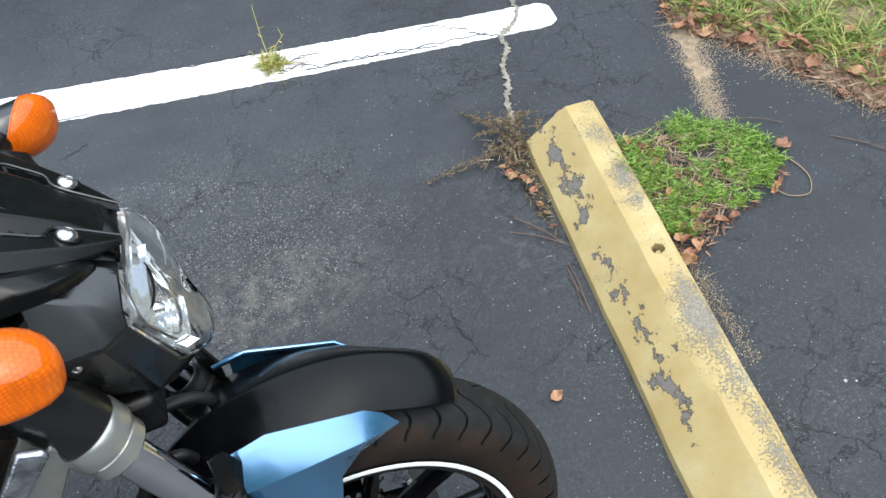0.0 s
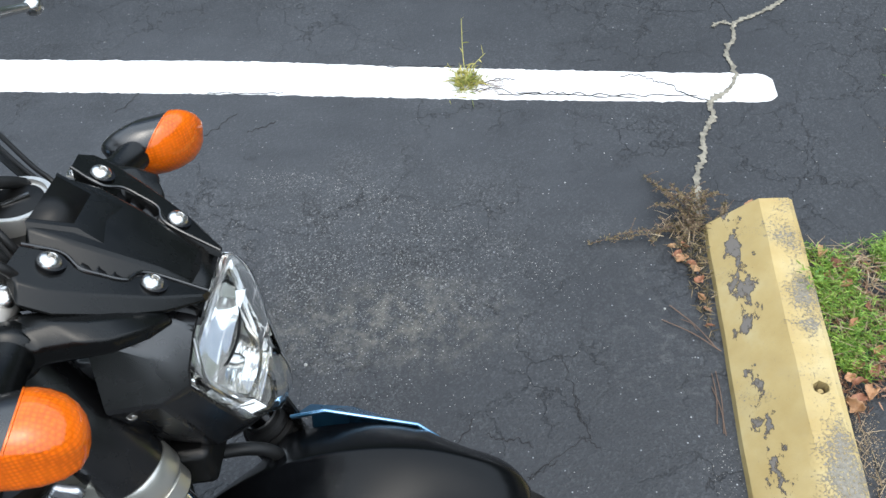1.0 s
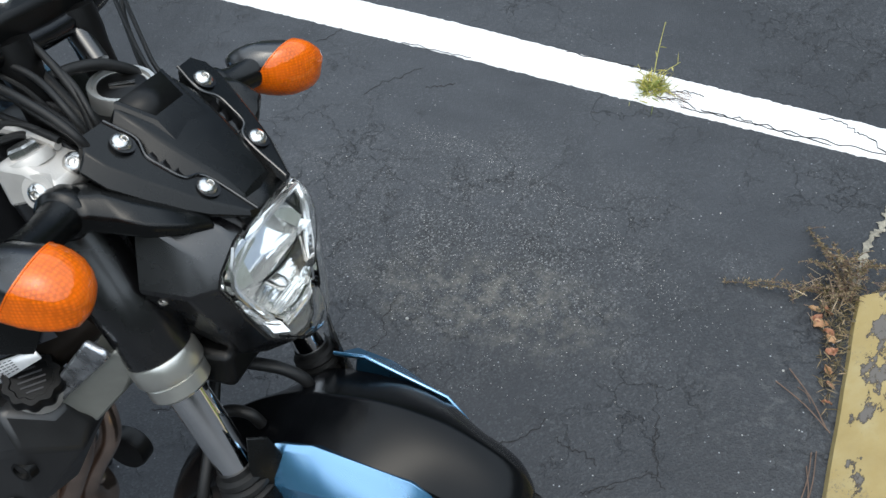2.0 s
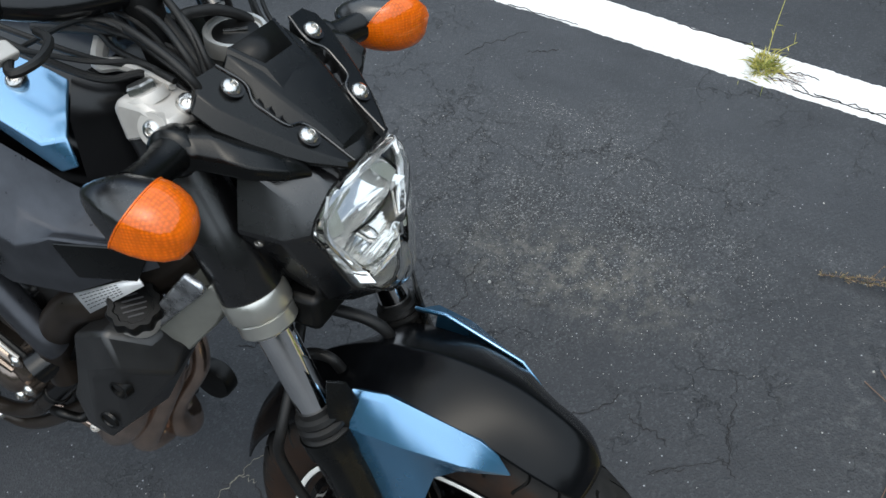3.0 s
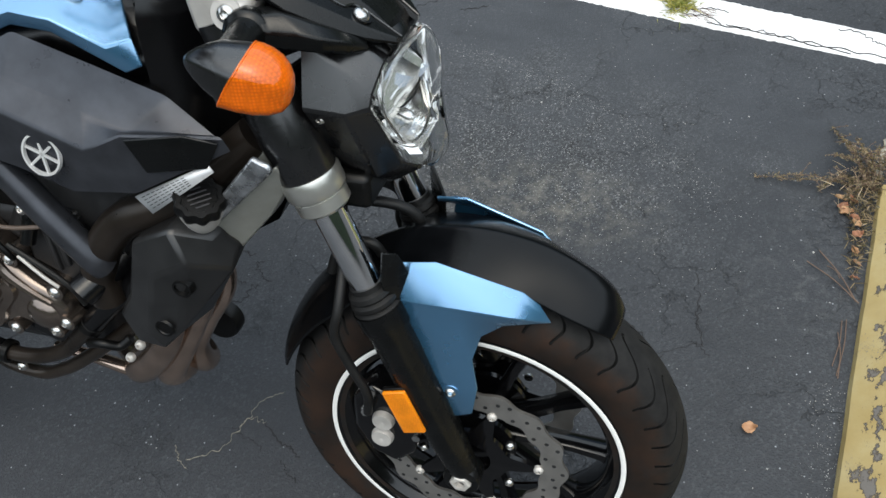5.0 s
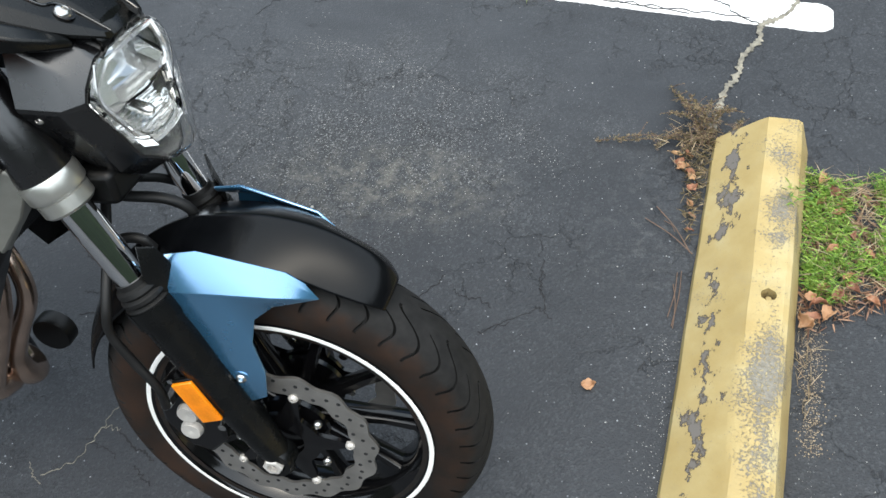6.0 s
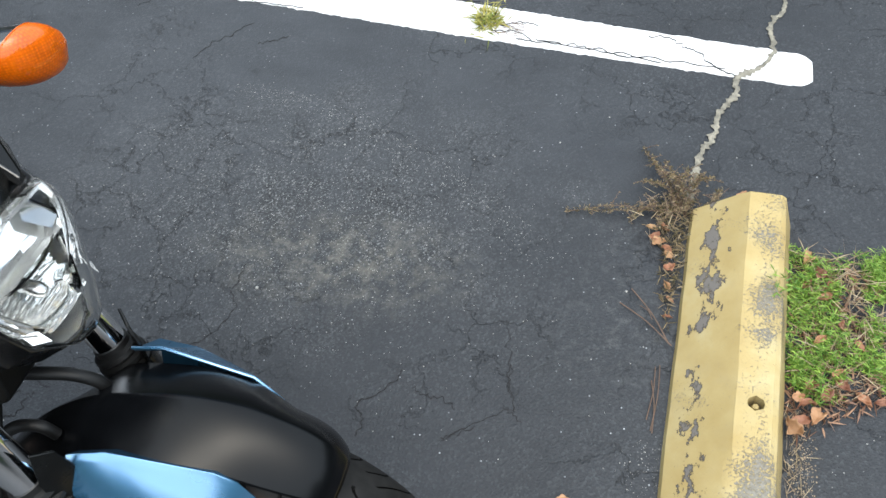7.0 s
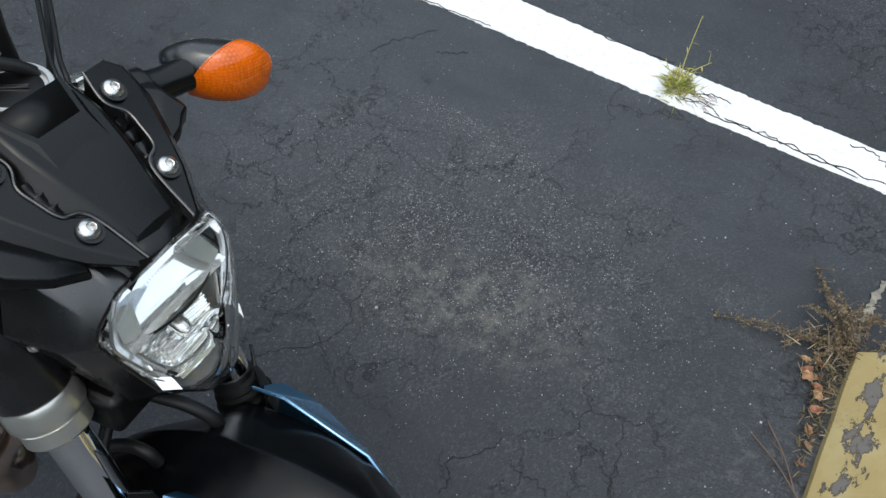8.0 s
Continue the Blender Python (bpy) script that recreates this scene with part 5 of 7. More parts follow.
def bodywork():
    tank_rows = []
    for x, w, zt, zb in ((-0.32, 0.06, 0.640, 0.52), (-0.365, 0.095, 0.655, 0.50), (-0.46, 0.118, 0.690, 0.50), (-0.62, 0.125, 0.70, 0.50), (-0.85, 0.10, 0.66, 0.50), (-0.92, 0.06, 0.62, 0.52)):
        tank_rows.append([(x, w * math.sin(a) * (1.0 if abs(math.cos(a)) < 0.8 else 0.9), (zt + zb) / 2 + (zt - zb) / 2 * math.cos(a)) for a in [2 * math.pi * i / 24 for i in range(24)]])
    tank = part("fuel_tank", loft(tank_rows, closed=True, caps=True), SATIN, bike, "blue and dark grey fuel tank with side covers", smooth=60, sub=1)
    for s in (1, -1):
        f = -s
        blue = [(-0.80, f * 0.118, 0.560), (-0.615, f * 0.133, 0.580), (-0.541, f * 0.134, 0.624), (-0.478, f * 0.135, 0.648), (-0.430, f * 0.135, 0.644), (-0.352, f * 0.134, 0.605), (-0.334, f * 0.128, 0.612),
                (-0.80, f * 0.128, 0.600), (-0.60, f * 0.139, 0.618), (-0.535, f * 0.140, 0.645), (-0.470, f * 0.140, 0.666), (-0.425, f * 0.138, 0.660), (-0.372, f * 0.132, 0.632), (-0.342, f * 0.124, 0.640),
                (-0.856, f * 0.065, 0.672), (-0.646, f * 0.077, 0.688), (-0.561, f * 0.079, 0.695), (-0.487, f * 0.078, 0.699), (-0.439, f * 0.075, 0.689), (-0.404, f * 0.071, 0.679), (-0.383, f * 0.069, 0.670)]
        polys = [(i, i + 1, i + 8, i + 7) for i in (0, 1, 2, 3, 4, 5, 7, 8, 9, 10, 11, 12)]
        p = part("tank_panel", faces(blue, polys), BLUE, tank, "glossy metallic light blue tank panel", smooth=28, solid=0.004 * -s if s < 0 else 0.004, bevel=0.003)
        bolt((-0.420, f * 0.099, 0.676), (0.05, f * 0.65, 0.75), 0.0115, p, "panel_screw")
        dark = [(-0.80, f * 0.120, 0.556), (-0.615, f * 0.136, 0.576), (-0.478, f * 0.138, 0.643), (-0.352, f * 0.137, 0.600), (-0.315, f * 0.128, 0.580), (-0.262, f * 0.132, 0.538),
                (-0.80, f * 0.150, 0.560), (-0.610, f * 0.160, 0.590), (-0.490, f * 0.160, 0.604), (-0.400, f * 0.160, 0.563), (-0.356, f * 0.158, 0.545), (-0.268, f * 0.145, 0.548),
                (-0.80, f * 0.170, 0.555), (-0.560, f * 0.182, 0.596), (-0.482, f * 0.185, 0.570), (-0.394, f * 0.186, 0.536), (-0.350, f * 0.176, 0.556), (-0.245, f * 0.150, 0.552),
                (-0.80, f * 0.165, 0.480), (-0.590, f * 0.180, 0.520), (-0.494, f * 0.181, 0.498), (-0.430, f * 0.180, 0.474), (-0.352, f * 0.172, 0.478), (-0.235, f * 0.152, 0.536)]
        polys = [(i, i + 1, i + 7, i + 6) for i in (0, 1, 2, 3, 4, 6, 7, 8, 9, 10, 12, 13, 14, 15, 16)]
        c = part("side_cover", faces(dark, polys), GREYBLACK, tank, "dark grey metallic side cover", smooth=60, bevel=0.011)
        # plain round badge: ring and three crossed bars
        m = Matrix.Translation((-0.449, f * 0.1845, 0.523)) @ Matrix.Rotation(radians(12 * f), 4, "X")
        bm = spin([(0.0215, 0.0), (0.022, f * 0.004), (0.0245, f * 0.004), (0.025, 0.0)], 40)
        for k in range(3):
            b2 = box(-0.0222, 0.0222, f * 0.001 - 0.001, f * 0.001 + 0.0015, -0.0015, 0.0015, Matrix.Rotation(radians(60 * k + 20), 4, "Y"))
            me = bpy.data.meshes.new("bar")
            b2.to_mesh(me)
            b2.free()
            bm.from_mesh(me)
        bm.transform(m)
        part("round_badge", bm, BADGE, c, "plain silver ring badge")
        part("intake_insert", faces([(-0.345, f * 0.179, 0.550), (-0.28, f * 0.166, 0.556), (-0.245, f * 0.157, 0.546), (-0.262, f * 0.161, 0.515), (-0.33, f * 0.174, 0.508)], [(0, 1, 2, 3, 4)]), MATTE, c, "matte black insert", bevel=0.002, solid=0.003)
    part("front_cover", loft([[(-0.334, s * 0.122, z) for s, z in ((-1, 0.52), (-1, 0.612), (-0.98, 0.66), (-0.85, 0.695), (0.85, 0.695), (0.98, 0.66), (1, 0.612), (1, 0.52))], [(-0.300, s * 0.085, z) for s, z in ((-1, 0.50), (-1, 0.60), (-0.98, 0.65), (-0.85, 0.68), (0.85, 0.68), (0.98, 0.65), (1, 0.60), (1, 0.50))], [(-0.285, s * 0.04, z) for s, z in ((-1, 0.48), (-1, 0.60), (-0.98, 0.63), (-0.85, 0.66), (0.85, 0.66), (0.98, 0.63), (1, 0.60), (1, 0.48))]]), SATIN, tank, "satin black cover ahead of the tank", smooth=60)
    return tank


def radiator():
    m = Matrix.Translation((-0.266, 0, 0.436)) @ Matrix.Rotation(radians(38), 4, "Y")
    rad = part("radiator", box(-0.014, 0.014, -0.105, 0.105, -0.14, 0.105, m), RADGREY, bike, "grey radiator with black shrouds and filler cap", bevel=0.003)
    bm = bmesh.new()
    for k in range(34):
        y = -0.099 + 0.006 * k
        b2 = box(0.013, 0.0165, y, y + 0.0022, -0.13, 0.095, m)
        me = bpy.data.meshes.new("fin")
        b2.to_mesh(me)
        b2.free()
        bm.from_mesh(me)
    tagged(part("cooling_fin", bm, TRIM, rad), kind="stuff")
    for s in BOTH:
        outer = [(-0.300, s * 0.134, 0.412), (-0.284, s * 0.134, 0.424), (-0.197, s * 0.134, 0.510), (-0.185, s * 0.120, 0.486), (-0.222, s * 0.112, 0.430), (-0.286, s * 0.116, 0.357), (-0.302, s * 0.126, 0.372)]
        part("end_tank", loft([outer, [(x, s * 0.088, z) for x, y, z in outer]], closed=True, caps=True), RADGREY, rad, "grey radiator end tank", smooth=20, bevel=0.003)
        part("tank_bracket", slab([(-0.300, 0.436), (-0.272, 0.462), (-0.219, 0.524), (-0.200, 0.516), (-0.197, 0.508), (-0.284, 0.423), (-0.300, 0.414)], s * 0.135, s * 0.143), MOTTLED, rad, "mottled bare aluminium bracket", bevel=0.003)
        part("tank_seam", box(0.0195, 0.0215, s * 0.105 - 0.001, s * 0.105 + 0.001, -0.13, 0.10, m), TRIM, rad)
        # faceted shroud
        v = [(-0.389, s * 0.165, 0.399), (-0.325, s * 0.176, 0.434), (-0.289, s * 0.150, 0.411), (-0.283, s * 0.130, 0.415), (-0.269, s * 0.128, 0.383), (-0.273, s * 0.140, 0.357),
             (-0.305, s * 0.186, 0.393), (-0.361, s * 0.184, 0.363), (-0.418, s * 0.165, 0.309), (-0.459, s * 0.150, 0.254), (-0.430, s * 0.165, 0.2245), (-0.397, s * 0.176, 0.255), (-0.385, s * 0.170, 0.2255), (-0.358, s * 0.165, 0.255),
             (-0.375, s * 0.110, 0.405), (-0.320, s * 0.115, 0.438), (-0.272, s * 0.095, 0.375), (-0.345, s * 0.105, 0.250), (-0.405, s * 0.105, 0.215), (-0.455, s * 0.105, 0.255), (-0.43, s * 0.11, 0.315)]
        polys = [(0, 1, 6, 7), (1, 2, 5, 6), (2, 3, 4, 5), (0, 7, 11, 8), (8, 11, 10, 9), (11, 12, 10), (7, 6, 13, 11), (6, 5, 13), (11, 13, 12),
                 (0, 1, 15, 14), (1, 2, 15), (2, 3, 15), (3, 4, 16, 15), (4, 5, 16), (5, 13, 17, 16), (13, 12, 18, 17), (12, 10, 18), (10, 9, 19, 18), (9, 8, 20, 19), (8, 0, 14, 20)]
        sh = part("shroud", faces(v, polys), SHROUD, rad, "faceted black plastic radiator shroud", smooth=15, bevel=0.005)
        for x, z in ((-0.322, 0.352), (-0.372, 0.270)):
            part("shroud_slot", rod((x, s * 0.1735, z), (x, s * (0.1835 if z > 0.3 else 0.1765), z), [(0, 0), (0.014, 0), (0.0125, 1), (0.010, 1), (0.009, 0.4), (0, 0.4)], 20), TRIM, sh)
    # filler cap and neck
    ax = Vector((0.30, -0.35, 0.9)).normalized()
    at = Vector((-0.293, -0.147, 0.450))
    part("filler_neck", rod(at - ax * 0.03, at + ax * 0.012, [(0.017, 0), (0.022, 0.3), (0.026, 0.7), (0.027, 1)], 28), CAST, rad, "cast filler neck")
    rows = []
    for r, h in ((0.0, 0.008), (0.0265, 0.008), (0.0285, 0.012), (0.0285, 0.022), (0.0262, 0.0262), (0.0205, 0.0262), (0.0195, 0.0245), (0.0, 0.0245)):
        rows.append((r, h))
    q = Vector((0, 1, 0)).rotation_difference(ax).to_matrix()
    ringrows = []
    for r, h in rows:
        ringrows.append([at + q @ Vector((max(r, 1e-4) * (1 + 0.06 * math.cos(10 * t)) * math.cos(t), h, max(r, 1e-4) * (1 + 0.06 * math.cos(10 * t)) * math.sin(t))) for t in [2 * math.pi * i / 60 for i in range(60)]])
    cap = part("filler_cap", loft(ringrows, closed=True), TRIM, rad, "scalloped black filler cap with worn print")
    bm = bmesh.new()
    side = ax.orthogonal().normalized()
    fw = ax.cross(side)
    for k, w in enumerate((0.006, 0.011, 0.013, 0.012, 0.008)):
        b2 = box(-w, w, -0.0009, 0.0009, 0, 0.0004)
        me = bpy.data.meshes.new("print")
        b2.to_mesh(me)
        b2.free()
        t = Matrix((side, fw, ax)).transposed().to_4x4()
        t.translation = at + ax * 0.0248 + fw * (0.012 - 0.006 * k)
        me.transform(t)
        bm.from_mesh(me)
    part("cap_print", bm, PRINT, cap)
    # warning label hanging between cover and cap
    lab = [(-0.366, -0.160, 0.464), (-0.262, -0.158, 0.520), (-0.255, -0.160, 0.512), (-0.345, -0.164, 0.446)]
    lb = part("warning_label", faces(lab, [(0, 1, 2, 3)]), STICKER, rad, "silver label with fine unreadable print", solid=0.0015)
    bm = bmesh.new()
    a, b, c, d = (Vector(v) for v in lab)
    for k in range(5):
        f = 0.15 + 0.16 * k
        p0, p1 = a.lerp(d, f), b.lerp(c, f)
        for i in range(9):
            u0, u1 = 0.06 + 0.07 * i, 0.06 + 0.07 * i + 0.05
            q0, q1 = p0.lerp(p1, u0), p0.lerp(p1, u1)
            o, h = Vector((0, -0.0018, 0.0006)), (d - a) * 0.035
            bm.faces.new([bm.verts.new(v) for v in (q0 + o, q1 + o, q1 + o + h, q0 + o + h)])
    part("label_print", bm, PRINT, lb)
    return rad


def engine():
    block = part("engine", box(-0.82, -0.535, -0.095, 0.095, 0.10, 0.36), GUNMETAL, bike, "bronze-grey engine with covers, screws and header pipes", bevel=0.02)
    part("cylinder", box(-0.10, 0.06, -0.115, 0.115, -0.10, 0.12, Matrix.Translation((-0.50, 0, 0.36)) @ Matrix.Rotation(radians(35), 4, "Y")), GUNMETAL, block, "dark grey cylinder casting", bevel=0.012)
    head = [(-0.592, 0.400), (-0.50, 0.392), (-0.505, 0.330), (-0.535, 0.265), (-0.60, 0.300)]
    part("cylinder_head", slab(head, -0.085, -0.122), GUNMETAL, block, "grey ribbed cylinder head", bevel=0.006)
    part("head_emblem", slab([(-0.560, 0.352), (-0.528, 0.362), (-0.512, 0.338), (-0.548, 0.330)], -0.118, -0.1245), GUNMETAL, block, bevel=0.001)
    for k in range(4):
        part("head_rib", box(-0.560 + 0.018 * k, -0.552 + 0.018 * k, -0.127, -0.10, 0.29 + 0.012 * k, 0.385), GUNMETAL, block, bevel=0.002)
    # the large bronze side cover, its rim of screws and its stepped, ribbed dome
    outline = [(-0.86, 0.36), (-0.738, 0.362), (-0.701, 0.360), (-0.676, 0.369), (-0.653, 0.342), (-0.632, 0.315), (-0.616, 0.298), (-0.597, 0.279), (-0.565, 0.263), (-0.5515, 0.230), (-0.568, 0.199), (-0.612, 0.192), (-0.636, 0.200), (-0.675, 0.180), (-0.720, 0.169), (-0.763, 0.166), (-0.86, 0.150)]
    cover = part("clutch_cover", slab(outline, -0.09, -0.148), ENGINE, block, "glossy bronze clutch cover with ribs", bevel=0.009)
    cx, cz = -0.735, 0.262
    dome = []
    for r, y in ((1.0, -0.146), (0.97, -0.154), (0.86, -0.158), (0.83, -0.154), (0.80, -0.154), (0.77, -0.162), (0.62, -0.167), (0.60, -0.163), (0.56, -0.163), (0.52, -0.169), (0.0, -0.171)):
        dome.append([(cx + max(r, 0.002) * (0.108 + 0.007 * math.cos(6 * t)) * math.cos(t), y, cz + max(r, 0.002) * (0.088 + 0.005 * math.cos(6 * t)) * math.sin(t)) for t in [2 * math.pi * i / 72 for i in range(72)]])
    part("cover_dome", loft(dome, closed=True), ENGINE, cover, "stepped glossy bronze dome", smooth=35)
    for pts in ([(-0.681, -0.150, 0.362), (-0.656, -0.151, 0.356), (-0.640, -0.151, 0.332), (-0.625, -0.151, 0.294), (-0.599, -0.150, 0.267), (-0.570, -0.149, 0.247)],
                [(-0.74, -0.158, 0.352), (-0.696, -0.158, 0.345), (-0.658, -0.158, 0.330), (-0.640, -0.157, 0.308), (-0.637, -0.155, 0.277)]):
        part("cover_rib", tube(pts, lambda u: 0.0042 + 0.003 * math.sin(math.pi * u), 8, 5), ENGINE, cover, "raised bronze rib")
    for pts in ([(-0.705, -0.170, 0.321), (-0.678, -0.169, 0.309), (-0.672, -0.168, 0.288), (-0.677, -0.167, 0.266)], [(-0.677, -0.167, 0.266), (-0.655, -0.163, 0.276), (-0.634, -0.158, 0.280)]):
        part("bright_edge", tube(pts, 0.0028, 8, 5), CAST, cover, "bright polished edge")
    part("cover_boss", spin([(0, -0.157), (0.012, -0.157), (0.022, -0.153), (0.028, -0.146)], 28, (-0.592, 0, 0.222)), ENGINE, cover)
    for x, z in ((-0.665, 0.372), (-0.611, 0.316), (-0.557, 0.269), (-0.559, 0.212), (-0.583, 0.192), (-0.70, 0.350), (-0.655, 0.183), (-0.72, 0.172)):
        part("screw_lug", rod((x, -0.12, z), (x, -0.148, z), [(0, 0), (0.013, 0), (0.0125, 1), (0, 1)], 20), ENGINE, cover)
        bolt((x, -0.148, z), (0, -1, 0.1), 0.0088, cover, "cover_screw")
    part("lower_case", slab([(-0.64, 0.20), (-0.57, 0.21), (-0.545, 0.19), (-0.56, 0.14), (-0.62, 0.12), (-0.68, 0.15)], -0.08, -0.118), SATIN, block, bevel=0.014)
    part("starter_bracket", slab([(-0.665, 0.438), (-0.628, 0.445), (-0.612, 0.418), (-0.645, 0.408)], -0.10, -0.135), SATIN, block, "black moulded bracket", bevel=0.005)
    part("breather_stub", rod((-0.617, -0.10, 0.432), (-0.627, -0.158, 0.437), [(0, 0), (0.016, 0), (0.016, 0.5), (0.019, 0.55), (0.019, 0.8), (0.012, 0.82), (0.010, 1), (0, 0.95)], 24), RUBBERHOSE, block, "ribbed rubber breather stub")
    part("dark_recess", box(-0.64, -0.50, -0.112, -0.05, 0.375, 0.48), TRIM, block, bevel=0.01)
    # chassis: brace, curved down tube and the open cross tube
    fr = part("frame", tube([(-0.600, -0.150, 0.540), (-0.548, -0.150, 0.4645), (-0.511, -0.150, 0.408), (-0.470, -0.148, 0.348), (-0.462, -0.142, 0.330)], 0.0195, 18), GREYBLACK, bike, "dark grey tubular frame")
    part("frame_tube", tube([(-0.24, -0.09, 0.52), (-0.312, -0.112, 0.462), (-0.362, -0.126, 0.4305), (-0.412, -0.132, 0.4066), (-0.451, -0.134, 0.369), (-0.474, -0.134, 0.332), (-0.484, -0.132, 0.300), (-0.484, -0.13, 0.26)], 0.0235, 18), PIPETUBE, fr, "dark brownish curved down tube")
    part("frame_tube", tube([(-0.24, 0.09, 0.52), (-0.312, 0.115, 0.468), (-0.425, 0.135, 0.402), (-0.480, 0.14, 0.30)], 0.021, 16), SATIN, fr)
    part("open_tube_end", rod((-0.462, -0.10, 0.318), (-0.5005, -0.160, 0.2885), [(0.019, 0), (0.021, 0.2), (0.0215, 1.0), (0.0185, 1.0), (0.017, 0.5), (0, 0.5)], 32), SATIN, fr, "open black tube end")
    bolt((-0.489, -0.150, 0.357), (0, -1, 0.2), 0.0095, fr, "frame_screw", STEEL)
    part("weld_tab", slab([(-0.50, 0.362), (-0.474, 0.368), (-0.470, 0.30), (-0.492, 0.29)], -0.125, -0.147), SATIN, fr, bevel=0.004)
    # header pipes
    pipe = lambda u: 0.0125 + 0.006 * min(1, u * 2) + 0.014 * max(0.0, min(1, (u - 0.45) * 4))
    hd = part("exhaust_header", tube([(-0.42, -0.04, 0.40), (-0.372, -0.05, 0.30), (-0.390, -0.05, 0.222), (-0.425, -0.05, 0.155), (-0.462, -0.05, 0.090), (-0.500, -0.045, 0.035), (-0.512, -0.02, 0.012), (-0.53, 0.03, 0.0), (-0.62, 0.07, 0.0), (-0.74, 0.08, 0.0)], pipe, 20), PIPE, bike, "heat-stained steel header pipes")
    slim = lambda u: 0.0125 + 0.004 * min(1, u * 2) + 0.010 * max(0.0, min(1, (u - 0.45) * 4))
    part("header_pipe", tube([(-0.43, 0.02, 0.33), (-0.392, 0.005, 0.26), (-0.392, 0.0, 0.193), (-0.440, 0.0, 0.115), (-0.471, 0.0, 0.058), (-0.482, 0.01, 0.010), (-0.50, 0.04, -0.02), (-0.55, 0.07, -0.025), (-0.62, 0.08, -0.02), (-0.74, 0.09, -0.01)], slim, 20), PIPE, hd)
    part("header_pipe", tube([(-0.415, -0.085, 0.24), (-0.455, -0.08, 0.150), (-0.500, -0.07, 0.085), (-0.545, -0.055, 0.040), (-0.57, -0.02, 0.010), (-0.64, 0.03, 0.0)], lambda u: 0.019 + 0.010 * min(1, u * 1.6), 20), PIPE, hd)
    part("collector_pipe", tube([(-0.70, -0.06, 0.052), (-0.628, -0.06, 0.042), (-0.5625, -0.06, 0.030), (-0.53, -0.05, 0.024)], lambda u: 0.008 + 0.006 * u, 12), PIPE, hd, "pale heat-stained collector")
    # coolant pipes with bends, sleeves and clamps
    low = part("lower_pipe", tube([(-0.844, -0.118, 0.124), (-0.775, -0.12, 0.1054), (-0.722, -0.12, 0.0895), (-0.67, -0.12, 0.094), (-0.616, -0.12, 0.1194), (-0.580, -0.12, 0.154), (-0.5455, -0.12, 0.1895), (-0.4928, -0.115, 0.2436), (-0.4386, -0.11, 0.2928)], 0.0122, 16), PIPETUBE, block, "dark coolant pipe with a sleeve")
    part("pipe_sleeve", tube([(-0.540, -0.12, 0.195), (-0.4928, -0.115, 0.2436), (-0.4386, -0.11, 0.2928)], 0.0175, 16), SATIN, low)
    part("pipe_sleeve", tube([(-0.80, -0.12, 0.113), (-0.76, -0.12, 0.1005), (-0.728, -0.12, 0.0905)], 0.0145, 16), SATIN, low)
    for p, q in (((-0.549, -0.12, 0.186), (-0.538, -0.12, 0.197)), ((-0.735, -0.12, 0.0925), (-0.722, -0.12, 0.0895))):
        part("hose_clamp", rod(p, q, [(0.0145, 0), (0.0188, 0.1), (0.0188, 0.9), (0.0145, 1)], 24), TRIM, low)
    second = part("lower_pipe", tube([(-0.79, -0.095, 0.040), (-0.761, -0.10, 0.0335), (-0.702, -0.10, 0.0295), (-0.655, -0.10, 0.050), (-0.614, -0.10, 0.0781), (-0.5385, -0.10, 0.1393), (-0.48, -0.09, 0.19)], lambda u: 0.0085 + 0.0025 * min(1, u * 4), 14), PIPETUBE, block)
    bolt((-0.715, -0.122, 0.062), (0, -1, 0.2), 0.0085, second, "pipe_screw")
    part("hose_fitting", tube([(-0.545, -0.135, 0.165), (-0.52, -0.14, 0.175), (-0.50, -0.13, 0.165), (-0.485, -0.12, 0.175)], 0.007, 10), TRIM, block)
    for x, y, z in ((-0.47, -0.125, 0.168), (-0.505, -0.115, 0.125), (-0.455, -0.12, 0.21)):
        bolt((x, y, z), (0.1, -1, 0.3), 0.0075, block, "fitting_screw", CAST)
    part("throttle_cable", tube([(-0.72, -0.155, 0.452), (-0.662, -0.16, 0.4175), (-0.612, -0.16, 0.3914), (-0.572, -0.16, 0.384), (-0.495, -0.155, 0.397)], lambda u: 0.0030 + 0.0022 * max(0.0, 1 - abs(u - 0.42) * 8), 10), BROWNHOSE, block, "brown sheathed cable")
    part("cable_end", rod((-0.645, -0.16, 0.409), (-0.622, -0.16, 0.397), [(0, 0), (0.0045, 0), (0.0065, 0.3), (0.0065, 0.5), (0.0045, 0.55), (0.0065, 0.6), (0.0065, 0.8), (0.004, 1), (0, 1)], 14), STEEL, block)
    part("release_arm", tube([(-0.635, -0.158, 0.400), (-0.615, -0.158, 0.365), (-0.598, -0.156, 0.335), (-0.600, -0.150, 0.322)], 0.0042, 8), TRIM, block, "black clutch release arm")
    part("thin_hose", tube([(-0.60, -0.15, 0.345), (-0.560, -0.15, 0.318), (-0.525, -0.148, 0.285), (-0.515, -0.145, 0.255)], 0.004, 8), RUBBERHOSE, block)
    part("bright_bracket", tube([(-0.588, -0.152, 0.330), (-0.560, -0.152, 0.300), (-0.543, -0.150, 0.283)], 0.0026, 8), CAST, block)
    part("frame_bolt_post", rod((-0.562, -0.12, 0.40), (-0.575, -0.14, 0.345), [(0, 0), (0.010, 0), (0.010, 1), (0, 1)], 16), SATIN, block)
    bolt((-0.560, -0.142, 0.402), (0.1, -1, 0.3), 0.0085, block, "frame_screw", STEEL)
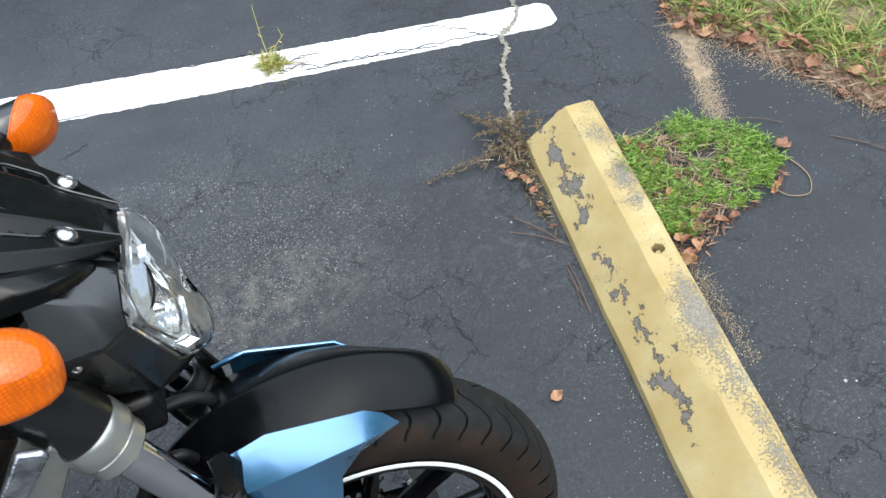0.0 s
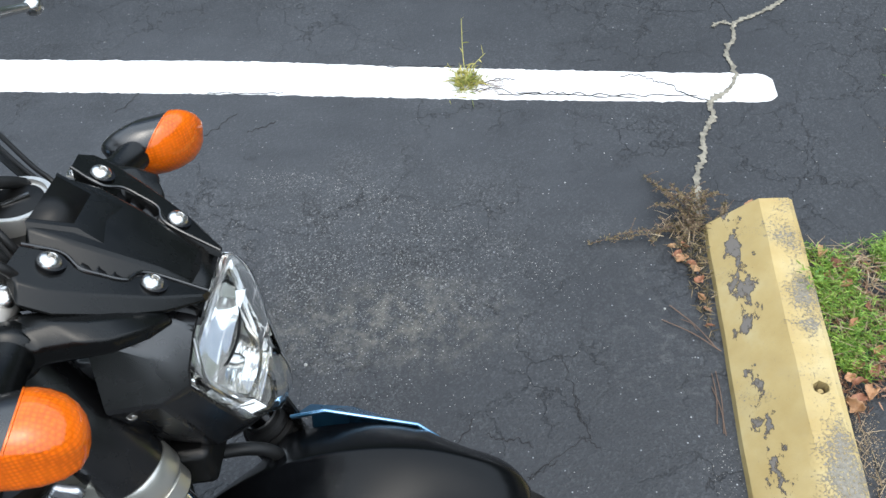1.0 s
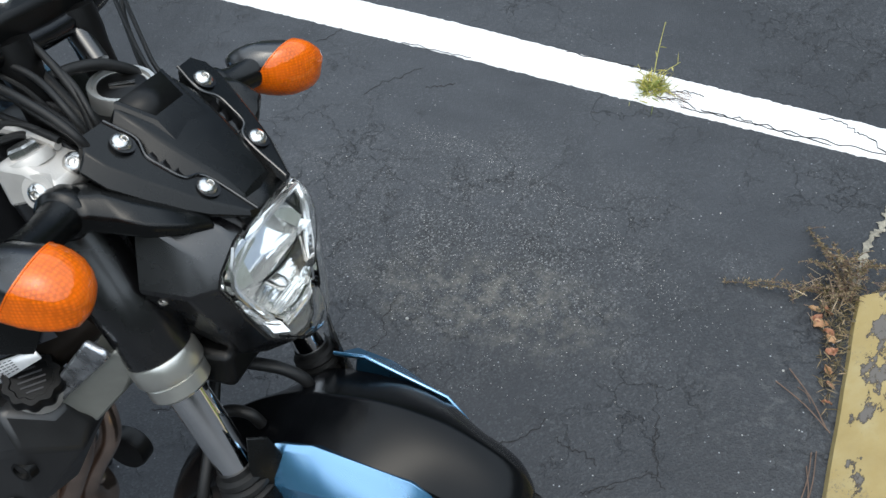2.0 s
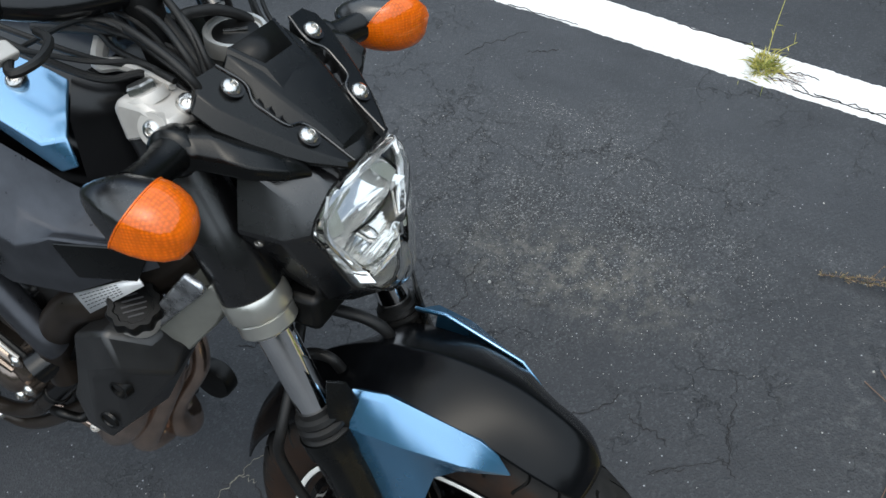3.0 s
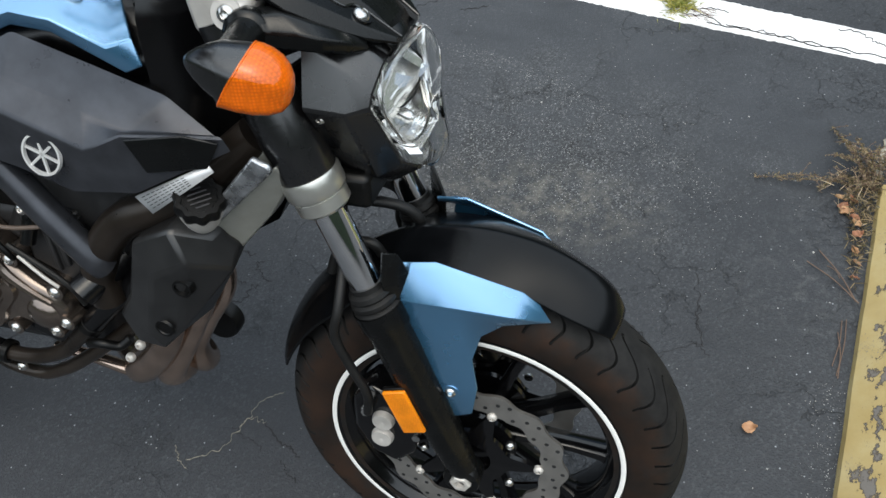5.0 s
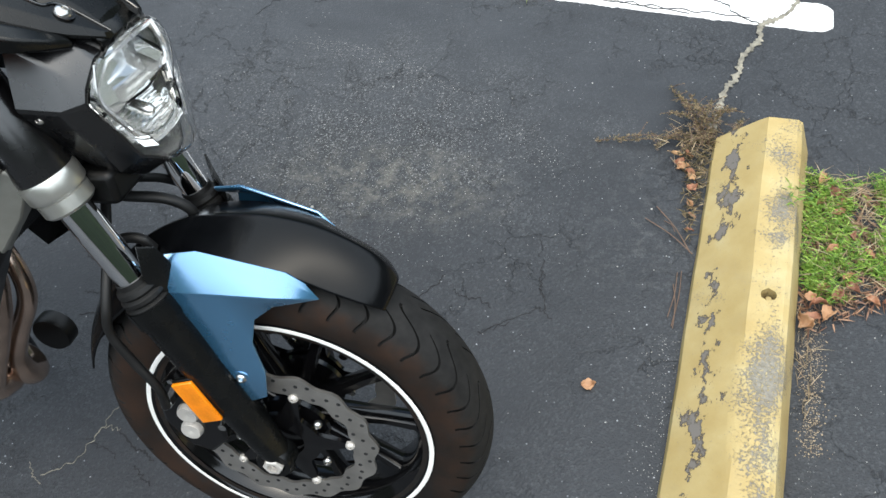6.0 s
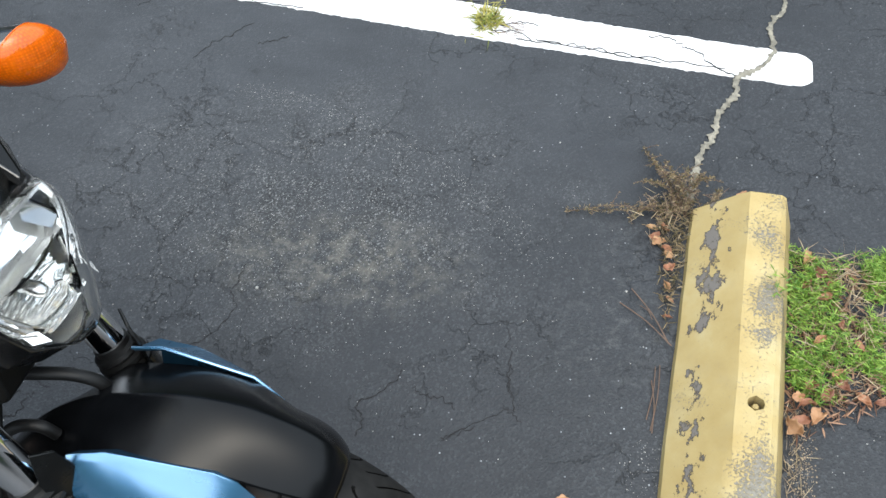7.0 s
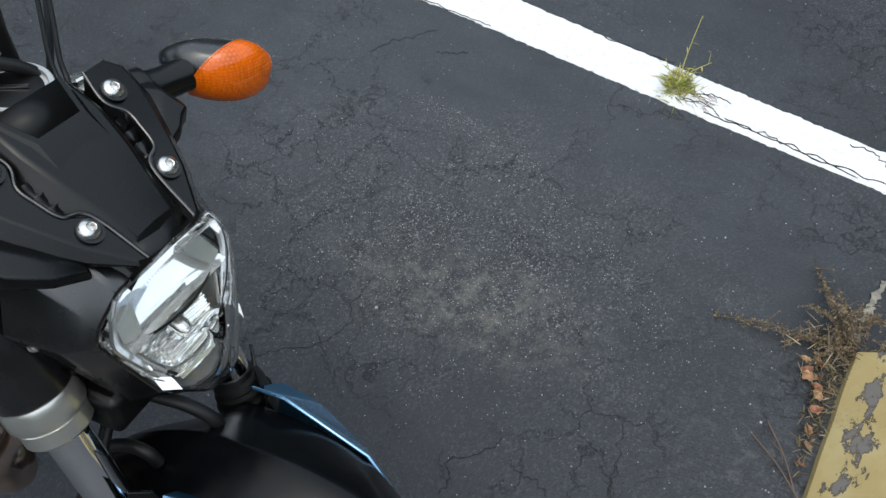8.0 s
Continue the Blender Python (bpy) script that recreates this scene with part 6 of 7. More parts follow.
    peg = part("foot_peg", rod((-0.83, -0.115, 0.10), (-0.745, -0.200, 0.150), [(0, 0), (0.015, 0.0), (0.016, 0.2), (0.016, 1.0), (0, 1)], 12), RUBBERHOSE, bike, "ribbed rubber foot peg")
    for k in range(5):
        a, b = Vector((-0.83, -0.115, 0.10)), Vector((-0.745, -0.200, 0.150))
        part("peg_rib", rod(a.lerp(b, 0.3 + 0.15 * k), a.lerp(b, 0.36 + 0.15 * k), [(0.015, 0), (0.019, 0.2), (0.019, 0.8), (0.015, 1)], 12), RUBBERHOSE, peg)
    part("horn", spin([(0, 0.118), (0.034, 0.118), (0.037, 0.124), (0.037, 0.145), (0.03, 0.15), (0, 0.15)], 32, (-0.515, 0, -0.02)), TRIM, bike, "round black horn")
    # side stand and rear wheel keep it standing
    part("side_stand", tube([(-0.62, 0.13, 0.05), (-0.66, 0.19, -0.10), (-0.70, 0.235, -0.235)], 0.012, 12), SATIN, bike, "black side stand")
    rear = part("rear_wheel", spin([(0.19, -0.07), (0.225, -0.075), (0.225, 0.075), (0.19, 0.07), (0.19, -0.07)], 64, (-1.40, 0, 0.0)), GLOSSBLACK, bike, "black rear wheel")
    part("rear_tyre", spin([(0.222, -0.07), (0.25, -0.088), (0.285, -0.075), (0.302, -0.03), (0.305, 0), (0.302, 0.03), (0.285, 0.075), (0.25, 0.088), (0.222, 0.07)], 72, (-1.40, 0, 0.0)), RUBBER, rear)
    part("rear_disc_cover", spin([(0, -0.05), (0.05, -0.05), (0.195, -0.02), (0.195, 0.02), (0.05, 0.05), (0, 0.05)], 40, (-1.40, 0, 0.0)), GLOSSBLACK, rear)
    part("swingarm", tube([(-0.80, -0.11, 0.08), (-1.1, -0.12, 0.05), (-1.42, -0.12, 0.0)], 0.028, 12), SATIN, bike, "black swingarm")
    part("swingarm", tube([(-0.80, 0.11, 0.08), (-1.1, 0.12, 0.05), (-1.42, 0.12, 0.0)], 0.028, 12), SATIN, bike, "black swingarm")
    rows = []
    for x, w, zt, zb in ((-0.86, 0.08, 0.62, 0.50), (-1.0, 0.12, 0.56, 0.49), (-1.25, 0.12, 0.60, 0.52), (-1.5, 0.08, 0.66, 0.60), (-1.62, 0.04, 0.68, 0.65)):
        rows.append([(x, y * w, zb + (zt - zb) * h) for y, h in ((-1, 0), (-1, 0.7), (-0.7, 1), (0, 1), (0.7, 1), (1, 0.7), (1, 0))])
    part("seat", loft(rows, closed=True, caps=True), SATIN, bike, "black seat", bevel=0.01)


front_wheel()
for s in BOTH:
    fork_leg(s)
    turn_signal(s)
fender()
headlamp()
meter_cowl()
triple_clamp()
handlebar()
bodywork()
radiator()
engine()
part("fork_cable", tube([(-0.235, -0.02, 0.40), (-0.20, 0.0, 0.388), (-0.157, 0.0, 0.386), (-0.112, 0.01, 0.377), (-0.088, 0.02, 0.352), (-0.095, 0.03, 0.31)], 0.0075, 10), RUBBERHOSE, bike, "black brake hose")
part("fork_cable", tube([(-0.19, -0.05, 0.30), (-0.177, -0.047, 0.335), (-0.155, -0.043, 0.350), (-0.132, -0.04, 0.348), (-0.122, -0.036, 0.33)], 0.007, 10), RUBBERHOSE, bike, "black brake hose")


# ---- weeds, grass, litter and grit ----
rng = random.Random(7)


def blades(spots, material, name, label, category, bm=None):
    """Many thin bent blades: each spot gives base, direction, length, width."""
    verts, polys = [], []
    for base, d, length, width in spots:
        base, d = Vector(base), Vector(d).normalized()
        side = d.cross(Vector((rng.uniform(-1, 1), rng.uniform(-1, 1), 0.3))).normalized() * width
        sag = Vector((d.x, d.y, -0.6)) * length * 0.25
        k = len(verts)
        mid, tip = base + d * length * 0.55 + sag * 0.25, base + d * length + sag
        verts += [base - side * 0.7, base + side * 0.7, mid - side, mid + side, tip]
        polys += [(k, k + 1, k + 3, k + 2), (k + 2, k + 3, k + 4)]
    me = bpy.data.meshes.new(name)
    me.from_pydata([tuple(v) for v in verts], [], polys)
    me.materials.append(material)
    return tagged(new(name, me), label, category, kind="stuff")


def in_shape(x, y, shape):
    inside = False
    for (x0, y0), (x1, y1) in zip(shape, shape[1:] + shape[:1]):
        if (y0 > y) != (y1 > y) and x < (x1 - x0) * (y - y0) / (y1 - y0) + x0:
            inside = not inside
    return inside


def scatter(shape, n, gap=0.42, scale=14):
    xs, ys = [p[0] for p in shape], [p[1] for p in shape]
    out = []
    while len(out) < n:
        x, y = rng.uniform(min(xs), max(xs)), rng.uniform(min(ys), max(ys))
        if in_shape(x, y, shape) and noise.noise((x * scale, y * scale, 3)) > -gap + rng.uniform(-0.25, 0.25):
            out.append((x, y))
    return out


def green_mat():
    lobes = [
        ([(0.70, 1.50), (0.73, 1.51), (0.79, 1.47), (0.80, 1.36), (0.82, 1.27), (0.79, 1.20), (0.74, 1.165), (0.705, 1.19)], 340),
        ([(0.78, 1.50), (0.86, 1.52), (0.88, 1.40), (0.86, 1.28), (0.80, 1.24), (0.79, 1.36)], 26),
        ([(0.84, 1.52), (0.90, 1.525), (1.0, 1.46), (1.055, 1.38), (1.05, 1.31), (0.97, 1.225), (0.88, 1.21), (0.83, 1.26), (0.86, 1.36)], 560)]
    spots = []
    for shape, n in lobes:
        for x, y in scatter(shape, n, 0.25):
            h = rng.uniform(0.012, 0.034)
            lean = Vector((rng.uniform(-0.9, 0.9), rng.uniform(-0.9, 0.9), 1.0)).normalized()
            for k in range(11):
                f = k / 10
                p = Vector((x, y, 0.002)) + lean * h * f
                a = k * 2.4 + rng.uniform(0, 1)
                spots.append((p, (math.cos(a), math.sin(a), 0.35 + 0.5 * f), rng.uniform(0.009, 0.018), 0.0010))
    # one sprig over the stop's edge
    for k in range(46):
        p = Vector((0.672 + rng.uniform(-0.02, 0.022), 1.362 + rng.uniform(-0.028, 0.03), 0.10 + rng.uniform(0, 0.014)))
        a = rng.uniform(0, 6.28)
        spots.append((p, (math.cos(a), math.sin(a), 0.3), 0.013, 0.0014))
    blades(spots, GREEN, "ground_weed", "fresh green feathery weed mat growing beside the wheel stop", "weed")
    straw = []
    for x, y in scatter([(0.72, 1.50), (0.85, 1.50), (1.0, 1.42), (1.0, 1.30), (0.86, 1.21), (0.74, 1.17)], 640, 0.5):
        a = rng.uniform(0, 6.28)
        straw.append(((x, y, rng.uniform(0.003, 0.022)), (math.cos(a), math.sin(a), rng.uniform(-0.1, 0.25)), rng.uniform(0.02, 0.06), 0.0008))
    for x, y in scatter([(0.700, 1.16), (0.725, 1.16), (0.735, 0.98), (0.715, 0.90), (0.705, 0.98)], 60, 0.6):
        a = rng.gauss(1.5, 0.5)
        straw.append(((x, y, 0.003), (math.cos(a), math.sin(a), 0.1), rng.uniform(0.015, 0.04), 0.0007))
    blades(straw, STRAW, "dry_straw", "dead straw tangled in the green weeds", "straw")
    thatch = []
    for x, y in scatter([(0.705, 1.49), (0.80, 1.50), (0.92, 1.44), (1.04, 1.36), (1.05, 1.27), (0.95, 1.22), (0.84, 1.18), (0.73, 1.10), (0.706, 1.12)], 1500, 0.35):
        a = rng.uniform(0, 6.28)
        thatch.append(((x, y, rng.uniform(0.002, 0.010)), (math.cos(a), math.sin(a), rng.uniform(-0.05, 0.2)), rng.uniform(0.008, 0.026), 0.0017))
    blades(thatch, THATCH, "leaf_thatch", "reddish brown thatch of old leaves under the weeds", "thatch")


def branch_weed():
    """The dried, twiggy weed rooted in the crack at the end of the stop."""
    root = Vector((0.497, 1.575, 0.0))
    bm, spots = bmesh.new(), []
    tips = [(0.402, 1.743, 0.006), (0.255, 1.54, 0.004), (0.30, 1.548, 0.008), (0.42, 1.70, 0.02), (0.41, 1.62, 0.04), (0.45, 1.67, 0.05), (0.50, 1.66, 0.05), (0.55, 1.65, 0.04), (0.39, 1.53, 0.02), (0.44, 1.50, 0.03), (0.57, 1.635, 0.02), (0.53, 1.67, 0.02), (0.46, 1.63, 0.06)]
    for k, t in enumerate(tips):
        t = Vector(t)
        mid = root.lerp(t, 0.5) + Vector((rng.uniform(-0.02, 0.02), rng.uniform(-0.02, 0.02), 0.02))
        path = [root + Vector((rng.uniform(-0.012, 0.012), rng.uniform(-0.012, 0.012), 0)), mid, t]
        tube(path, lambda u: 0.0014 - 0.0008 * u, 5, 6, bm)
        for i, q in enumerate(smooth_path(path, 18)[5:]):
            for n in range(3 if i < 18 else 5):
                a = rng.uniform(0, 6.28)
                p = q + Vector((rng.gauss(0, 0.003), rng.gauss(0, 0.003), 0.001))
                spots.append((p, (math.cos(a), math.sin(a), rng.uniform(-0.2, 0.9)), rng.uniform(0.003, 0.008), 0.0014))
            if rng.random() < 0.34:
                a = rng.uniform(0, 6.28)
                e = q + Vector((math.cos(a), math.sin(a), 0.35)) * rng.uniform(0.012, 0.036)
                tube([q, q.lerp(e, 0.5) + Vector((0, 0, 0.002)), e], 0.0006, 4, 3, bm)
                for f in (0.3, 0.5, 0.65, 0.8, 0.9, 1.0):
                    a = rng.uniform(0, 6.28)
                    spots.append((q.lerp(e, f), (math.cos(a), math.sin(a), 0.5), rng.uniform(0.003, 0.006), 0.0012))
    for x, y in scatter([(0.44, 1.60), (0.52, 1.61), (0.50, 1.40), (0.485, 1.27), (0.465, 1.36), (0.455, 1.50)], 560, 0.6):
        a = rng.uniform(0, 6.28)
        spots.append(((x, y, rng.uniform(0.001, 0.018)), (math.cos(a), math.sin(a), rng.uniform(-0.1, 0.5)), rng.uniform(0.006, 0.022), 0.0012))
    w = part("dried_weed", bm, TWIG)
    tagged(w, "dried twiggy brown weed rooted in the crack beside the wheel stop", "weed")
    leaves = blades(spots, DRYWEED, "weed_leaf", "", "")
    leaves.parent = w
    pale = []
    for k in range(26):
        a = rng.uniform(0, 6.28)
        pale.append(((rng.uniform(0.41, 0.48), rng.uniform(1.50, 1.60), rng.uniform(0.01, 0.04)), (math.cos(a), math.sin(a), 0.1), rng.uniform(0.02, 0.05), 0.0009))
    roots = blades(pale, STRAW, "pale_root", "", "")
    roots.parent = w


def line_weed():
    """The small weed that has split the white line."""
    bm, spots = bmesh.new(), []
    base = Vector((-0.035, 2.125, 0.0))
    stems = [((-0.042, 2.19, 0.060), (-0.044, 2.275, 0.112)), ((-0.02, 2.16, 0.03), (0.02, 2.19, 0.055)), ((-0.06, 2.14, 0.025), (-0.085, 2.16, 0.05)), ((-0.03, 2.11, 0.03), (-0.035, 2.09, 0.045))]
    for m, t in stems:
        tube([base, m, t], lambda u: 0.0016 - 0.0008 * u, 5, 6, bm)
        for f, q in enumerate(smooth_path([base, m, t], 7)[2:]):
            a = rng.uniform(0, 6.28)
            if f % 2:
                spots.append((q, (math.cos(a), math.sin(a), 0.5), rng.uniform(0.018, 0.034), 0.0016))
    for k in range(260):
        a = rng.uniform(0, 6.28)
        spots.append((base + Vector((rng.gauss(0, 0.018), rng.gauss(0.008, 0.026), 0.0)), (math.cos(a), math.sin(a), rng.uniform(0.3, 1.6)), rng.uniform(0.015, 0.052), 0.0017))
    w = part("line_weed", bm, LINEWEED)
    tagged(w, "small yellow-green weed sprouting through the white line", "weed")
    lv = blades(spots, LINEWEED, "weed_leaf", "", "")
    lv.parent = w
    runner = []
    for k in range(60):
        a = rng.uniform(-1.0, 0.7)
        runner.append((base + Vector((rng.uniform(0, 0.09), rng.uniform(-0.04, 0.015), 0.004)), (math.cos(a), math.sin(a), 0.02), rng.uniform(0.03, 0.07), 0.0008))
    r = blades(runner, TWIG, "runner", "", "")
    r.parent = w


VERGE = [(1.09, 2.00), (1.065, 1.82), (1.15, 1.745), (1.225, 1.64), (1.29, 1.55), (1.335, 1.44), (1.385, 1.37), (1.55, 1.30), (2.3, 1.2), (2.6, 2.6), (1.2, 2.7)]


def verge():
    def ragged(shape, step, amount, z, seed):
        pts = []
        for (x0, y0), (x1, y1) in zip(shape, shape[1:] + shape[:1]):
            n = max(1, int(math.dist((x0, y0), (x1, y1)) / step))
            for i in range(n):
                x, y = x0 + (x1 - x0) * i / n, y0 + (y1 - y0) * i / n
                pts.append((x + amount * noise.noise((x * 25, y * 25, seed)), y + amount * noise.noise((x * 25, y * 25, seed + 5)), z))
        bm = bmesh.new()
        low, high = [bm.verts.new((x, y, 0.0004)) for x, y, zz in pts], None
        cx, cy = sum(p[0] for p in pts) / len(pts), sum(p[1] for p in pts) / len(pts)
        high = [bm.verts.new((x + (cx - x) * 0.03, y + (cy - y) * 0.03, z)) for x, y, zz in pts]
        for k in range(len(pts)):
            j = (k + 1) % len(pts)
            bm.faces.new((low[k], low[j], high[j], high[k]))
        bm.faces.new(high)
        return bm

    tagged(part("soil_verge", ragged(VERGE, 0.02, 0.03, 0.006, 1), SANDY), "sandy soil verge overgrown with grass at the asphalt edge", "soil", kind="structure")
    tagged(part("sand_streak", ragged([(1.055, 1.93), (1.035, 1.80), (1.012, 1.70), (1.005, 1.62), (1.022, 1.61), (1.045, 1.68), (1.085, 1.80), (1.12, 1.90)], 0.006, 0.028, 0.0014, 9), SANDY), "streak of washed-out sand on the asphalt", "sand", kind="structure")
    spots = []
    for x, y in scatter([(1.09, 2.1), (1.075, 1.86), (1.17, 1.78), (1.25, 1.67), (1.32, 1.58), (1.37, 1.48), (1.45, 1.40), (1.9, 1.35), (1.9, 2.2), (1.2, 2.3)], 4600, 0.02, 7):
        a = rng.uniform(0, 6.28)
        spots.append(((x, y, 0.004), (math.cos(a) * 0.8, math.sin(a) * 0.8, rng.uniform(0.4, 1.4)), rng.uniform(0.04, 0.11), 0.0018))
    blades(spots, GRASS, "verge_grass", "patchy green and straw-coloured grass on the sandy verge", "grass")
    straw = []
    for x, y in scatter([(1.05, 1.86), (1.15, 1.74), (1.225, 1.61), (1.29, 1.51), (1.37, 1.34), (1.55, 1.28), (1.75, 1.6), (1.6, 2.0), (1.12, 2.1)], 2400, 0.6):
        a = rng.uniform(0, 6.28)
        straw.append(((x, y, rng.uniform(0.002, 0.015)), (math.cos(a), math.sin(a), rng.uniform(-0.1, 0.2)), rng.uniform(0.02, 0.09), 0.0009))
    blades(straw, STRAW, "dry_straw", "dry straw and needles along the verge", "straw")
    thatch = []
    for x, y in scatter([(1.03, 1.88), (1.13, 1.74), (1.21, 1.62), (1.27, 1.50), (1.35, 1.36), (1.50, 1.32), (1.52, 1.50), (1.4, 1.72), (1.25, 1.95), (1.08, 2.02)], 2600, 0.45):
        a = rng.uniform(0, 6.28)
        thatch.append(((x, y, rng.uniform(0.003, 0.014)), (math.cos(a), math.sin(a), rng.uniform(-0.05, 0.25)), rng.uniform(0.008, 0.03), 0.0022))
    blades(thatch, THATCH, "leaf_thatch", "reddish brown leaf litter along the edge of the verge", "leaf litter")


def dead_leaf(at, size, turn, curl):
    """One dry leaf, torn and curled, with a stalk end and a folded midrib."""
    rows, broad, bend, torn = [], rng.uniform(0.20, 0.40), rng.uniform(-0.25, 0.25), rng.uniform(0.3, 0.8)
    cut = rng.uniform(0.75, 1.0)
    for i in range(10):
        u = i / 9
        w = broad * math.sin(math.pi * min(1, u * cut + 0.04)) ** 0.9
        rows.append([((u - 0.5) * size, v * w * size * (1 + torn * noise.noise((u * 6, v * 2.5 + 4, turn * 3))) + bend * size * (u - 0.5) ** 2 * 2, curl * size * (abs(v) ** 1.4 * 0.38 * (1 if v > 0 else 0.5) + (u - 0.5) ** 2 * 0.9 * math.sin(turn * 5) + 0.22 * noise.noise((u * 4, v * 2, turn + 9))) + 0.002) for v in (-1, -0.66, -0.33, 0, 0.33, 0.66, 1)])
    ob = part("dead_leaf", loft(rows), LEAF, smooth=60, solid=0.0006)
    ob.location = (at[0], at[1], at[2] if len(at) > 2 else 0.002)
    ob.rotation_euler = (rng.uniform(-0.25, 0.25), rng.uniform(-0.25, 0.25), turn)
    return tagged(ob, "curled dry brown leaf lying on the ground", "leaf", "fallen leaves")


def litter():
    tagged(dead_leaf((0.336, 0.912), 0.028, 0.3, 0.6), "small tan leaf lying alone on the asphalt")
    dead_leaf((1.303, 1.452), 0.034, 1.4, 0.4)
    dead_leaf((1.072, 1.345, 0.01), 0.045, 0.2, 0.5)
    dead_leaf((0.925, 1.335, 0.02), 0.03, 2.0, 0.7)
    for x, y in ((0.745, 1.485), (0.765, 1.455), (0.79, 1.43), (0.74, 1.42), (0.775, 1.40), (0.80, 1.34), (0.83, 1.30), (0.76, 1.30), (0.745, 1.205), (0.77, 1.19), (0.80, 1.215), (0.735, 1.165), (0.725, 1.13), (0.755, 1.145), (0.835, 1.195), (0.865, 1.19), (0.98, 1.22), (0.995, 1.235), (0.71, 1.11), (0.72, 1.175), (0.79, 1.235)):
        dead_leaf((x, y, 0.006 + rng.uniform(0, 0.014)), rng.uniform(0.022, 0.042), rng.uniform(0, 6.28), rng.uniform(0.3, 1.0))
    for x, y in ((0.445, 1.50), (0.435, 1.515), (0.455, 1.49), (0.475, 1.45), (0.48, 1.42), (0.478, 1.38), (0.485, 1.35), (0.47, 1.47), (0.462, 1.525), (0.483, 1.31)):
        dead_leaf((x, y, 0.003 + rng.uniform(0, 0.01)), rng.uniform(0.018, 0.032), rng.uniform(0, 6.28), rng.uniform(0.4, 1.0))
    for k in range(46):
        f = rng.random()
        x, y = 1.06 + 0.36 * f + rng.uniform(-0.02, 0.16), 1.84 - 0.46 * f + rng.uniform(-0.03, 0.13)
        dead_leaf((x, y, 0.008 + rng.uniform(0, 0.02)), rng.uniform(0.024, 0.055), rng.uniform(0, 6.28), rng.uniform(0.3, 1.0))
    dead_leaf((0.612, 1.588, 0.055), 0.03, 1.2, 0.9)
    for a, b, r in (((0.39, 1.33, 0.004), (0.495, 1.245, 0.012), 0.0012), ((0.41, 1.365, 0.006), (0.49, 1.25, 0.010), 0.0014), ((0.43, 1.33, 0.003), (0.455, 1.295, 0.014), 0.0009), ((0.478, 1.205, 0.003), (0.471, 1.07, 0.003), 0.001), ((0.470, 1.20, 0.003), (0.462, 1.09, 0.003), 0.001), ((0.465, 1.17, 0.003), (0.474, 1.065, 0.004), 0.001), ((1.20, 1.34, 0.003), (1.30, 1.24, 0.003), 0.0013), ((1.02, 1.47, 0.01), (1.12, 1.42, 0.004), 0.001)):
        a, b = Vector(a), Vector(b)
        tagged(part("twig", tube([a, a.lerp(b, 0.5) + Vector((0.004, 0.003, 0.002)), b], r, 5, 4), TWIG), "thin reddish twig lying on the asphalt", "twig", "twigs")
    tagged(part("curled_root", tube([(1.045, 1.345, 0.004), (1.075, 1.30, 0.004), (1.085, 1.245, 0.003), (1.06, 1.20, 0.003), (1.02, 1.205, 0.003), (1.0, 1.225, 0.004), (0.995, 1.245, 0.006)], 0.0013, 6, 6), STRAW), "pale curled root lying on the asphalt", "root")


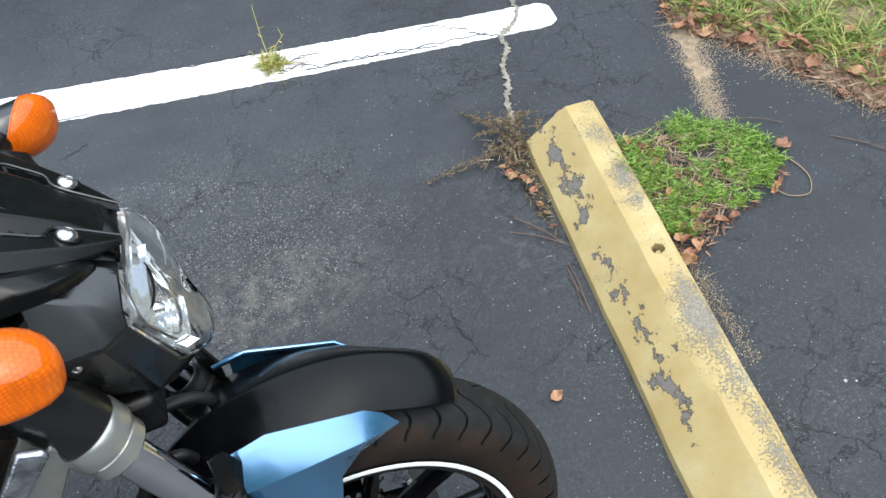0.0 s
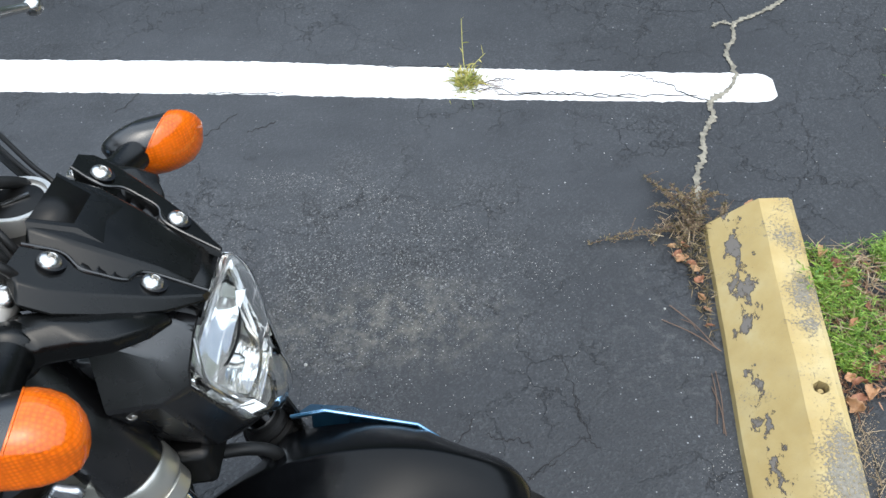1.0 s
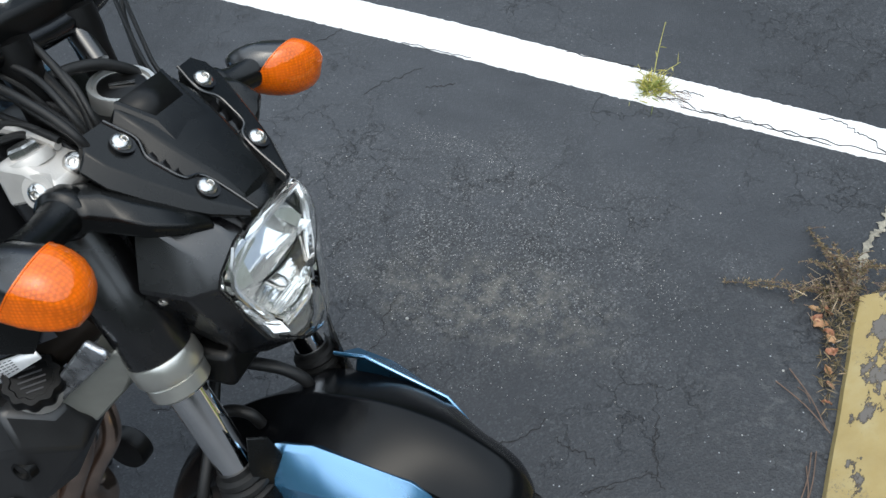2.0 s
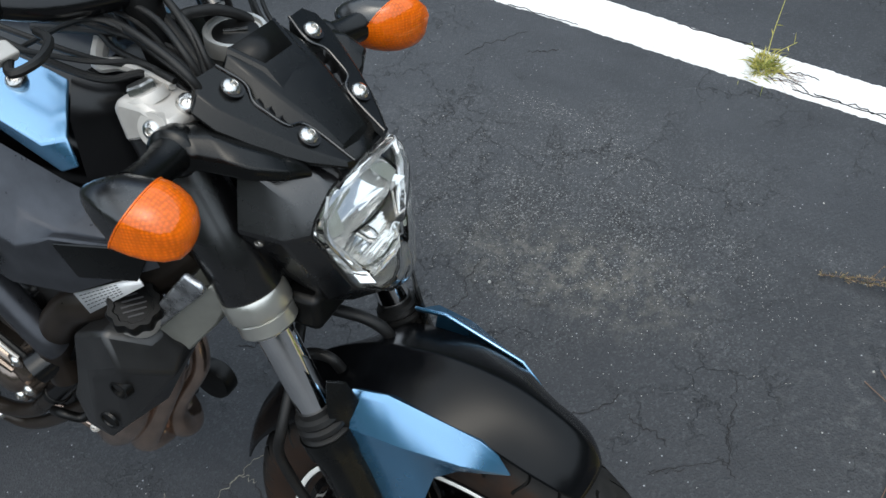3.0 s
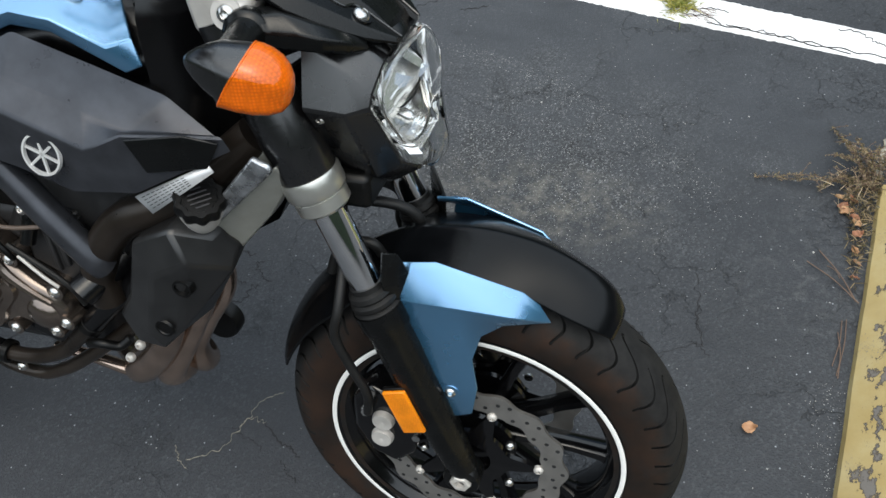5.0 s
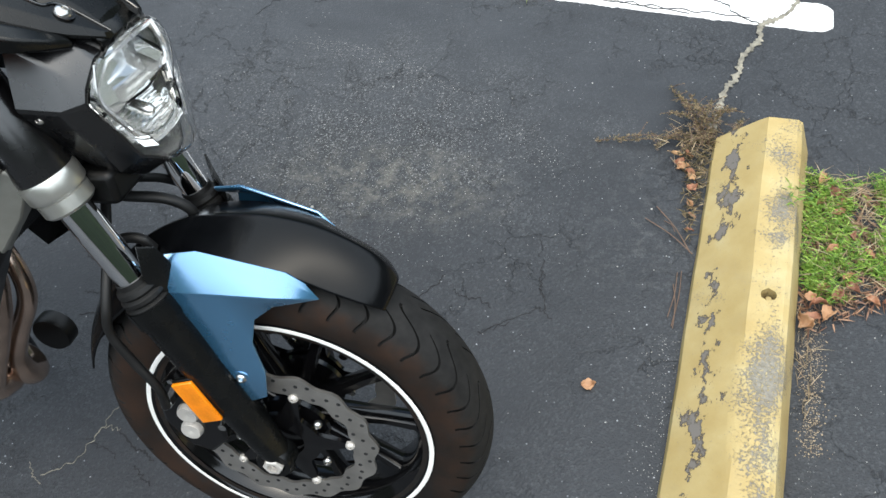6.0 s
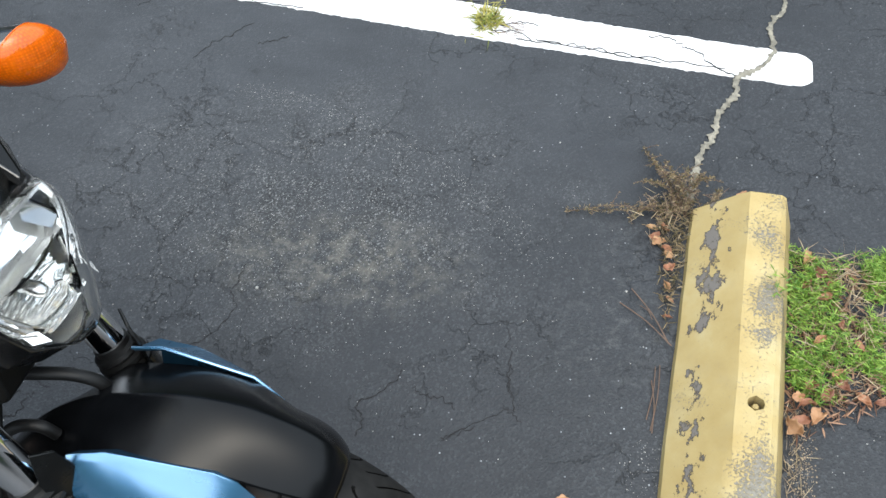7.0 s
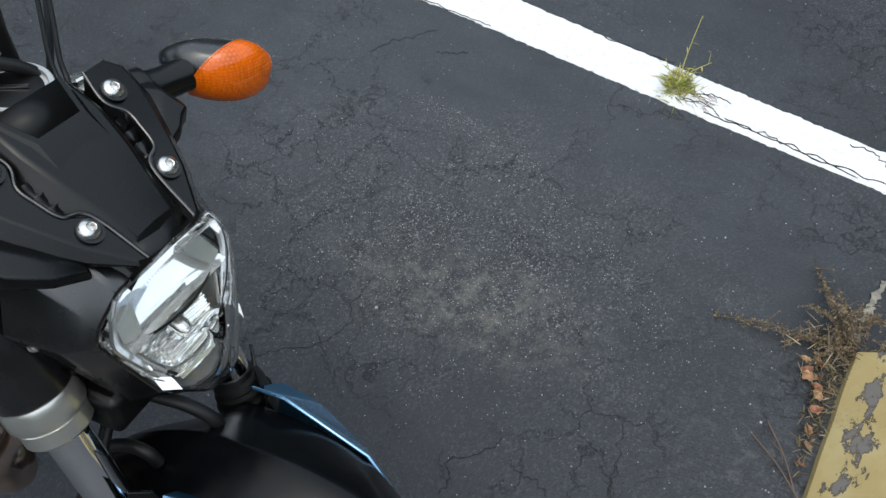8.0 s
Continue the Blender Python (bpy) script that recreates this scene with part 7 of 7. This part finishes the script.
def grit():
    verts, polys = [], []

    def chip(x, y, r):
        k, a = len(verts), rng.uniform(0, 6.28)
        for n in range(4):
            verts.append((x + r * rng.uniform(0.6, 1.2) * math.cos(a + n * 1.57), y + r * rng.uniform(0.6, 1.2) * math.sin(a + n * 1.57), 0.0002))
        verts.append((x, y, r * 0.8))
        polys.extend([(k, k + 1, k + 4), (k + 1, k + 2, k + 4), (k + 2, k + 3, k + 4), (k + 3, k, k + 4)])

    for k in range(520):
        chip(rng.uniform(-1.4, 1.4), rng.uniform(0.4, 2.6), rng.uniform(0.0008, 0.0022))
    for k in range(420):
        chip(rng.gauss(0.468, 0.022), rng.uniform(0.55, 1.05), rng.uniform(0.0005, 0.0016))
    for k in range(300):
        chip(rng.gauss(0.728, 0.012), rng.uniform(0.5, 1.15), rng.uniform(0.0005, 0.0013))
    for k in range(2600):
        chip(rng.gauss(-0.27, 0.26), rng.gauss(1.42, 0.16), rng.uniform(0.0006, 0.0016))
    for k in range(700):
        f = rng.random()
        chip(-0.62 + 0.85 * f + rng.gauss(0, 0.03), 1.80 - 0.40 * f * f + rng.gauss(0, 0.018), rng.uniform(0.0006, 0.0016))
    for k in range(260):
        chip(rng.gauss(0.95, 0.16), rng.gauss(1.0, 0.22), rng.uniform(0.0006, 0.0018))
    me = bpy.data.meshes.new("grit")
    me.from_pydata(verts, [], polys)
    verts, polys = [], []
    for k in range(6500):
        f = rng.random()
        wide = 0.014 + 0.016 * f
        chip(0.992 + 0.085 * f + rng.gauss(0, wide), 1.50 + 0.37 * f + rng.gauss(0, 0.022), rng.uniform(0.0008, 0.0022))
    for k in range(2200):
        f = rng.random()
        chip(1.06 + 0.33 * f + rng.gauss(0, 0.028), 1.83 - 0.46 * f + rng.gauss(0, 0.028), rng.uniform(0.0010, 0.0026))
    for k in range(700):
        chip(rng.gauss(0.73, 0.012), rng.uniform(0.85, 1.16), rng.uniform(0.0008, 0.002))
    sand = bpy.data.meshes.new("sand_grains")
    sand.from_pydata(verts, [], polys)
    sand.materials.append(SANDGRAIN)
    tagged(new("sand_grains", sand), "washed-out sand grains strewn on the asphalt", "sand", kind="stuff")
    me.materials.append(CHIP)
    tagged(new("grit", me), "loose pale stone grit scattered over the asphalt", "grit", kind="stuff")
    spots = ((0.212, 1.739, 0.0035), (-0.29, 1.66, 0.004), (0.40, 1.36, 0.004), (0.866, 0.762, 0.006), (0.885, 0.755, 0.004), (-0.36, 1.24, 0.006), (1.02, 1.30, 0.004), (0.97, 1.46, 0.003))
    for x, y, r in spots:
        r *= 0.65
        tagged(part("pebble", rod((x, y, 0), (x + 0.001, y, r), [(0, 0), (r, 0.1), (r * 0.9, 0.6), (r * 0.4, 1), (0, 1)], 7), CHIP), "small pale pebble on the asphalt", "pebble", "loose pebbles")


green_mat()
branch_weed()
line_weed()
verge()
litter()
grit()
